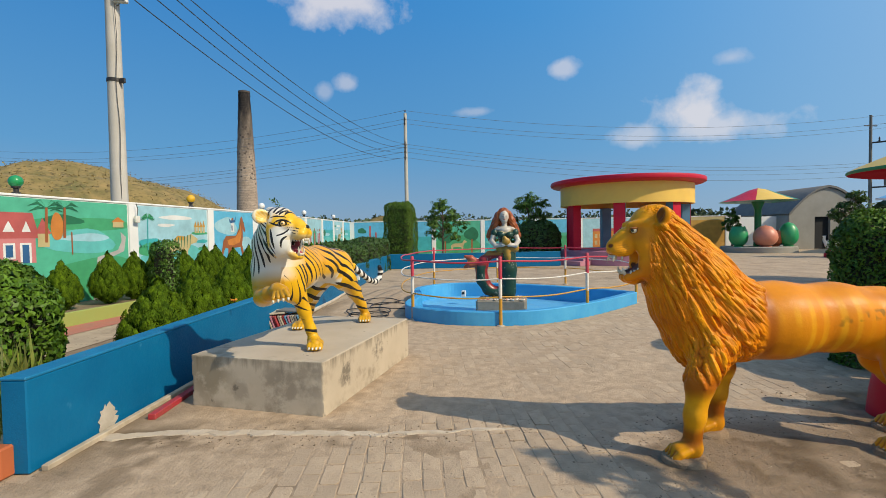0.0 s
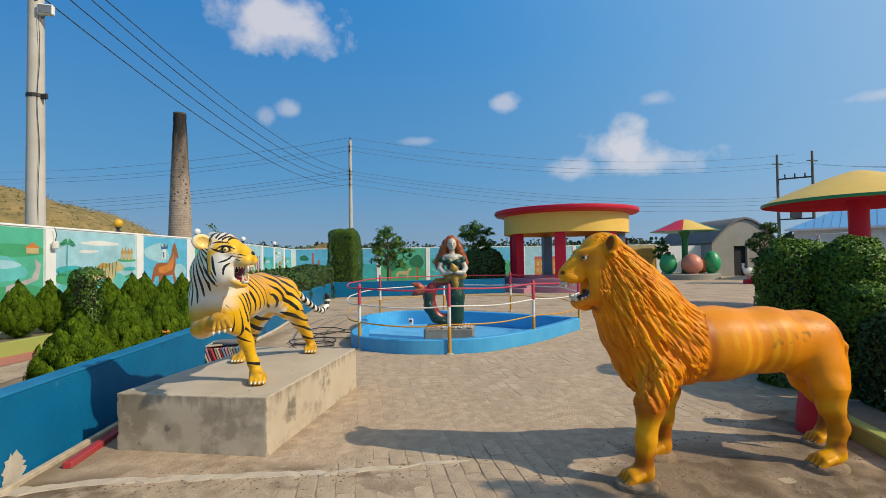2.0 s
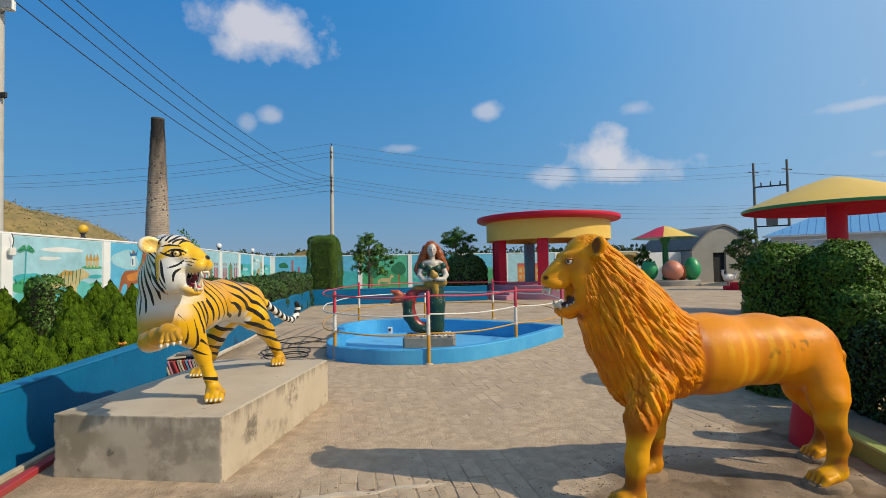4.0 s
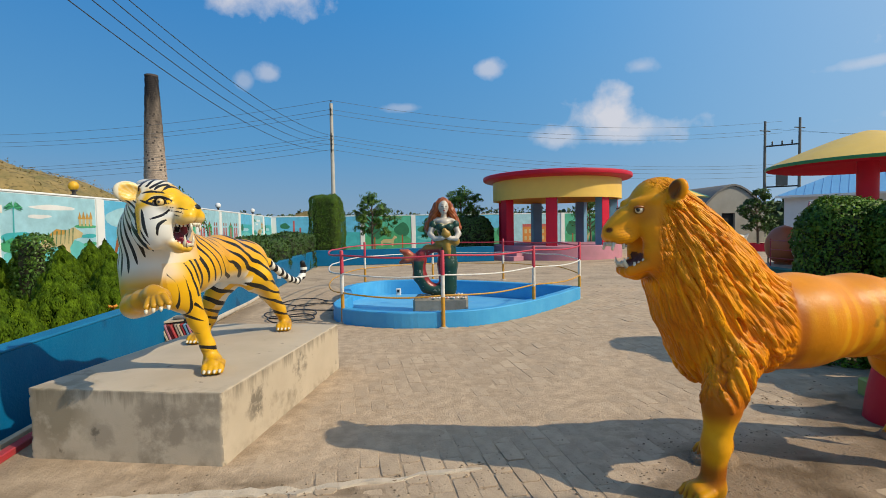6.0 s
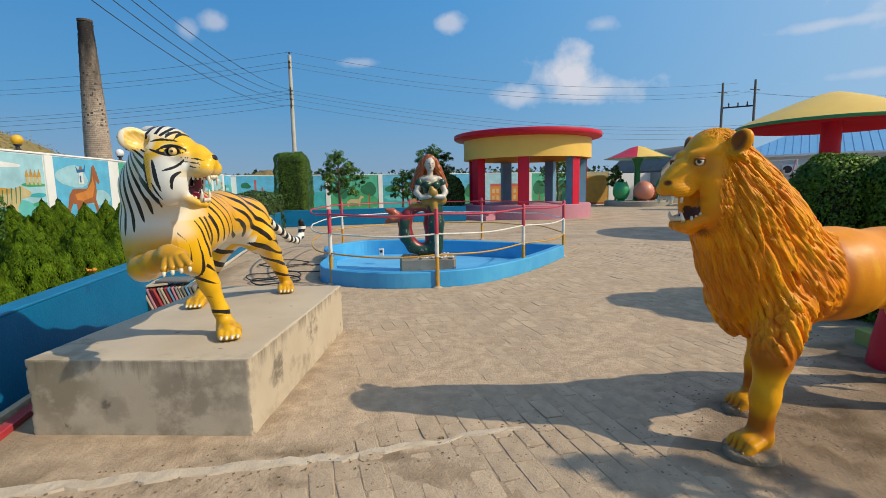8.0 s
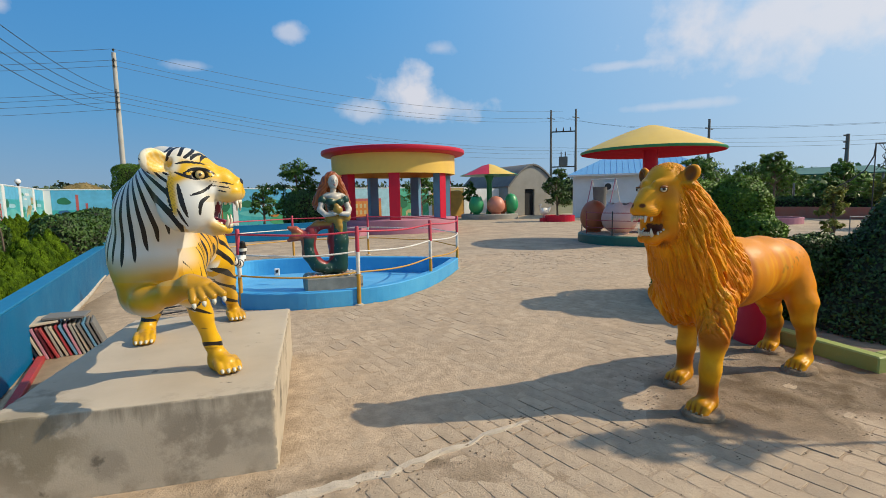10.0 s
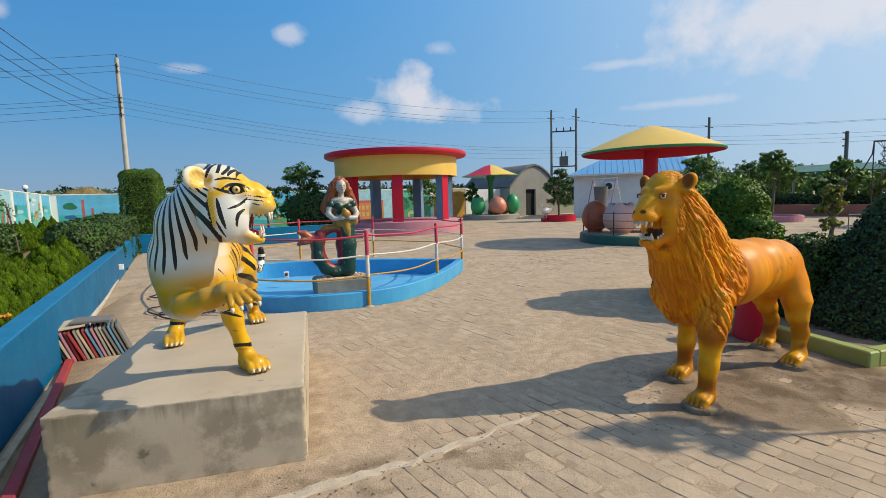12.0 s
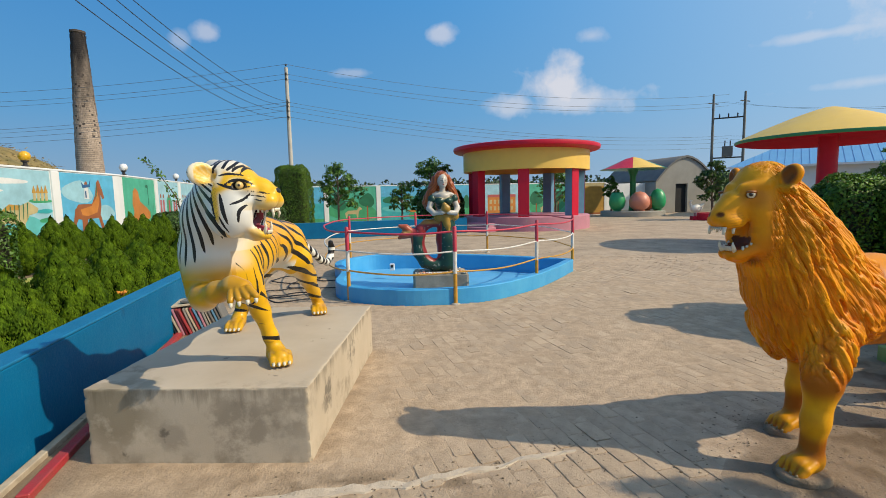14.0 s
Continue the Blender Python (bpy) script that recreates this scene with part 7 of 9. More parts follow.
    for da, du in [(q, w_) for q in (0.190, 0.204, 0.218, 0.232) for w_ in (0.018, 0.004, -0.010, -0.024)]:
        mark(da + 0.25 * du, du, da + 0.25 * du + 0.003, du, 0.0052)
    top = np.full(len(v), -1.0)
    for k, aa in enumerate((0.105, 0.072, 0.036, 0.0, -0.035, -0.07)):
        dd = np.abs(a_ - aa - 0.35 * (u_ - 0.15) - 0.008 * np.sin(40 * s_ + 2 * k))
        wide_ = 0.009 * smoothstep(0.112 + 0.008 * (k % 2), 0.150, u_)
        top = np.maximum(top, np.where((u_ > 0.112 + 0.008 * (k % 2)) & (side > 0.014 * (k % 2)) & (side < 0.104), 1 - dd / np.maximum(wide_, 1e-4), -1))
    lips = np.where((u_ < -0.085) | (a_ < 0.175), 1 - np.abs(mq - 1.15) / 0.09, -1)
    st = np.where(is_head, np.maximum(np.maximum(face, top), lips), st)
    nose = np.linalg.norm((rel - (h(0.268, 0, 0.040) - hc)) / (0.8, 1.3, 0.75), axis=1)
    st = np.maximum(st, 1 - nose / 0.022)
    for s in (1, -1):
        eye = np.linalg.norm((rel - (h(0.100, s * 0.108, 0.063) - hc)) / (1.45, 1, 0.8), axis=1)
        st = np.maximum(st, 1 - eye / 0.027)
    st = np.where(mouth, -1.0, st)
    extra = Build()
    for s in (1, -1):
        extra.ball(h(0.097, s * 0.0985, 0.063), 0.0215, 16, 12, 2)
        extra.ball(h(0.1035, s * 0.1150, 0.064), 0.0075, 10, 8, 1)
        extra.tube([h(0.238, s * 0.036, -0.055), h(0.246, s * 0.036, -0.088), h(0.242, s * 0.034, -0.112)], [0.0100, 0.0075, 0.002], 8, 0)
        extra.tube([h(0.184, s * 0.030, -0.196), h(0.198, s * 0.034, -0.160), h(0.196, s * 0.034, -0.128)], [0.0115, 0.008, 0.002], 8, 0)
        for k in range(4):
            extra.tube([h(0.166 - 0.018 * k, s * (0.042 + 0.004 * k), -0.192 + 0.008 * k), h(0.166 - 0.018 * k, s * (0.041 + 0.004 * k), -0.166 + 0.008 * k)], [0.009, 0.005], 6, 0)
            extra.tube([h(0.215 - 0.022 * k, s * (0.050 + 0.004 * k), -0.062), h(0.215 - 0.022 * k, s * (0.049 + 0.004 * k), -0.080)], [0.008, 0.005], 6, 0)
    for k in range(-2, 3):
        extra.tube([h(0.250, k * 0.012, -0.056), h(0.252, k * 0.012, -0.074)], [0.0065, 0.004], 6, 0)
        extra.tube([h(0.200, k * 0.011, -0.196), h(0.206, k * 0.011, -0.176)], [0.0065, 0.004], 6, 0)
    extra.ball(None, 1, 16, 10, 3, m=Matrix.Translation(h(0.150, 0, -0.172)) @ pose(0, 0, 0, 0, 10, -9) @ Matrix.Diagonal((0.055, 0.036, 0.022, 1)))
    for t, d in toes:
        d = d / np.linalg.norm(d)
        extra.tube([t - d * 0.006, t + d * 0.010, t + d * 0.020], [0.0110, 0.0095, 0.003], 8, 0)
    return v, f, tint, extra, st


tv, tf, tt, te, ts = tiger()
M_EYE = mat("amber enamel", (0.72, 0.52, 0.20), 0.25, (0.64, 0.42, 0.14), 20, coat=0.5)
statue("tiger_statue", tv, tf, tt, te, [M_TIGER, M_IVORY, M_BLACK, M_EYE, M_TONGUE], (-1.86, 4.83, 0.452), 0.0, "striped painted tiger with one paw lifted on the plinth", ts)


# ---- mermaid statue ----
def mermaid():
    lo, hi, h = (-0.84, -0.36, -0.02), (0.50, 0.34, 1.80), 0.0105
    skin, dress, hair, gold = (Clay(lo, hi, h) for _ in range(4))
    # tail: the upright column, and the end that curls round to the fin
    dress.chain([(0.10, 0, 0.12), (0.10, 0, 0.55), (0.10, 0, 0.90)], [0.15, 0.170, 0.150], 0.05)
    dress.chain([(0.10, 0, 0.15), (-0.10, 0, 0.105), (-0.27, 0, 0.17), (-0.385, 0, 0.36), (-0.40, 0, 0.56), (-0.35, 0, 0.72), (-0.24, 0, 0.815), (-0.08, 0, 0.84), (0.06, 0, 0.82)], [0.14, 0.105, 0.110, 0.118, 0.108, 0.092, 0.08, 0.07, 0.06], 0.04)
    dress.chain([(-0.36, 0, 0.64), (-0.46, 0, 0.67), (-0.55, 0, 0.67)], [0.10, 0.070, 0.055], 0.03)
    dress.chain([(-0.50, 0, 0.68), (-0.60, 0, 0.76), (-0.70, 0, 0.80)], [0.075, 0.065, 0.030], 0.02)
    dress.chain([(-0.50, 0, 0.66), (-0.62, 0, 0.65), (-0.71, 0, 0.60)], [0.070, 0.068, 0.030], 0.02)
    # bodice and puffed sleeves
    skin.chain([(0.10, 0, 0.90), (0.06, 0, 1.06)], [0.140, 0.100], 0.04)
    dress.chain([(0.05, 0, 1.13), (0.05, 0, 1.22)], [0.112, 0.128], 0.05)
    for s_ in (1, -1):
        dress.egg((0.05 + s_ * 0.072, -0.085, 1.200), (0.078, 0.072, 0.072), 0.02)
        dress.egg((0.05 + s_ * 0.195, -0.01, 1.235), (0.068, 0.07, 0.085), 0.03)
        skin.chain([(0.05 + s_ * 0.205, -0.02, 1.19), (0.05 + s_ * 0.245, -0.05, 1.08), (0.05 + s_ * 0.19, -0.15, 1.005), (0.05 + s_ * 0.06, -0.205, 1.01)], [0.052, 0.048, 0.042, 0.036], 0.02)
        skin.egg((0.05 + s_ * 0.05, -0.225, 1.015), (0.05, 0.03, 0.03), 0.015)
        skin.egg((0.05 + s_ * 0.10, -0.01, 1.315), (0.105, 0.065, 0.05), 0.03)
    skin.egg((0.05, -0.055, 1.285), (0.105, 0.075, 0.070), 0.03)
    skin.limb((0.05, 0, 1.31), (0.045, -0.015, 1.44), 0.052, 0.048, 0.02)
    # face, looking down a little
    skin.egg((0.038, -0.058, 1.540), (0.084, 0.088, 0.118), 0.02)
    skin.egg((0.040, -0.100, 1.458), (0.038, 0.038, 0.032), 0.03)
    skin.limb((0.038, -0.140, 1.560), (0.038, -0.160, 1.522), 0.009, 0.014, 0.012)
    skin.egg((0.038, -0.138, 1.484), (0.024, 0.014, 0.012), 0.008)
    # hair: smooth from the parting, then long waves out over the shoulders
    hair.egg((0.038, 0.020, 1.600), (0.120, 0.118, 0.118), 0.02)
    hair.chain([(0.04, 0.08, 1.55), (0.04, 0.12, 1.30), (0.04, 0.11, 1.08)], [0.12, 0.135, 0.09], 0.04)
    for s_ in (1, -1):
        hair.chain([(0.038 + s_ * 0.030, -0.040, 1.665), (0.038 + s_ * 0.092, -0.030, 1.61), (0.038 + s_ * 0.116, -0.010, 1.52)], [0.032, 0.030, 0.032], 0.03)
        for dx, dy, rr in ((0.004, 0.005, 0.032), (0.030, 0.015, 0.046), (0.055, 0.055, 0.046)):
            pts = [(0.038 + s_ * (0.085 + dx * 0.6), -0.030 + dy, 1.60), (0.04 + s_ * (0.112 + dx), -0.025 + dy, 1.48), (0.04 + s_ * (0.145 + dx), -0.02 + dy, 1.38),
                   (0.04 + s_ * (0.195 + dx), 0.01 + dy, 1.28), (0.04 + s_ * (0.235 + dx), 0.03 + dy, 1.18), (0.04 + s_ * (0.215 + dx), 0.05 + dy, 1.08)]
            hair.chain(pts, [rr * q for q in (0.9, 1.1, 1.15, 1.1, 0.9, 0.35)], 0.02)
    # golden bundle in the arms and the apron below it
    gold.egg((0.055, -0.215, 1.075), (0.080, 0.060, 0.075), 0.01)
    gold.egg((0.03, -0.225, 1.14), (0.042, 0.040, 0.042), 0.02)
    gold.chain([(0.06, -0.105, 0.95), (0.09, -0.130, 0.80), (0.115, -0.150, 0.66)], [0.085, 0.058, 0.018], 0.02)
    gold.chain([(-0.03, -0.06, 0.95), (0.22, -0.06, 0.95)], [0.095, 0.095], 0.03)
    c = Clay(lo, hi, h)
    c.d = np.minimum(np.minimum(skin.d, dress.d), np.minimum(hair.d, gold.d))
    v, f = c.net()
    near = np.argmin(np.stack([q.sample(v) for q in (skin, dress, hair, gold)], 1), axis=1)
    x, y, z = v.T
    waves = np.sin((np.abs(x - 0.04) * 1.0 - 0.5 * (1.7 - z)) * 130 + 3.0 * np.sin(z * 22) + 2 * vnoise(v, 9, 3))
    v = v + c.grad(v) * (0.0035 * waves * (near == 2))[:, None]
    tint = np.array(((0.93, 0.86, 0.74), (0.010, 0.085, 0.055), (0.62, 0.135, 0.012), (0.66, 0.38, 0.05)))[near]

    def lay(wt, colour):
        nonlocal tint
        wt = np.clip(np.asarray(wt, float), 0, 1)[:, None]
        tint = tint * (1 - wt) + np.array(colour) * wt

    lay((near == 2) * smoothstep(0.1, -0.9, waves) * 0.65, (0.26, 0.045, 0.006))
    lay((near == 2) * smoothstep(0.6, 1.0, waves) * 0.4, (0.80, 0.24, 0.03))
    collar = (near == 1) & (z > 1.18) & (y < -0.03) & (np.abs(x - 0.05) < 0.15)
    lay(collar * smoothstep(0.024, 0.014, skin.sample(v)), (0.78, 0.66, 0.36))
    inner = (near == 1) & (x < -0.01) & (np.hypot((x + 0.155) / 0.9, (z - 0.47) / 1.40) < 0.205)
    lay(inner * 0.9, (0.50, 0.03, 0.04))
    lay((near == 1) * smoothstep(0.60, 0.66, z) * (x < 0.0) * (z < 0.95) * 0.9, (0.50, 0.03, 0.04))
    lay((near == 1) * smoothstep(0.80, 0.84, z) * (x < -0.02) * (z < 0.97) * (x > -0.45) * 0.8, (0.66, 0.34, 0.03))
    lay((x < -0.49) * 0.9, (0.78, 0.16, 0.06))
    lay((x < -0.52) * smoothstep(0.04, 0.02, np.abs(z - 0.69)) * 0.9, (0.90, 0.46, 0.12))
    dots = smoothstep(0.60, 0.72, vnoise(v, 40, 5)) * (z < 0.9) * (x > -0.45) * (near == 1) * (~inner)
    lay(dots * 0.8, (0.45, 0.48, 0.40))
    lay(np.linalg.norm((v - (0.038, -0.152, 1.484)) / (1.7, 3, 0.7), axis=1) < 0.013, (0.50, 0.05, 0.05))
    for s_ in (1, -1):
        lay(np.linalg.norm((v - (0.038 + s_ * 0.032, -0.140, 1.548)) / (1.5, 4, 0.38), axis=1) < 0.013, (0.05, 0.03, 0.025))
        lay(np.linalg.norm((v - (0.038 + s_ * 0.032, -0.138, 1.578)) / (1.6, 4, 0.25), axis=1) < 0.013, (0.12, 0.05, 0.03))
        lay(smoothstep(0.03, 0.01, np.linalg.norm((v - (0.038 + s_ * 0.042, -0.125, 1.512)) / (1, 2, 1), axis=1)) * 0.35, (0.85, 0.42, 0.32))
    return v, f, tint


mv, mf, mt = mermaid()
ob = new("mermaid_statue", tinted("mermaid_statue", mv, mf, mt, [M_TIGER]))
ob.matrix_basis = pose(-0.24, 9.75, 0.180, 0, 0, 9) @ Matrix.Scale(1.047, 4)
tagged(ob, "painted statue of a mermaid with red hair and green tail", "statue")
ped = thing("pebbled_pedestal", (-0.26, 9.75, -0.01), "low concrete block studded with pale pebbles", "pedestal")
part("block", Build().box((0, 0, 0.045), (0.98, 0.62, 0.29), 0.04), M_PEDESTAL, ped, "grey cement block")
rng = np.random.default_rng(4)
b = Build()
for k in range(110):
    px, py = rng.uniform(-0.47, 0.47), rng.uniform(-0.29, 0.29)
    if k % 2:
        py = rng.uniform(-0.30, -0.2)
    b.ball((px, py, 0.190), (0.026, 0.022, 0.014), 6, 4, int(rng.integers(0, 3)))
tagged(part("pebbles", b, [M_WHITE, M_PEACH, M_CEMENT], ped, "small white and pink pebbles"), kind="stuff")


# ---- shrubs, hedges and trees ----
def spread_on(rng, n, radius, z0, z1):
    """Points and outward normals on a turned body: radius(t) for t from 0 at z0 to 1 at z1."""
    t = rng.uniform(0, 1, n)
    rmax = max(radius(k / 40) for k in range(41))
    keep = rng.uniform(0, 1, n) < np.array([radius(k) / rmax for k in t]) * 0.9 + 0.1
    t = t[keep]
    a = rng.uniform(0, 2 * math.pi, len(t))
    r = np.array([radius(k) for k in t])
    p = np.stack([r * np.cos(a), r * np.sin(a), z0 + (z1 - z0) * t], 1)
    return p, np.stack([np.cos(a), np.sin(a), np.full(len(t), 0.25)], 1)


def thuja_meshes(seed, h, r):
    """A shrub of upright flame-shaped sprays packed on a cone, open to the dark inside between them."""
    rng = np.random.default_rng(seed)

    def prof(t):
        return r * ((t / 0.22) ** 0.5 if t < 0.22 else max(0.0, 1 - ((t - 0.22) / 0.78) ** 2.05)) + 0.01
    cs, ns = [], []
    k, t = 0, 0.0
    plumes = []
    while t < 0.97:
        rad = prof(t)
        plumes.append((t, 2.399963 * k + rng.uniform(-0.25, 0.25), rad))
        k += 1
        t += 0.0060 * (r / max(rad, 0.15)) * rng.uniform(0.8, 1.2)
    for t, a, rad in plumes:
        ln = h * rng.uniform(0.16, 0.24) * (1 - 0.60 * t)
        wd = rng.uniform(0.055, 0.085) * (1 - 0.25 * t)
        out = np.array((math.cos(a), math.sin(a), 0.0))
        foot = out * (rad - 0.065 + rng.uniform(-0.030, 0.015)) + (0, 0, 0.02 + (h - 0.15) * t)
        lean = out * rng.uniform(0.0, 0.12) * (1 - t) + rng.normal(0, 0.04, 3) + (0, 0, 1.0)
        lean -= out * 0.45 * smoothstep(0.25, 0.95, t) * rad / r
        lean /= np.linalg.norm(lean)
        side = np.cross(lean, out)
        side /= np.linalg.norm(side)
        front = np.cross(side, lean)
        m = int(330 * wd / 0.05)
        q = rng.uniform(0, 1, m) ** 0.8
        b = rng.uniform(-2.0, 2.0, m)
        girth = wd * np.sin(np.pi * np.clip(0.16 + 0.84 * q, 0, 1)) ** 0.75 * rng.uniform(0.70, 1.06, m)
        radial = side * np.sin(b)[:, None] + front * np.cos(b)[:, None]
        cs.append(foot + lean * (q * ln)[:, None] + radial * girth[:, None])
        ns.append(radial + lean * (0.15 + 0.55 * q)[:, None] + out * 0.5)
    # the finer sprays that close the gaps further in
    pi_, ni_ = spread_on(rng, 15000, lambda q: max(prof(q) - 0.075, 0.01), 0.03, h - 0.06)
    cs.append(pi_ - ni_ * rng.uniform(0, 0.02, (len(pi_), 1)))
    ns.append(ni_)
    p, nrm = np.concatenate(cs), np.concatenate(ns)
    nrm /= np.linalg.norm(nrm, axis=1)[:, None]
    lv, lf = leaves(rng, p, nrm, 0.025, 0.0090, spread=0.25, up=4.0)
    # inner body coloured as the shade seen between the sprays
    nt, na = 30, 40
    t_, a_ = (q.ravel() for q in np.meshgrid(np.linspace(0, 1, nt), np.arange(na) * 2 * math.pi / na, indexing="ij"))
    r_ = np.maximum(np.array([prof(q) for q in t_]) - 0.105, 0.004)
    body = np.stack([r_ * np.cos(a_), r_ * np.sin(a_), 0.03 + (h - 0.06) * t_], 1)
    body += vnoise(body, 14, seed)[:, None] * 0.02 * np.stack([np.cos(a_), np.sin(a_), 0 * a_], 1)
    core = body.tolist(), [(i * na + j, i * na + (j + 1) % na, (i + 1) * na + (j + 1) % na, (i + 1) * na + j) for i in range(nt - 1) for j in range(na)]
    return leafy("foliage", lv, lf, nrm, M_LEAF_THUJA, rng, 0.22), mesh_of("core", core, M_THUJA_SHADE, 180)


def stem_mesh(h, r=0.03):
    return mesh_of("stem", Build().tube([(0, 0, -0.03), (0.01, 0, h * 0.5), (0, 0.01, h)], [r, r * 0.8, r * 0.5], 8), M_BARK)


thujas = []
for k, (h, r) in enumerate(((1.21, 0.425), (1.13, 0.41), (1.24, 0.415), (1.10, 0.40))):
    t = thing("thuja_shrub", (0, 0, 0), "cone-shaped bright green thuja shrub in the planted strip", "shrub", "thuja shrubs")
    fm, cm = thuja_meshes(20 + k, h, r)
    part("foliage", fm, None, t)
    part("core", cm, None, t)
    part("stem", stem_mesh(h * 0.6), None, t)
    thujas.append(t)
rng = np.random.default_rng(6)
spots = []
for i, y in enumerate((4.72, 5.62, 6.48, 7.38, 8.30, 9.30, 10.35, 11.35)):
    x = -2.77 - 0.168 * (y - 2.57) - 0.17 - 0.47
    spots.append((x + rng.normal(0, 0.03), y + rng.normal(0, 0.03), rng.uniform(0.96, 1.08), 0.0, 1.0))
for i in range(26):
    y = 7.55 + 0.70 * i
    x = -8.0 if y < 15 else -8.0 - 0.18 * (y - 15)
    spots.append((x + rng.normal(0, 0.04), y + rng.normal(0, 0.08), rng.uniform(0.88, 1.0), 0.17, rng.uniform(0.80, 0.90)))
used = [False] * 4
for k, (x, y, s, z, broad) in enumerate(spots):
    j = int(rng.integers(0, 4))
    m_ = pose(x, y, z, 0, 0, float(rng.uniform(0, 360)))
    if not used[j]:
        thujas[j].matrix_basis = m_ @ Matrix.Diagonal((s * broad, s * broad, s, 1))
        used[j] = True
    else:
        src = thujas[j]
        keep = src.scale.copy()
        src.scale = (1, 1, 1)
        ob = copy_thing(src, m_)
        ob.scale = (s * broad, s * broad, s)
        src.scale = keep


def box_shell(rng, n, s, rnd):
    """Points and normals on a rounded box with its foot at z = 0."""
    hx, hy, hz = s[0] / 2, s[1] / 2, s[2] / 2
    w = np.array([hy * hz, hy * hz, hx * hz, hx * hz, hx * hy])
    face = rng.choice(5, n, p=w / w.sum())
    u, v = rng.uniform(-1, 1, n), rng.uniform(-1, 1, n)
    p = np.zeros((n, 3))
    for k in range(5):
        q = face == k
        ax, sg = ((0, 1), (0, -1), (1, 1), (1, -1), (2, 1))[k]
        o1, o2 = [a for a in range(3) if a != ax]
        p[q, ax], p[q, o1], p[q, o2] = sg, u[q], v[q]
    p = p * (hx, hy, hz)
    inner = np.clip(p, -np.array((hx - rnd, hy - rnd, hz)), np.array((hx - rnd, hy - rnd, hz - rnd)))
    d = p - inner
    ln = np.linalg.norm(d, axis=1)[:, None] + 1e-9
    nrm = d / ln
    p = inner + nrm * np.minimum(ln, rnd)
    return p + (0, 0, hz), nrm


def clipped(name, at, s, rnd, n, label, leaf, m_=None, rz=0.0, seed=1, lift=0.0, group=""):
    """A clipped hedge or bush with a rounded box form."""
    rng = np.random.default_rng(seed)
    t = thing(name, at, label, "hedge" if "hedge" in name else "bush", group, rz)
    p, nrm = box_shell(rng, n, s, rnd)
    p += nrm * (vnoise(p, 3.4, seed) * 0.075 + vnoise(p, 9, seed + 2) * 0.035 - rng.uniform(0, 0.05, n))[:, None]
    if s[2] > 2.5:
        p[:, :2] *= (1 - 0.13 * smoothstep(0.35, 1.0, p[:, 2] / s[2]))[:, None]
    p[:, 2] = np.maximum(p[:, 2], 0.02) + lift
    lv, lf = leaves(rng, p, nrm, leaf, leaf * 0.55, spread=0.75, droop=0.3)
    part("foliage", leafy("foliage", lv, lf, nrm, m_ or M_LEAF_HEDGE, rng, 0.45), None, t)
    thin = 0.42 if s[2] > 2.5 else 0.16
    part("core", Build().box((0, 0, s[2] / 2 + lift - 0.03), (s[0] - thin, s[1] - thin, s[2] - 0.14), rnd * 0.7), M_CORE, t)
    if lift:
        part("stem", Build().tube([(0, 0, -0.03), (0.02, 0.01, lift + 0.1)], [0.05, 0.04], 8), M_BARK, t)
    return t


clipped("box_hedge", (-5.95, 22.5, 0), (1.55, 1.4, 2.98), 0.36, 26000, "tall clipped green hedge with a rounded top", 0.05, seed=31)
for k, (x, y, sx, sy, sz) in enumerate(((-5.3, 14.4, 1.0, 1.6, 1.25), (-5.8, 16.6, 1.2, 1.8, 1.35), (-6.1, 18.6, 1.3, 1.9, 1.35), (-8.2, 16.5, 1.1, 1.2, 1.2))):
    clipped("leafy_bush", (x, y, 0), (sx, sy, sz), 0.45, 5200, "dense dark green leafy bush behind the low wall", 0.07, M_LEAF_DARK, seed=40 + k, group="bushes by the low wall")
clipped("leafy_bush", (-5.10, 12.75, 0), (1.0, 1.6, 1.28), 0.45, 6000, "dense dark green leafy bush behind the low wall", 0.07, M_LEAF_DARK, seed=39, group="bushes by the low wall")
clipped("leafy_bush", (-4.62, 3.55, 0), (1.25, 1.25, 1.32), 0.5, 13000, "large glossy dark green bush in the planted strip", 0.065, seed=46)
clipped("leafy_bush", (-7.30, 9.0, 0), (0.62, 0.5, 1.42), 0.24, 2600, "leafy green bush before the painted wall", 0.055, M_LEAF_TREE, seed=47)
# hedges beside the lion
clipped("box_hedge", (4.72, 6.4, 0), (0.75, 0.8, 1.60), 0.3, 6000, "flat-topped clipped hedge behind the lion", 0.05, seed=57, group="hedges behind the lion")
clipped("box_hedge", (4.07, 6.12, 0), (0.78, 0.98, 1.64), 0.32, 24000, "flat-topped clipped hedge behind the lion", 0.036, rz=-30, seed=51, group="hedges behind the lion")
clipped("box_hedge", (4.26, 5.50, 0.0), (0.66, 0.66, 0.84), 0.325, 15000, "round-headed clipped hedge behind the lion", 0.036, seed=52, lift=0.80, group="hedges behind the lion")
clipped("box_hedge", (4.25, 5.6, 0.0), (0.50, 0.60, 0.95), 0.25, 5000, "narrow low clipped hedge behind the lion", 0.05, seed=53, group="hedges behind the lion")
clipped("box_hedge", (4.16, 5.12, 0.0), (0.46, 0.46, 0.50), 0.225, 8000, "small ball-headed clipped hedge behind the lion", 0.036, seed=56, lift=0.72, group="hedges behind the lion")
clipped("box_hedge", (4.50, 4.72, 0.08), (1.35, 0.80, 0.90), 0.36, 20000, "low clipped green hedge in the kerbed bed", 0.038, M_LEAF_CONE, seed=54, group="hedges behind the lion")


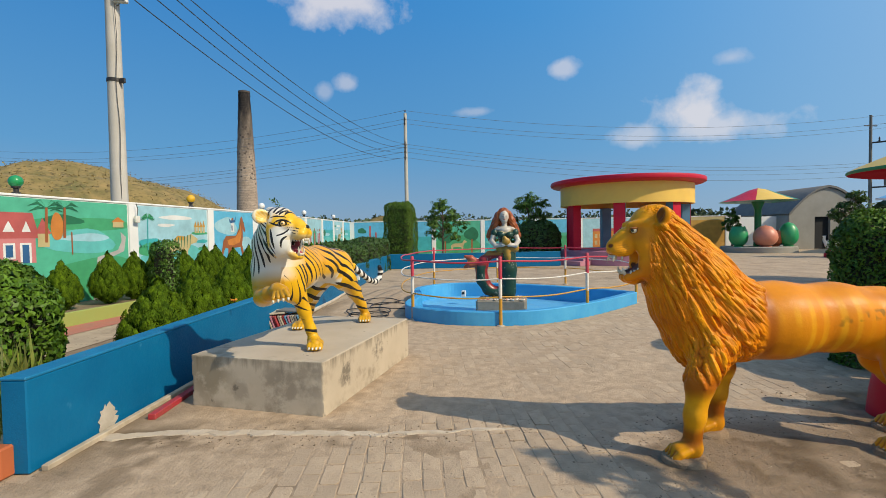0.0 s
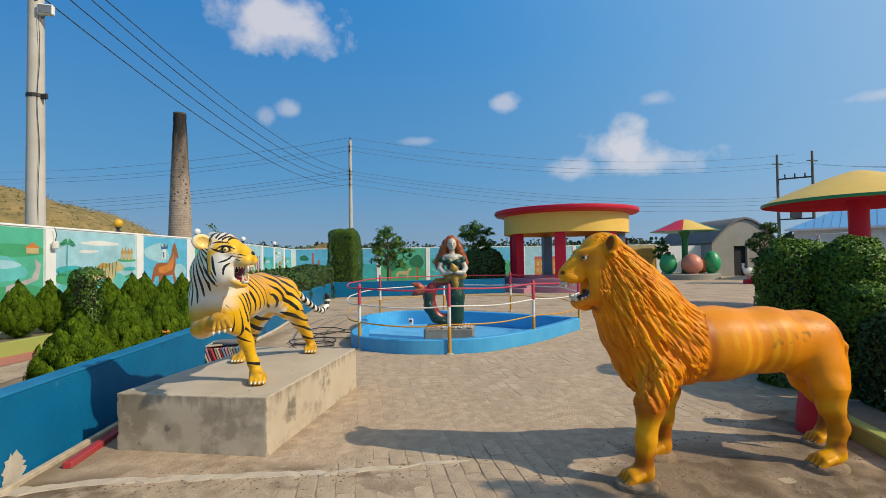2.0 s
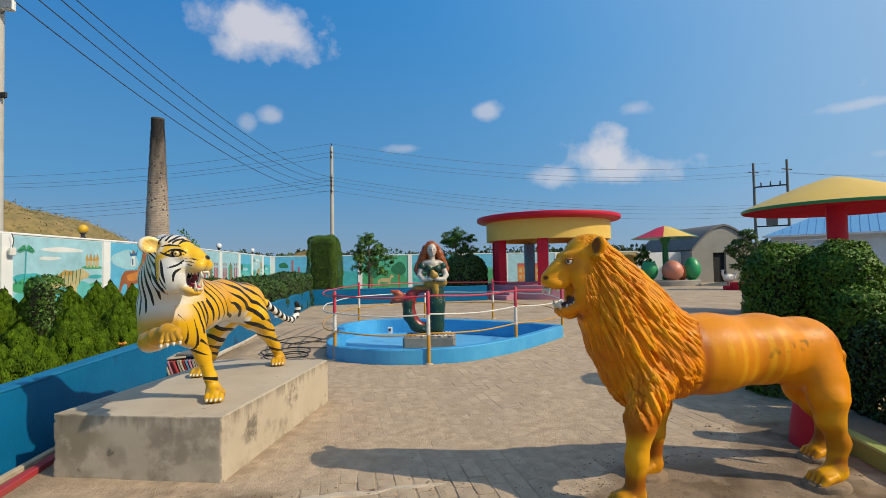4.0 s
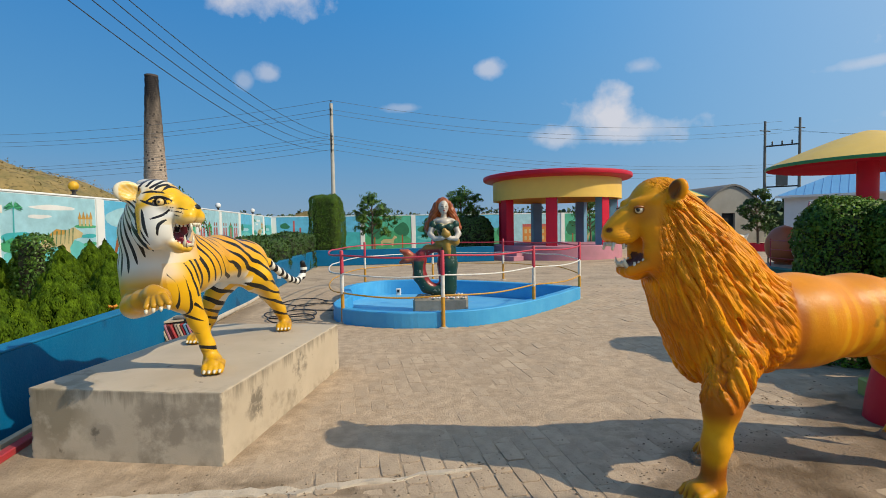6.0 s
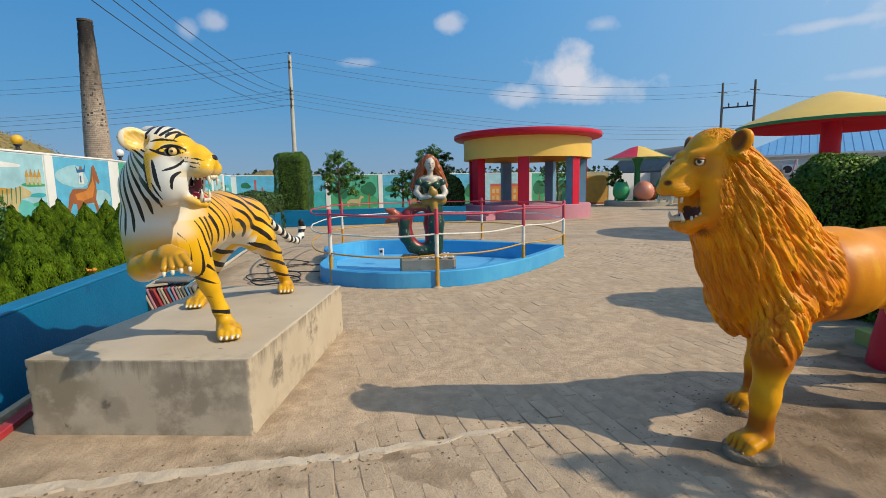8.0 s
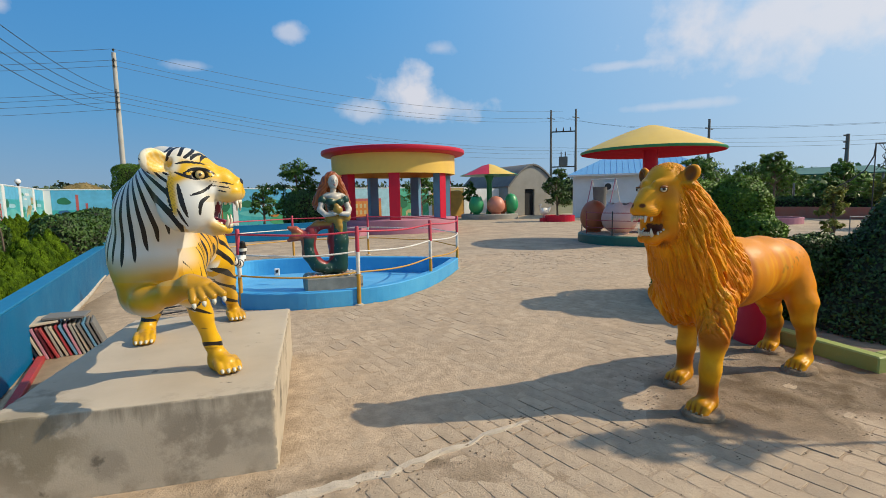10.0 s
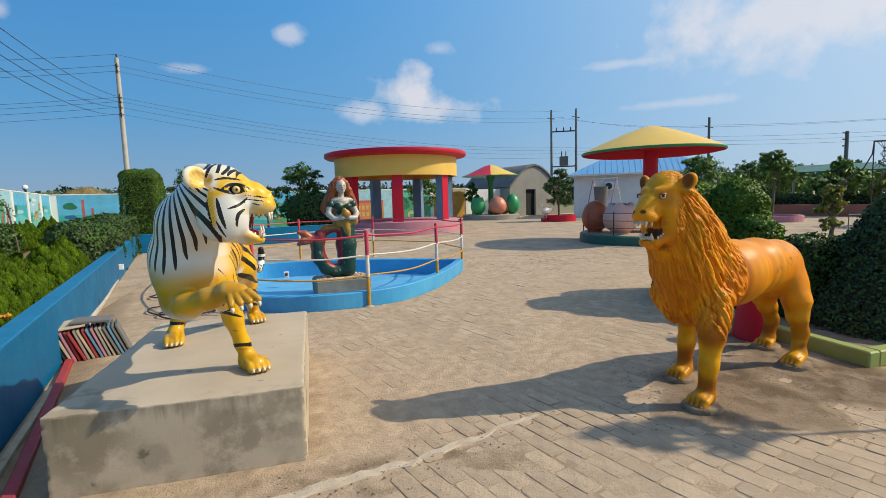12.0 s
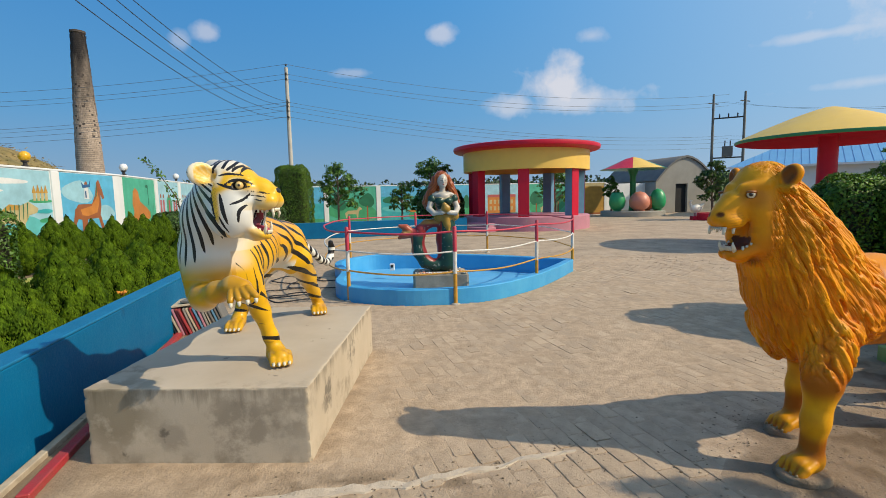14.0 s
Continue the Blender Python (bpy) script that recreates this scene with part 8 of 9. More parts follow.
def pyramid_hedge(at, r, h, seed):
    rng = np.random.default_rng(seed)
    t = thing("pyramid_hedge", at, "green hedge with shade-darkened leaves clipped to a broad cone inside a kerb", "hedge")
    p, nrm = spread_on(rng, 30000, lambda q: r * (1 - q) ** 0.95 + 0.02, 0.03, h)
    p += nrm * (vnoise(p, 4, seed) * 0.04 - rng.uniform(0, 0.06, len(p)))[:, None]
    lv, lf = leaves(rng, p, nrm + (0, 0, 0.4), 0.040, 0.024, spread=0.7)
    part("foliage", leafy("foliage", lv, lf, nrm + (0, 0, 0.4), M_LEAF_CONE, rng, 0.45), None, t)
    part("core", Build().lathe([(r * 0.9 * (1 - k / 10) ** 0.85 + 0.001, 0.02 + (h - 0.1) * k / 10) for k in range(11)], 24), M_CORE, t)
    return t


pyramid_hedge((4.85, 4.0, 0.08), 1.15, 1.62, 61)
kerb = thing("bed_kerb", (0, 0, 0), "yellow-green painted concrete kerb round the hedge bed", "kerb")
part("kerb_side", strip_wall(Build(), (3.36, 5.0), (3.20, 3.40), 0.12, GZ, 0.14, 0.012), M_KERB, kerb)
part("kerb_side", strip_wall(Build(), (3.323, 3.392), (6.0, 3.24), 0.12, GZ, 0.14, 0.012), M_KERB, kerb)
part("soil", Build().add(*flat([(3.31, 3.50), (6.0, 3.35), (6.0, 5.0), (3.45, 5.0)], 0.09)), M_SOIL, kerb, "dark soil")
single("red_post", Build().lathe([(0.19, GZ), (0.17, 0.2), (0.12, 0.5), (0.11, 0.62), (0.001, 0.63)], 24), M_RED, (3.18, 4.42, 0), "tapered red painted concrete post behind the lion", "post", smooth=50)


def tree(at, h, spread_, seed, m_=None, n=3200, leaf=0.16, trunk=0.07, label="small green garden tree behind the low wall", clear=0.35, name="garden_tree", group=""):
    rng = np.random.default_rng(seed)
    t = thing(name, at, label, "tree", group)
    b = Build()
    top = np.array((rng.normal(0, 0.1), rng.normal(0, 0.1), h * 0.8))
    b.tube([(0, 0, -0.05), tuple(top * 0.35 + rng.normal(0, 0.03, 3)), tuple(top * 0.7), tuple(top)], [trunk, trunk * 0.8, trunk * 0.5, trunk * 0.2], 8)
    cs, ns = [], []
    limbs = 17
    for k in range(limbs):
        a = 2.4 * k + rng.uniform(0, 0.7)
        z = h * (clear + (0.90 - clear) * k / limbs)
        out = spread_ * rng.uniform(0.45, 1.0) * math.sin(math.pi * min(1, 0.30 + 0.66 * k / limbs))
        st_ = top * (z / top[2]) * np.array((1, 1, 0.9))
        e = np.array((math.cos(a) * out, math.sin(a) * out, z + h * 0.14 * rng.uniform(0.2, 1)))
        b.tube([tuple(st_), tuple((st_ + e) / 2 + (0, 0, 0.05 * h)), tuple(e)], [trunk * 0.4, trunk * 0.28, trunk * 0.1], 6)
        m2 = n // limbs
        # leaves hang in rosettes from the twigs of each limb
        twigs = rng.normal(0, 1, (12, 3))
        twigs /= np.linalg.norm(twigs, axis=1)[:, None]
        rad = spread_ * rng.uniform(0.24, 0.44)
        ends = e * 0.95 + twigs * rad * rng.uniform(0.4, 1.0, (12, 1)) * (1, 1, 0.8)
        pick_ = rng.integers(0, 12, m2)
        q = rng.normal(0, 1, (m2, 3))
        q /= np.linalg.norm(q, axis=1)[:, None]
        cs.append(ends[pick_] + q * rad * 0.40 * rng.uniform(0.3, 1, (m2, 1)) * (1, 1, 0.6))
        ns.append(q * 0.8 + twigs[pick_] * 0.5 + (0, 0, 0.7))
    part("trunk", b, M_BARK, t, "", 60)
    nn = np.concatenate(ns)
    lv, lf = leaves(rng, np.concatenate(cs), nn, leaf * 1.2, leaf * 0.36, spread=0.5, droop=0.8)
    part("crown", leafy("crown", lv, lf, nn, m_ or M_LEAF_TREE, rng, 0.6), None, t)
    return t


tree((-4.9, 27.7, 0), 3.4, 1.25, 71, M_LEAF_TREE, 3400)
tree((0.15, 25.2, 0), 3.6, 1.35, 72, M_LEAF_TREE, 4200, clear=0.2)
clipped("leafy_bush", (0.5, 24.3, 0), (2.2, 1.6, 2.0), 0.8, 5000, "dark bushy shrub before the painted wall", 0.13, M_LEAF_DARK, seed=73)
tree((-1.5, 28.2, 0), 2.3, 0.8, 74, M_LEAF_TREE, 1600)
tree((7.6, 29.5, 0), 3.2, 1.2, 75, M_LEAF_TREE, 2200)
tree((15.3, 26.5, 0.2), 3.0, 1.0, 76, M_LEAF_DARK, 3000, clear=0.25, label="bushy dark green tree in a red round planter")
tree((12.5, 33.4, 0.3), 2.4, 0.55, 77, M_LEAF_TREE, 1700, label="slim green tree beside the parasol")
tree((20.6, 21.1, 0), 3.5, 1.5, 78, M_LEAF_TREE, 4400, leaf=0.18, label="broad dark green tree beyond the mushroom")
tree((24.4, 21.3, 0), 3.2, 1.2, 85, M_LEAF_TREE, 3000, leaf=0.18, label="dark green tree with reddish shoots")
tree((21.6, 17.75, 0.2), 3.3, 0.85, 79, M_LEAF_TREE, 2800, leaf=0.17, label="broad green tree in a round kerbed bed", clear=0.5)
tree((30.5, 24.0, 0), 3.7, 1.8, 80, M_LEAF_TREE, 3600, leaf=0.22, label="dark green tree at the far side of the yard")
tree((27.7, 18.3, 0), 3.0, 1.2, 81, M_LEAF_TREE, 3600, leaf=0.2, label="green tree at the far side of the yard")
tree((15.5, 11.3, 0), 1.75, 0.42, 82, M_LEAF_YEL, 2200, leaf=0.13, label="yellowish creeper on a small stem by the rails", clear=0.1)
tree((21.5, 12.6, 0), 2.2, 1.0, 83, M_LEAF_YEL, 3800, leaf=0.2, label="yellow-green tree by the play rails", clear=0.3)
# a tree behind the camera's right, whose shade falls on the paving
tree((4.35, 2.0, 0), 3.4, 0.26, 84, M_LEAF_TREE, 430, leaf=0.13, trunk=0.03, label="slim feathery green tree shading the paving", clear=0.72)
# a thin leafy creeper shoot above the shrubs
cre = thing("creeper_shoot", (-6.35, 13.0, 0), "thin leafy creeper shoot rising above the shrubs", "plant")
pts = [(0.15, 0, 0), (0.1, 0, 0.9), (0.0, 0, 1.6), (-0.35, 0.0, 2.15), (-0.75, 0.0, 2.55)]
part("stem", Build().tube(pts, [0.02, 0.018, 0.014, 0.010, 0.005], 6), M_BARK, cre)
rng = np.random.default_rng(91)
cc = np.concatenate([np.array(pts[i]) + (np.array(pts[i + 1]) - np.array(pts[i])) * rng.uniform(0, 1, (34, 1)) + rng.normal(0, 0.05, (34, 3)) for i in range(1, 4)])
lv, lf = leaves(rng, cc, rng.normal(0, 1, cc.shape), 0.09, 0.05)
part("leaves", (lv.tolist(), lf.tolist()), M_LEAF_TREE, cre)

# grass and flowers in the planted strips
rng = np.random.default_rng(15)
n = 9000
gx, gy = rng.uniform(-11, 1.2, n), rng.uniform(20.5, 31, n)
keep = (gy > 20.3 + 0.239 * (gx + 5.67)) & (gx > -6 - 0.0 * gy)
gp = np.stack([gx[keep], gy[keep], np.full(keep.sum(), 0.09)], 1)
lv, lf = leaves(rng, gp, rng.normal(0, 1, gp.shape) * (1, 1, 0.2), 0.30, 0.035, up=3, spread=0.2)
ob = single("grass", (lv.tolist(), lf.tolist()), M_LAWN, (0, 0, 0), "long rough grass behind the low wall", "grass", kind="stuff")
n = 5000
gx, gy = rng.uniform(-8.4, -3.2, n), rng.uniform(1.5, 20, n)
keep = (gx < -2.77 - 0.168 * (gy - 2.57) - 0.4) & ((gx < -8.0) | (gx > -5.2 - 0.12 * gy) & (gy > 8))
gp = np.stack([gx[keep], gy[keep], np.full(keep.sum(), 0.05)], 1)
lv, lf = leaves(rng, gp, rng.normal(0, 1, gp.shape) * (1, 1, 0.2), 0.18, 0.025, up=3, spread=0.2)
single("grass", (lv.tolist(), lf.tolist()), M_LAWN, (0, 0, 0), "short grass tufts between the shrubs", "grass", kind="stuff")
# a pale spiky plant at the foot of the big bush
sp = thing("spiky_plant", (-3.22, 2.85, 0), "pale yellow spiky plant behind the low wall", "plant")
q = np.stack([rng.normal(0, 0.09, 130), rng.normal(0, 0.09, 130), rng.uniform(0.2, 0.62, 130)], 1)
lv, lf = leaves(rng, q, rng.normal(0, 1, q.shape) * (1, 1, 0.3), 0.42, 0.022, up=2.5, spread=0.3)
part("foliage", (lv.tolist(), lf.tolist()), M_LEAF_YEL, sp)

# woods on the skyline
rng = np.random.default_rng(17)
pts = []
for k in range(330):
    a = rng.uniform(-1.15, 1.35)
    dist = rng.uniform(85, 230)
    cx, cy = dist * math.sin(a), dist * math.cos(a)
    hh = rng.uniform(3.0, 6.5) * dist / 130
    q = rng.normal(0, 1, (130, 3))
    q /= np.linalg.norm(q, axis=1)[:, None]
    pts.append(q * (hh * 0.8, hh * 0.8, hh * 0.5) * rng.uniform(0.5, 1, (130, 1)) + (cx, cy, hh * 0.55))
pp = np.concatenate(pts)
pp[:, 2] = np.maximum(pp[:, 2], 0.2)
lv, lf = leaves(rng, pp, rng.normal(0, 1, pp.shape) + (0, 0, 0.5), 1.3, 0.95, spread=0.4)
single("far_woods", (lv.tolist(), lf.tolist()), M_LEAF_FAR, (0, 0, 0), "hazy dark green woods along the horizon", "woods", kind="stuff")
# nearer dark trees beyond the right side of the yard
pts = []
for k in range(70):
    cx, cy = rng.uniform(34, 66), rng.uniform(8, 40)
    hh = rng.uniform(2.6, 4.0)
    q = rng.normal(0, 1, (110, 3))
    q /= np.linalg.norm(q, axis=1)[:, None]
    pts.append(q * (hh * 0.45, hh * 0.45, hh * 0.45) * rng.uniform(0.6, 1, (110, 1)) + (cx, cy, hh * 0.52))
pp = np.concatenate(pts)
lv, lf = leaves(rng, pp, rng.normal(0, 1, pp.shape) + (0, 0, 0.5), 0.7, 0.42, spread=0.4)
single("garden_woods", (lv.tolist(), lf.tolist()), M_LEAF_DARK, (0, 0, 0), "dense dark trees beyond the yard", "woods", kind="stuff")

# ---- straw mounds ----
M_TUFT = mat("dry straw", (0.31, 0.22, 0.08), 0.95, (0.20, 0.16, 0.05), 0.3, island=0.35)


def mound(at, rx, ry, h, seed, rz, label):
    n = 60
    rng = np.random.default_rng(seed)
    g = np.stack(np.meshgrid(np.linspace(-1, 1, n), np.linspace(-1, 1, n), indexing="ij"), -1).reshape(-1, 2)
    r = np.hypot(g[:, 0], g[:, 1])
    p3 = np.concatenate([g, np.zeros((len(g), 1))], 1)
    z = h * np.clip(1 - r ** 1.45, -0.05, 1) + (vnoise(p3, 5, seed) * 0.055 + vnoise(p3, 13, seed + 1) * 0.03 + vnoise(p3, 28, seed + 2) * 0.018) * h * (r < 1)
    v = np.stack([g[:, 0] * rx, g[:, 1] * ry, z], 1)
    f = [(i * n + j, (i + 1) * n + j, (i + 1) * n + j + 1, i * n + j + 1) for i in range(n - 1) for j in range(n - 1)]
    hill = thing("straw_mound", at, label, "mound", rz=rz)
    part("earth", (v.tolist(), f), M_STRAW, hill, "", 180)
    k = rng.integers(0, len(v), 16000)
    q = v[k] + rng.normal(0, rx / n, (len(k), 3)) * (1, 1, 0)
    q = q[v[k][:, 2] > 0.1]
    q[:, 2] += 0.05
    lv, lf = leaves(rng, q, np.tile((0.0, 0, 1.0), (len(q), 1)), 0.15 * h / 6.5, 0.06 * h / 6.5, up=0.2, spread=0.6)
    tagged(part("straw_cover", (lv.tolist(), lf.tolist()), M_TUFT, hill, "dry straw and weeds"), kind="stuff")
    return hill


mound((-31.4, 27.4, -0.05), 18.0, 12.5, 6.9, 3, 51, "large heap of dry straw-covered earth behind the painted wall")
mound((-18.5, 58.5, -0.05), 5.0, 4, 3.9, 4, 0, "small heap of dry straw-covered earth beyond the wall")

# ---- brick kiln chimney ----
ch = thing("kiln_chimney", (-64.8, 101.5, -0.05), "tall tapering brick kiln chimney blackened at its top", "chimney")
rng = np.random.default_rng(2)
body = Build()
rows = 92


def stack_radius(z):
    return 2.55 - 1.35 * (z / 34.3) ** 1.25


for k in range(rows):
    z0, z1 = 34.3 * k / rows, 34.3 * (k + 1) / rows
    r0, r1 = stack_radius(z0), stack_radius(z1)
    segs = 26
    rough = 0.012 + 0.03 * smoothstep(0.25, 0.45, k / rows)
    for i in range(segs):
        a0, a1 = 2 * math.pi * (i + 0.5 * (k % 2)) / segs, 2 * math.pi * (i + 0.5 * (k % 2) + 0.94) / segs
        e = rng.normal(0, rough)
        vs = [((r + e) * math.cos(a), (r + e) * math.sin(a), z) for r, z in ((r0, z0 + 0.02), (r1, z1 - 0.02)) for a in (a0, a1)]
        vs += [((r - 0.25) * math.cos(a), (r - 0.25) * math.sin(a), z) for r, z in ((r0, z0 + 0.02), (r1, z1 - 0.02)) for a in (a0, a1)]
        body.add(vs, [(0, 1, 3, 2), (0, 4, 5, 1), (2, 3, 7, 6), (0, 2, 6, 4), (1, 5, 7, 3)])
tagged(part("brickwork", body, M_BRICK, ch, "weathered brown brick, soot-black towards the top"), kind="stuff")
part("core", Build().lathe([(stack_radius(z) - 0.07, z) for z in np.linspace(0, 34.2, 12)], 32), M_SOOT, ch)
part("rim", Build().lathe([(1.16, 34.2), (1.30, 34.25), (1.30, 34.65), (1.05, 34.7)], 26), M_SOOT, ch, "sooty rim")


# ---- poles and wires ----
def concrete_pole(at, h, r0, r1, label):
    t = thing("utility_pole", at, label, "pole", "utility poles")
    part("shaft", Build().lathe([(r0, -0.1), (r0 + (r1 - r0) * 0.5, h * 0.5), (r1, h)], 16), M_POLE, t, "", 60)
    return t


near_pole = concrete_pole((-9.75, 10.45, 0), 10.2, 0.205, 0.135, "tall round grey concrete utility pole behind the painted wall")
part("rack", Build().box((0.10, -0.11, 8.4), (0.06, 0.06, 1.7), 0.01), M_STEEL, near_pole)
fl = part("floodlight", Build().box((0.30, -0.06, 7.35), (0.32, 0.12, 0.24), 0.02, 20), M_WHITE, near_pole, "white floodlight head")
part("glass", Build().box((0.325, -0.125, 7.35), (0.26, 0.01, 0.18), 0.003, 20), M_STEEL, fl)
part("bracket", Build().tube([(0.08, 0, 7.2), (0.2, -0.02, 7.2), (0.28, -0.05, 7.28)], 0.018, 8), M_STEEL, near_pole)
part("clamp", Build().lathe([(0.185, 5.35), (0.185, 5.43)], 16).box((0.24, -0.03, 5.37), (0.16, 0.05, 0.12), 0.01), M_BLACK, near_pole, "dark steel clamp")
cable = [(0.17 + 0.02 * math.sin(z * 2.1), -0.11 + 0.015 * math.sin(z * 3.3), z) for z in np.linspace(2.0, 7.2, 24)]
part("cable", Build().tube(cable, 0.007, 5), M_WIRE, near_pole)
far_pole = concrete_pole((-11.13, 43.0, 0), 12.4, 0.20, 0.14, "tall grey concrete utility pole beyond the yard")
for z, tall in ((9.0, 1.7), (11.65, 0.7)):
    part("rack", Build().box((0, -0.15, z), (0.07, 0.05, tall), 0.01), M_BLACK, far_pole, "dark steel insulator rack")
for z in (12.5, 11.75, 11.35, 9.5, 9.2, 8.8, 8.3):
    part("insulator", Build().lathe([(0.03, 0), (0.08, 0.04), (0.05, 0.09), (0.08, 0.14), (0.02, 0.2)], 10, (0, -0.18 if z < 12 else 0, z)), M_BLACK, far_pole)
hp = thing("transformer_pole", (32.8, 52.2, 0), "twin dark poles carrying a crossarm and a transformer", "pole", "utility poles")
for s in (-1, 1):
    leg = part("pole_leg", Build().lathe([(0.17, -0.1), (0.11, 11.9)], 12, (s * 1.25, -s * 0.75, 0)), M_ROOFGREY, hp, "", 60)
    part("side_arm", Build().box((s * 1.25, -s * 0.75, 10.9), (1.4, 0.09, 0.09), 0.0, 20), M_BLACK, leg)
for z in (9.3, 5.1):
    part("crossarm", Build().box((0, 0, z), (3.1, 0.12, 0.14), 0.01, -31), M_BLACK, hp)
for k in (-0.6, 0, 0.6):
    part("insulator", Build().lathe([(0.03, 0), (0.09, 0.1), (0.05, 0.2), (0.08, 0.3), (0.02, 0.45)], 8, (k * 1.2, -k * 0.7, 9.35)), M_BLACK, hp)
tr = part("transformer", Build().box((0, 0, 5.75), (1.0, 0.7, 1.1), 0.05, -31), M_ROOFGREY, hp, "dark transformer tank")
for x in (-0.3, 0.3):
    part("bushing", Build().tube([(x, 0, 6.3), (x, 0, 6.9)], 0.06, 8), M_BLACK, tr)
hp2 = thing("utility_pole", (43.5, 41.0, 0), "dark utility pole seen above the mushroom", "pole", "utility poles")
part("shaft", Build().lathe([(0.18, -0.1), (0.12, 9.4)], 12), M_ROOFGREY, hp2, "", 60)
part("crossarm", Build().box((0, 0, 8.4), (1.8, 0.1, 0.1), 0.0, 20), M_BLACK, hp2)
hp3 = thing("utility_pole", (32.8, 21.3, 0), "dark utility pole beyond the garden trees", "pole", "utility poles")
part("shaft", Build().lathe([(0.13, -0.1), (0.10, 5.0)], 12), M_ROOFGREY, hp3, "", 60)
for z in (4.9, 4.5, 4.1):
    part("insulator", Build().box((-0.2, 0, z), (0.35, 0.08, 0.08), 0.01), M_BLACK, hp3)


def wire(p, q, sag, r=0.014, m_=None):
    p, q = Vector(p), Vector(q)
    pts = []
    for k in range(25):
        t = k / 24
        w = p.lerp(q, t)
        w.z -= sag * 4 * t * (1 - t)
        pts.append(w)
    single("overhead_wire", Build().tube(pts, r, 4, cap=False), m_ or M_WIRE, (0, 0, 0), "thin dark overhead wire strung between poles", "wire", "overhead wires")


FP = Vector((-11.13, 43.0, 0))
for z0, z1, sag in ((7.75, 8.4, 1.4), (8.25, 8.9, 1.4), (8.72, 9.3, 1.35), (9.0, 9.6, 1.1)):
    wire((-9.66, 10.35, z0), FP + Vector((0.16, -0.12, z1)), sag, 0.014)
for z in (12.62, 11.85, 11.45):
    wire(FP + Vector((0, -0.16, z)), (-85, 52, z + 2.8), 2.6, 0.015, M_WIREFAR)
    wire(FP + Vector((0, -0.16, z)), (32.8, 52.2, z - 0.9), 1.4, 0.015, M_WIREFAR)
for z in (9.6, 9.3, 8.9, 8.4):
    wire(FP + Vector((0, -0.16, z)), (-85, 52, z + 0.7), 1.9, 0.015, M_WIREFAR)
    wire(FP + Vector((0, -0.16, z)), (32.8, 52.2, z - 2.2), 1.2, 0.015, M_WIREFAR)
for k, z in ((-0.7, 10.9), (0.7, 10.9), (0.0, 7.4), (0.3, 7.0), (0.5, 6.6)):
    wire((32.8 + k, 52.2, z), (43.5, 41.0 + k, min(z, 8.5)), 0.5, 0.012, M_WIREFAR)
    wire((43.5, 41.0 + k, min(z, 8.5)), (70, 12, min(z, 8.5)), 0.8, 0.012, M_WIREFAR)

# ---- buildings at the far side ----
shed = thing("vaulted_shed", (19.6, 36.8, 0), "grey plastered shed with a barrel vault roof and dark doorway", "building", rz=10)
W2, SP, TOP, LEN = 2.55, 2.3, 4.1, 7.0


def arch(w, spring, top, n=18):
    return [(w * math.cos(math.pi * k / n), spring + (top - spring) * (1 - abs(math.cos(math.pi * k / n)) ** 1.7)) for k in range(n + 1)]


prof = arch(W2, SP, TOP)
out = [(W2, 0)] + prof + [(-W2, 0)]
door_w, door_h, dx = 0.52, 2.15, -0.35
b = Build()
# front wall in pieces round the doorway
left = [(-W2, 0), (dx - door_w, 0), (dx - door_w, door_h), (dx + door_w, door_h), (dx + door_w, 0), (W2, 0)] + prof
b.add([(x, y, z) for y in (0.0, 0.2) for x, z in left], [tuple(range(len(left)))[::1]] + [(i, (i + 1) % len(left), len(left) + (i + 1) % len(left), len(left) + i)[::-1] for i in range(len(left))])
part("front_wall", b, M_GREYWALL, shed, "stained grey plaster front")
part("doorway", Build().box((dx, 0.5, door_h / 2), (2 * door_w + 0.3, 0.6, door_h + 0.2)), M_DARK, shed, "dark unlit doorway")
b = Build()
o2 = [(W2, -0.02), *prof, (-W2, -0.02)]
n = len(o2)
b.add([(x, y, z) for y in (0.2, LEN) for x, z in o2], [(i, i + 1, n + i + 1, n + i) for i in range(n - 1)])
part("vault", b, M_GREYWALL, shed, "curved grey vault", 60)
cap = [(x * 1.04, z * 1.03 + 0.02) for x, z in arch(W2, SP, TOP)]
b = Build()
n = len(cap)
inn = arch(W2 * 1.0, SP, TOP)
b.add([(x, y, z) for y in (-0.12, LEN) for x, z in cap] + [(x, y, z) for y in (-0.12, LEN) for x, z in inn],
      [(i, i + 1, n + i + 1, n + i) for i in range(n - 1)] + [(i, i + 1, 2 * n + i + 1, 2 * n + i)[::-1] for i in range(n - 1)])
part("roof_felt", b, M_ROOFGREY, shed, "dark roof covering", 60)
single("yard_wall", Build().box((0, 0, 1.1), (9.5, 0.2, 2.3), 0.01), M_WHITE, (13.9, 37.4, 0), "plain white boundary wall beside the shed", "wall", rz=6, kind="structure")

bb = thing("blue_roofed_building", (22.6, 27.6, 0), "white single-storey building with a blue metal roof", "building", rz=-38)
part("wall", Build().box((0, 3.0, 1.45), (9.0, 6.0, 3.0), 0.01), M_WHITE, bb, "white painted walls")
b = Build()
r = [(-4.9, -0.5, 2.93), (4.9, -0.5, 2.93), (4.9, 6.5, 2.93), (-4.9, 6.5, 2.93), (-2.2, 3.0, 4.35), (2.2, 3.0, 4.35)]
b.add(r, [(0, 1, 5, 4), (1, 2, 5), (2, 3, 4, 5), (3, 0, 4), (0, 3, 2, 1)])
roof = part("roof", b, M_BLUEROOF, bb, "light blue sheet-metal hipped roof")
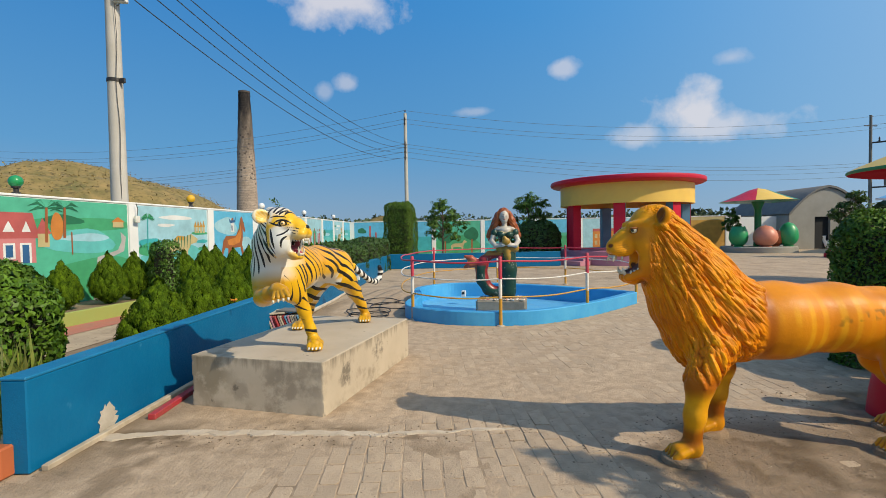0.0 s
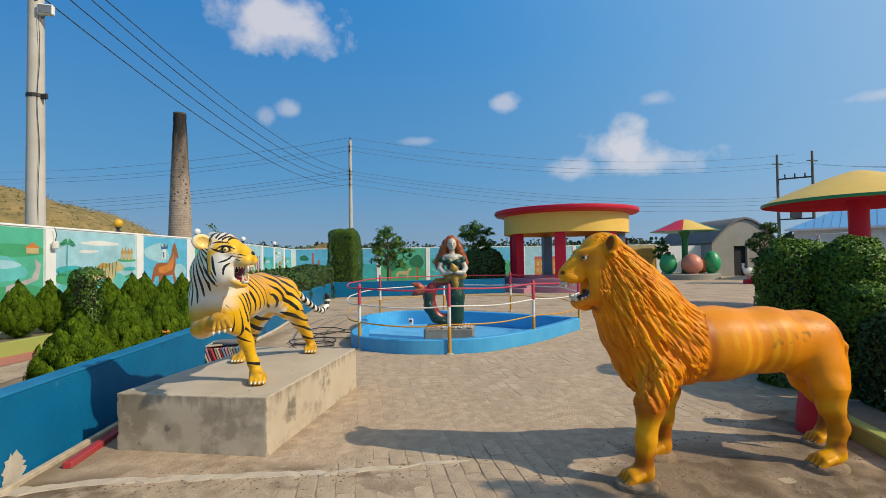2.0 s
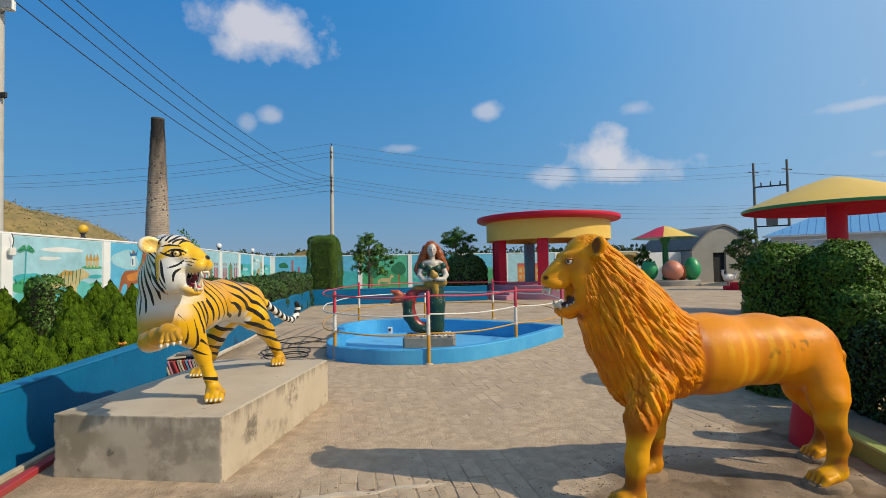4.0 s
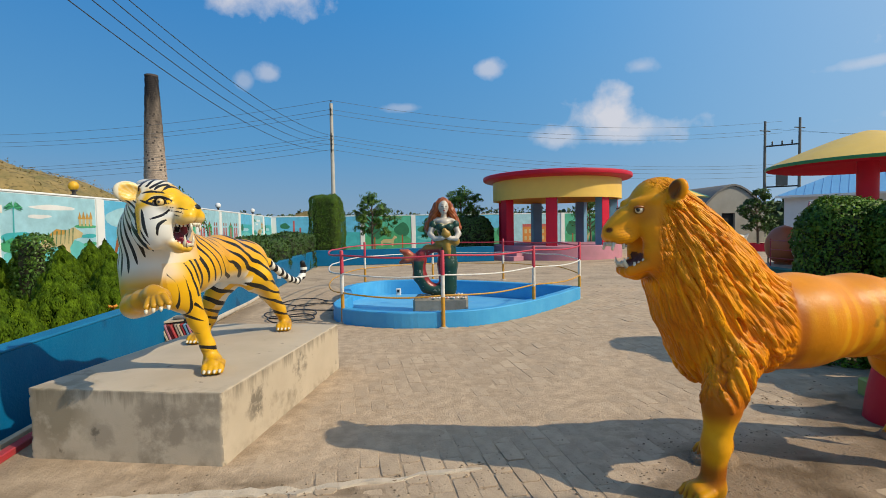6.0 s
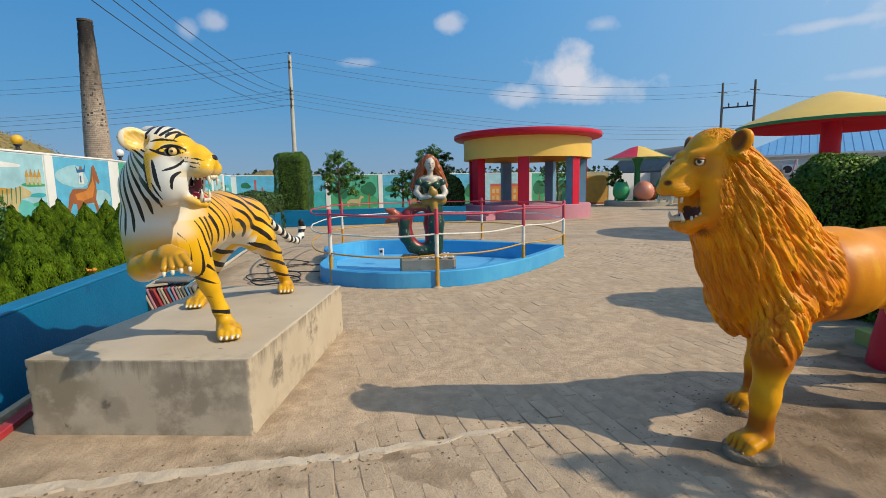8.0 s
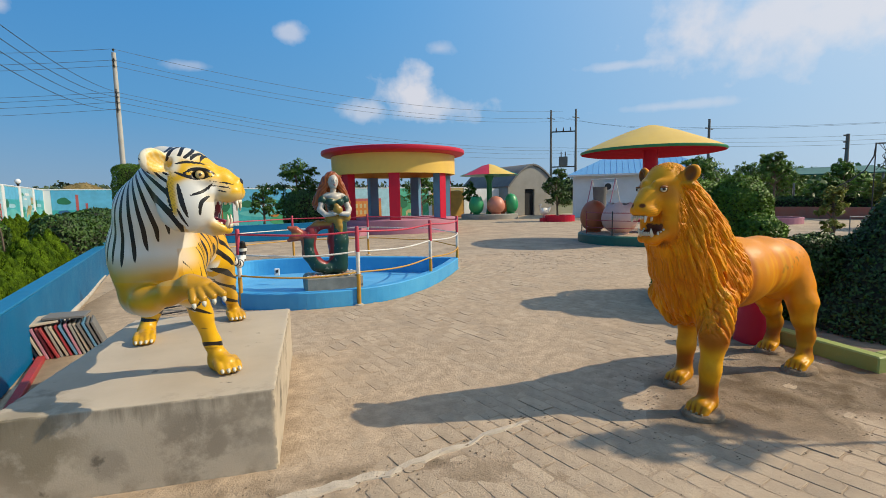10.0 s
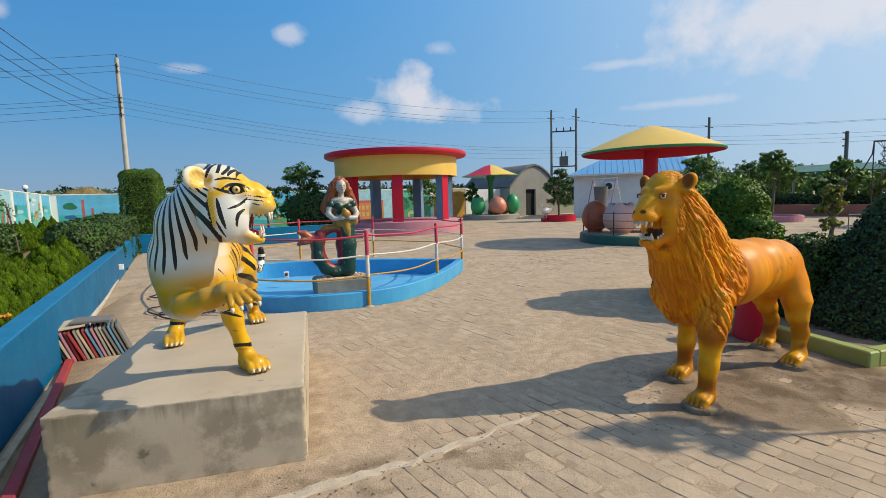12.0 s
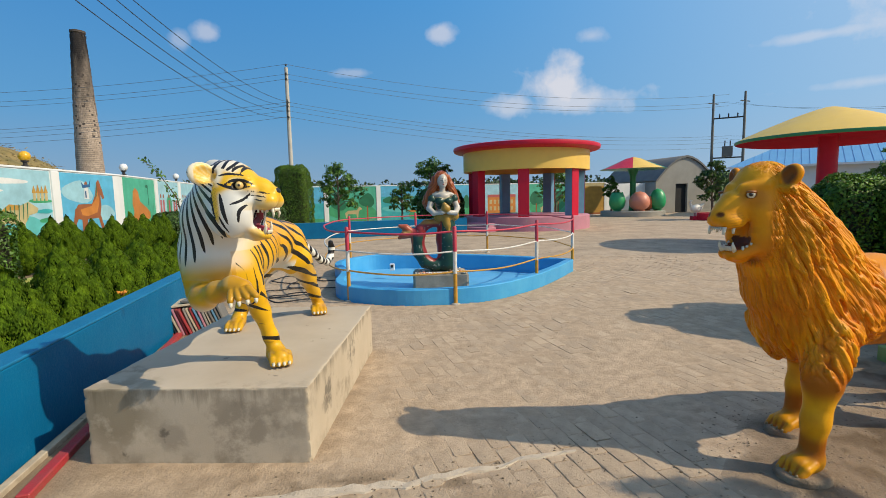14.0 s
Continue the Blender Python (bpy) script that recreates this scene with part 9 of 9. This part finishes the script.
for k in range(25):
    x = -4.7 + 9.4 * k / 24
    t = min(1.0, max(0.0, min((x + 4.9) / 2.7, (4.9 - x) / 2.7)))
    part("roof_rib", Build().tube([(x, -0.49, 2.955), (x, -0.49 + 3.47 * t, 2.945 + 1.41 * t)], 0.012, 5), M_BLUEROOF, roof)
part("fascia", Build().box((0, -0.51, 2.90), (9.8, 0.03, 0.12)), M_WHITE, bb)
ac = part("ac_unit", Build().box((-2.0, -0.22, 2.1), (0.85, 0.32, 0.6), 0.02), M_WHITE, bb, "white air-conditioner box")
part("fan_grille", Build().lathe([(0.22, -0.005), (0.22, 0.005)], 20, m=Matrix.Translation((-2.15, -0.385, 2.1)) @ pose(0, 0, 0, 90, 0, 0)), M_BLACK, ac)
# swing frame before the building
sw = thing("swing_frame", (18.4, 26.2, 0), "thin pink and white painted swing frame", "swing", rz=-85)
for s in (-1.0, 1.0):
    for e in (-1, 1):
        part("leg", Build().tube([(s, e * 0.66, 0), (s, 0, 2.5)], 0.03, 8), M_WPOST if e > 0 else M_PINK, sw)
part("top_bar", Build().tube([(-1.1, 0, 2.5), (1.1, 0, 2.5)], 0.03, 8), M_WPOST, sw)
single("water_tub", Build().lathe([(0.30, -0.02), (0.34, 0.5), (0.43, 1.98), (0.45, 2.03), (0.40, 2.03), (0.32, 1.4), (0.001, 1.3)], 28), M_ROOFGREY, (18.6, 26.8, 0), "tall dark tapered tub standing before the white building", "tub", smooth=40)

# planters, low walls and far things on the right
pl = thing("round_planter", (15.3, 26.4, 0), "round red painted planter with a tree in it", "planter")
part("ring", Build().lathe([(0.95, -0.05), (0.95, 0.36), (0.80, 0.36), (0.80, 0.22)], 32), M_RED, pl)
part("soil", Build().lathe([(0.80, 0.24), (0.001, 0.26)], 32), M_SOIL, pl)
pl = thing("round_planter", (21.6, 17.7, 0), "round grey-pink kerb round a garden tree", "planter")
part("ring", Build().lathe([(1.25, -0.05), (1.25, 0.28), (1.08, 0.28), (1.08, 0.16)], 32), M_PINK, pl)
part("soil", Build().lathe([(1.08, 0.2), (0.001, 0.22)], 32), M_SOIL, pl)
sw2 = Build()
sw2.ball((0, 0, 0.62), (0.34, 0.2, 0.22), 16, 10).tube([(0.26, 0, 0.66), (0.38, 0, 0.85), (0.34, 0, 1.02), (0.46, 0, 1.02)], [0.09, 0.06, 0.07, 0.02], 10).tube([(-0.25, 0, 0.66), (-0.48, 0, 0.86)], [0.12, 0.04], 8)
sw2.tube([(0.05, 0.07, 0.45), (0.05, 0.07, 0.2)], 0.03, 6).tube([(0.0, -0.07, 0.45), (0.0, -0.07, 0.2)], 0.03, 6)
single("bird_statue", sw2, M_WPOST, (14.4, 26.5, 0.0), "small white painted bird statue on a red block", "statue", smooth=60, rz=190)
single("red_block", Build().box((0, 0, 0.09), (0.5, 0.4, 0.24), 0.02), M_RED, (14.4, 26.5, 0), "small red painted block under the bird statue", "block")
single("low_garden_wall", Build().box((0, 0, 0.3), (16, 0.25, 0.65), 0.01), M_REDPATH, (27.6, 17.6, 0), "low reddish garden wall at the yard's far side", "wall", rz=-80, kind="structure")
clipped("box_hedge", (28.6, 17.8, 0.0), (15, 1.0, 1.2), 0.3, 7000, "dark clipped hedge above the low garden wall", 0.16, M_LEAF_DARK, rz=-80, seed=55)
gr = thing("green_roofed_shelter", (30.5, 20.6, 0), "open shelter with a faded green sheet roof", "shelter", rz=-50)
part("roof", Build().add([(-2.2, -1.5, 2.5), (2.2, -1.5, 2.5), (2.2, 1.8, 3.0), (-2.2, 1.8, 3.0), (-2.2, -1.5, 2.44), (2.2, -1.5, 2.44), (2.2, 1.8, 2.94), (-2.2, 1.8, 2.94)], [(0, 1, 2, 3), (7, 6, 5, 4), (0, 4, 5, 1), (1, 5, 6, 2), (2, 6, 7, 3), (3, 7, 4, 0)]), M_DKGREEN, gr)
for x in (-2.0, 2.0):
    part("post", Build().tube([(x, -1.3, 0), (x, -1.3, 2.5)], 0.06, 8), M_STEEL, gr)
rr = thing("red_roofed_shelter", (38.5, 15.5, 0), "small shelter with a dull red roof behind trees", "shelter", rz=-60)
part("roof", Build().add([(-3, -1.5, 3.0), (3, -1.5, 3.0), (3, 1.5, 3.0), (-3, 1.5, 3.0), (0, 0, 4.2)], [(0, 1, 4), (1, 2, 4), (2, 3, 4), (3, 0, 4), (0, 3, 2, 1)]), M_REDFADE, rr)
part("wall", Build().box((0, 0, 1.5), (5, 2.4, 3.0), 0.01), M_WHITE, rr)
cl = thing("climbing_tower", (19.7, 12.25, 0), "tall narrow climbing frame with curved dark side rails", "play frame", rz=-35)
for s in (-1, 1):
    part("side_rail", Build().tube([(s * 0.32, 0, 3.15), (s * 0.36, 0, 2.7), (s * 0.6, 0, 2.2), (s * 1.1, 0, 1.8), (s * 1.7, 0, 1.5)], 0.022, 8), M_BLACK, cl)
    part("upright", Build().tube([(s * 0.32, 0, 0), (s * 0.32, 0, 3.15)], 0.02, 8), M_BLACK, cl)
part("top_bar", Build().tube([(-0.34, 0, 3.15), (0.34, 0, 3.15)], 0.025, 8), M_BLACK, cl)
for k in range(-2, 3):
    part("chain", Build().tube([(k * 0.12, 0, 3.15), (-k * 0.06, 0, 2.7), (k * 0.14, 0, 2.2)], 0.010, 5), M_BLACK, cl)
for k in range(3):
    gt = thing("queue_rail", (16.2 + 1.2 * k, 10.75 - 0.25 * k + 0.5 * (k % 2), 0), "plain steel pipe rail standing on the yard", "railing", "pipe rails", -25)
    part("pipe", Build().tube([(-0.5, 0, GZ), (-0.5, 0, 0.66), (0.5, 0, 0.66), (0.5, 0, GZ)], 0.02, 8), M_STEEL, gt)

# ---- clutter by the low wall ----
st = thing("tile_stack", (-3.30, 6.78, GZ), "row of leaning grey and red tiles beside the low wall", "tiles", rz=14)
rng = np.random.default_rng(21)
tile_mats = [M_REDFADE, M_GREYWALL, M_STEELBLUE, M_ROOFGREY, M_CEMENT, M_PINK]
for k in range(17):
    c_ = tile_mats[0] if k in (0, 4, 5, 8) else tile_mats[int(rng.integers(1, 6))]
    part("tile", Build().box(None, (0.022, 0.36, 0.33), 0.003, m=pose(-0.24 + 0.036 * k, rng.normal(0, 0.008), 0.162, 0, -20 + rng.normal(0, 1.2), 0)), c_, st, "worn square tile on edge")
part("tile", Build().box(None, (0.36, 0.34, 0.022), 0.003, m=pose(-0.18, 0.0, 0.352, 2, -3, 8)), M_CEMENT, st, "pale tile lying on top")
part("tile", Build().box(None, (0.34, 0.33, 0.022), 0.003, m=pose(0.08, 0.02, 0.376, -2, 2, -6)), M_ROOFGREY, st, "dark tile lying on top")
single("red_beam", Build().box((0, 0, 0.025), (3.3, 0.065, 0.05), 0.006), M_REDFADE, (-3.055, 5.10, GZ), "long weathered red painted timber on the ground", "beam", rz=102.5)
single("grey_board", Build().box((0, 0, 0.02), (3.2, 0.05, 0.04), 0.005), M_CEMENT, (-2.98, 4.2, GZ), "thin grey board along the foot of the low wall", "board", rz=99.5)
single("terracotta_block", Build().box((0, 0, 0.10), (0.20, 0.11, 0.20), 0.012), M_TERRA, (-2.96, 2.50, GZ), "orange terracotta block standing by the wall end", "block", rz=8)
pts = [(-3.62 - 0.175 * t * 5.0, 7.6 + 5.0 * t, 0.035 + 0.012 * math.sin(9 * t)) for t in np.linspace(0, 1, 14)]
single("pale_pipe", Build().tube(pts, 0.045, 10), M_MORTAR, (0, 0, GZ), "pale pipe lying along the foot of the low wall", "pipe", smooth=60)
for k, (x, y, r) in enumerate(((-2.75, 8.9, 0.42), (-2.45, 9.6, 0.48), (-2.95, 10.2, 0.45), (-2.6, 8.5, 0.36))):
    pts = [(r * math.cos(a), r * math.sin(a) * 0.9, 0.015 + 0.03 * abs(math.sin(a * 1.5 + k))) for a in np.linspace(0, 2 * math.pi, 40)[:-1]]
    single("wire_coil", Build().tube(pts, 0.011, 6, closed=True), M_BLACK, (x, y, GZ), "loose ring of dark wire lying on the yard", "wire", "wire rings", smooth=180)
sb = Build()
sb.box((0, 0, 0.07), (0.09, 0.05, 0.12), 0.006)
single("socket_box", sb, M_WHITE, (-4.44, 12.8, 0.22), "small white socket box on the low wall", "socket", rz=10)

fl = Build()
for k in range(9):
    a = 0.7 * k
    fl.tube([(0, 0, 0.0), (0.028 * math.cos(a), 0.028 * math.sin(a), 0.03), (0.045 * math.cos(a), 0.045 * math.sin(a), 0.03 + 0.01 * (k % 3))], [0.005, 0.011, 0.003], 6)
single("dried_flower", fl, M_TERRA_Y, (-3.56, 5.90, 0.615), "dried orange flower head lying on the low wall", "flower")
sbx = thing("switch_box", (-8.84, 9.96, 1.88), "small grey switch box with a cable on the wall pier", "switch")
part("case", Build().box((0.03, 0, 0.06), (0.05, 0.13, 0.16), 0.008), M_WPOST, sbx)
part("cable", Build().tube([(0.03, 0, 0.14), (0.03, 0.03, 0.30), (0.03, -0.02, 0.43)], 0.008, 6), M_BLACK, sbx)

# ---- paving bricks: rows along one slant, half a brick offset ----
U = Vector((math.cos(radians(-76)), math.sin(radians(-76)), 0))
V = Vector((-U.y, U.x, 0))
BL, BWD, GAP = 0.25, 0.125, 0.009


def paver_mesh(seed):
    """A worn brick: eight-sided top with knocked-off corners."""
    r = random.Random(seed)
    hx, hy, t = (BL - GAP) / 2, (BWD - GAP) / 2, 0.024
    ring_ = []
    for sx, sy in ((-1, -1), (1, -1), (1, 1), (-1, 1)):
        a, c_ = r.uniform(0.006, 0.022), r.uniform(0.006, 0.018)
        pair = [(sx * hx, sy * (hy - c_)), (sx * (hx - a), sy * hy)]
        ring_ += pair if sx * sy > 0 else pair[::-1]
    ring_ = [(x + r.gauss(0, 0.0015), y + r.gauss(0, 0.0015)) for x, y in ring_]
    vs = [(x, y, -t) for x, y in ring_] + [(x, y, -0.0022 * r.uniform(0.5, 1.6)) for x, y in ring_]
    vs += [(x * (1 - r.uniform(0.003, 0.009) / hx), y * (1 - r.uniform(0.003, 0.006) / hy), r.uniform(-0.0008, 0.0008)) for x, y in ring_]
    fs = [tuple(range(16, 24))] + [(k + i, k + (i + 1) % 8, k + 8 + (i + 1) % 8, k + 8 + i) for k in (0, 8) for i in range(8)]
    return vs, fs


paving = thing("brick_paving", (0, 0, 0), "worn dusty brick paving laid in running bond", "paving")
tagged(paving, kind="structure")
pm = [mesh_of("brick", paver_mesh(k), M_PAVER1) for k in range(8)]
pj = [paver_mesh(k) for k in range(8)]
rest_v, rest_f, cnt = [], [], 0
rng = random.Random(9)
wide = inset(outer, -0.13)[::2]
wall_x = lambda y: -2.72 - 0.168 * (y - 2.57)
for i in range(-52, 60):
    for j in range(-105, 110):
        c = U * ((i + 0.5 * (j % 2)) * BL) + V * (j * BWD) + Vector((0.4, 4.6, 0))
        if not (1.2 < c.y < 12.5 and -3.4 < c.x < 8.5):
            continue
        if c.x < wall_x(c.y) + 0.25 or (-2.75 < c.x < -1.1 and 3.5 < c.y < 6.1) or c.x < (-1.05 if c.y > 3.2 else -1.35) + 0.16 * math.sin(2.3 * c.y) + rng.gauss(0, 0.14):
            continue
        near_pool = False
        if c.y > 7.3:
            for i_ in range(len(wide)):
                p, q = wide[i_], wide[i_ - 1]
                if (p.y > c.y) != (q.y > c.y) and c.x < p.x + (c.y - p.y) / (q.y - p.y) * (q.x - p.x):
                    near_pool = not near_pool
        if near_pool or (c.x > 3.15 and 3.3 < c.y < 5.2):
            continue
        ang = -76 + rng.gauss(0, 0.9)
        z = rng.gauss(-0.0005, 0.0014)
        m_ = pose(c.x + rng.gauss(0, 0.003), c.y + rng.gauss(0, 0.003), z, rng.gauss(0, 0.35), rng.gauss(0, 0.35), ang)
        k = rng.randrange(8)
        if -0.75 < c.x < 2.1 and 2.95 < c.y < 5.7 and cnt < 300:
            ob = new("brick", pm[k])
            ob.parent = paving
            ob.matrix_basis = m_
            cnt += 1
        else:
            o = len(rest_v)
            rest_v += [tuple(m_ @ Vector(p)) for p in pj[k][0]]
            rest_f += [tuple(q + o for q in f) for f in pj[k][1]]
tagged(part("outer_bricks", (rest_v, rest_f), M_PAVER, paving, "the same brick paving further out"), kind="stuff")
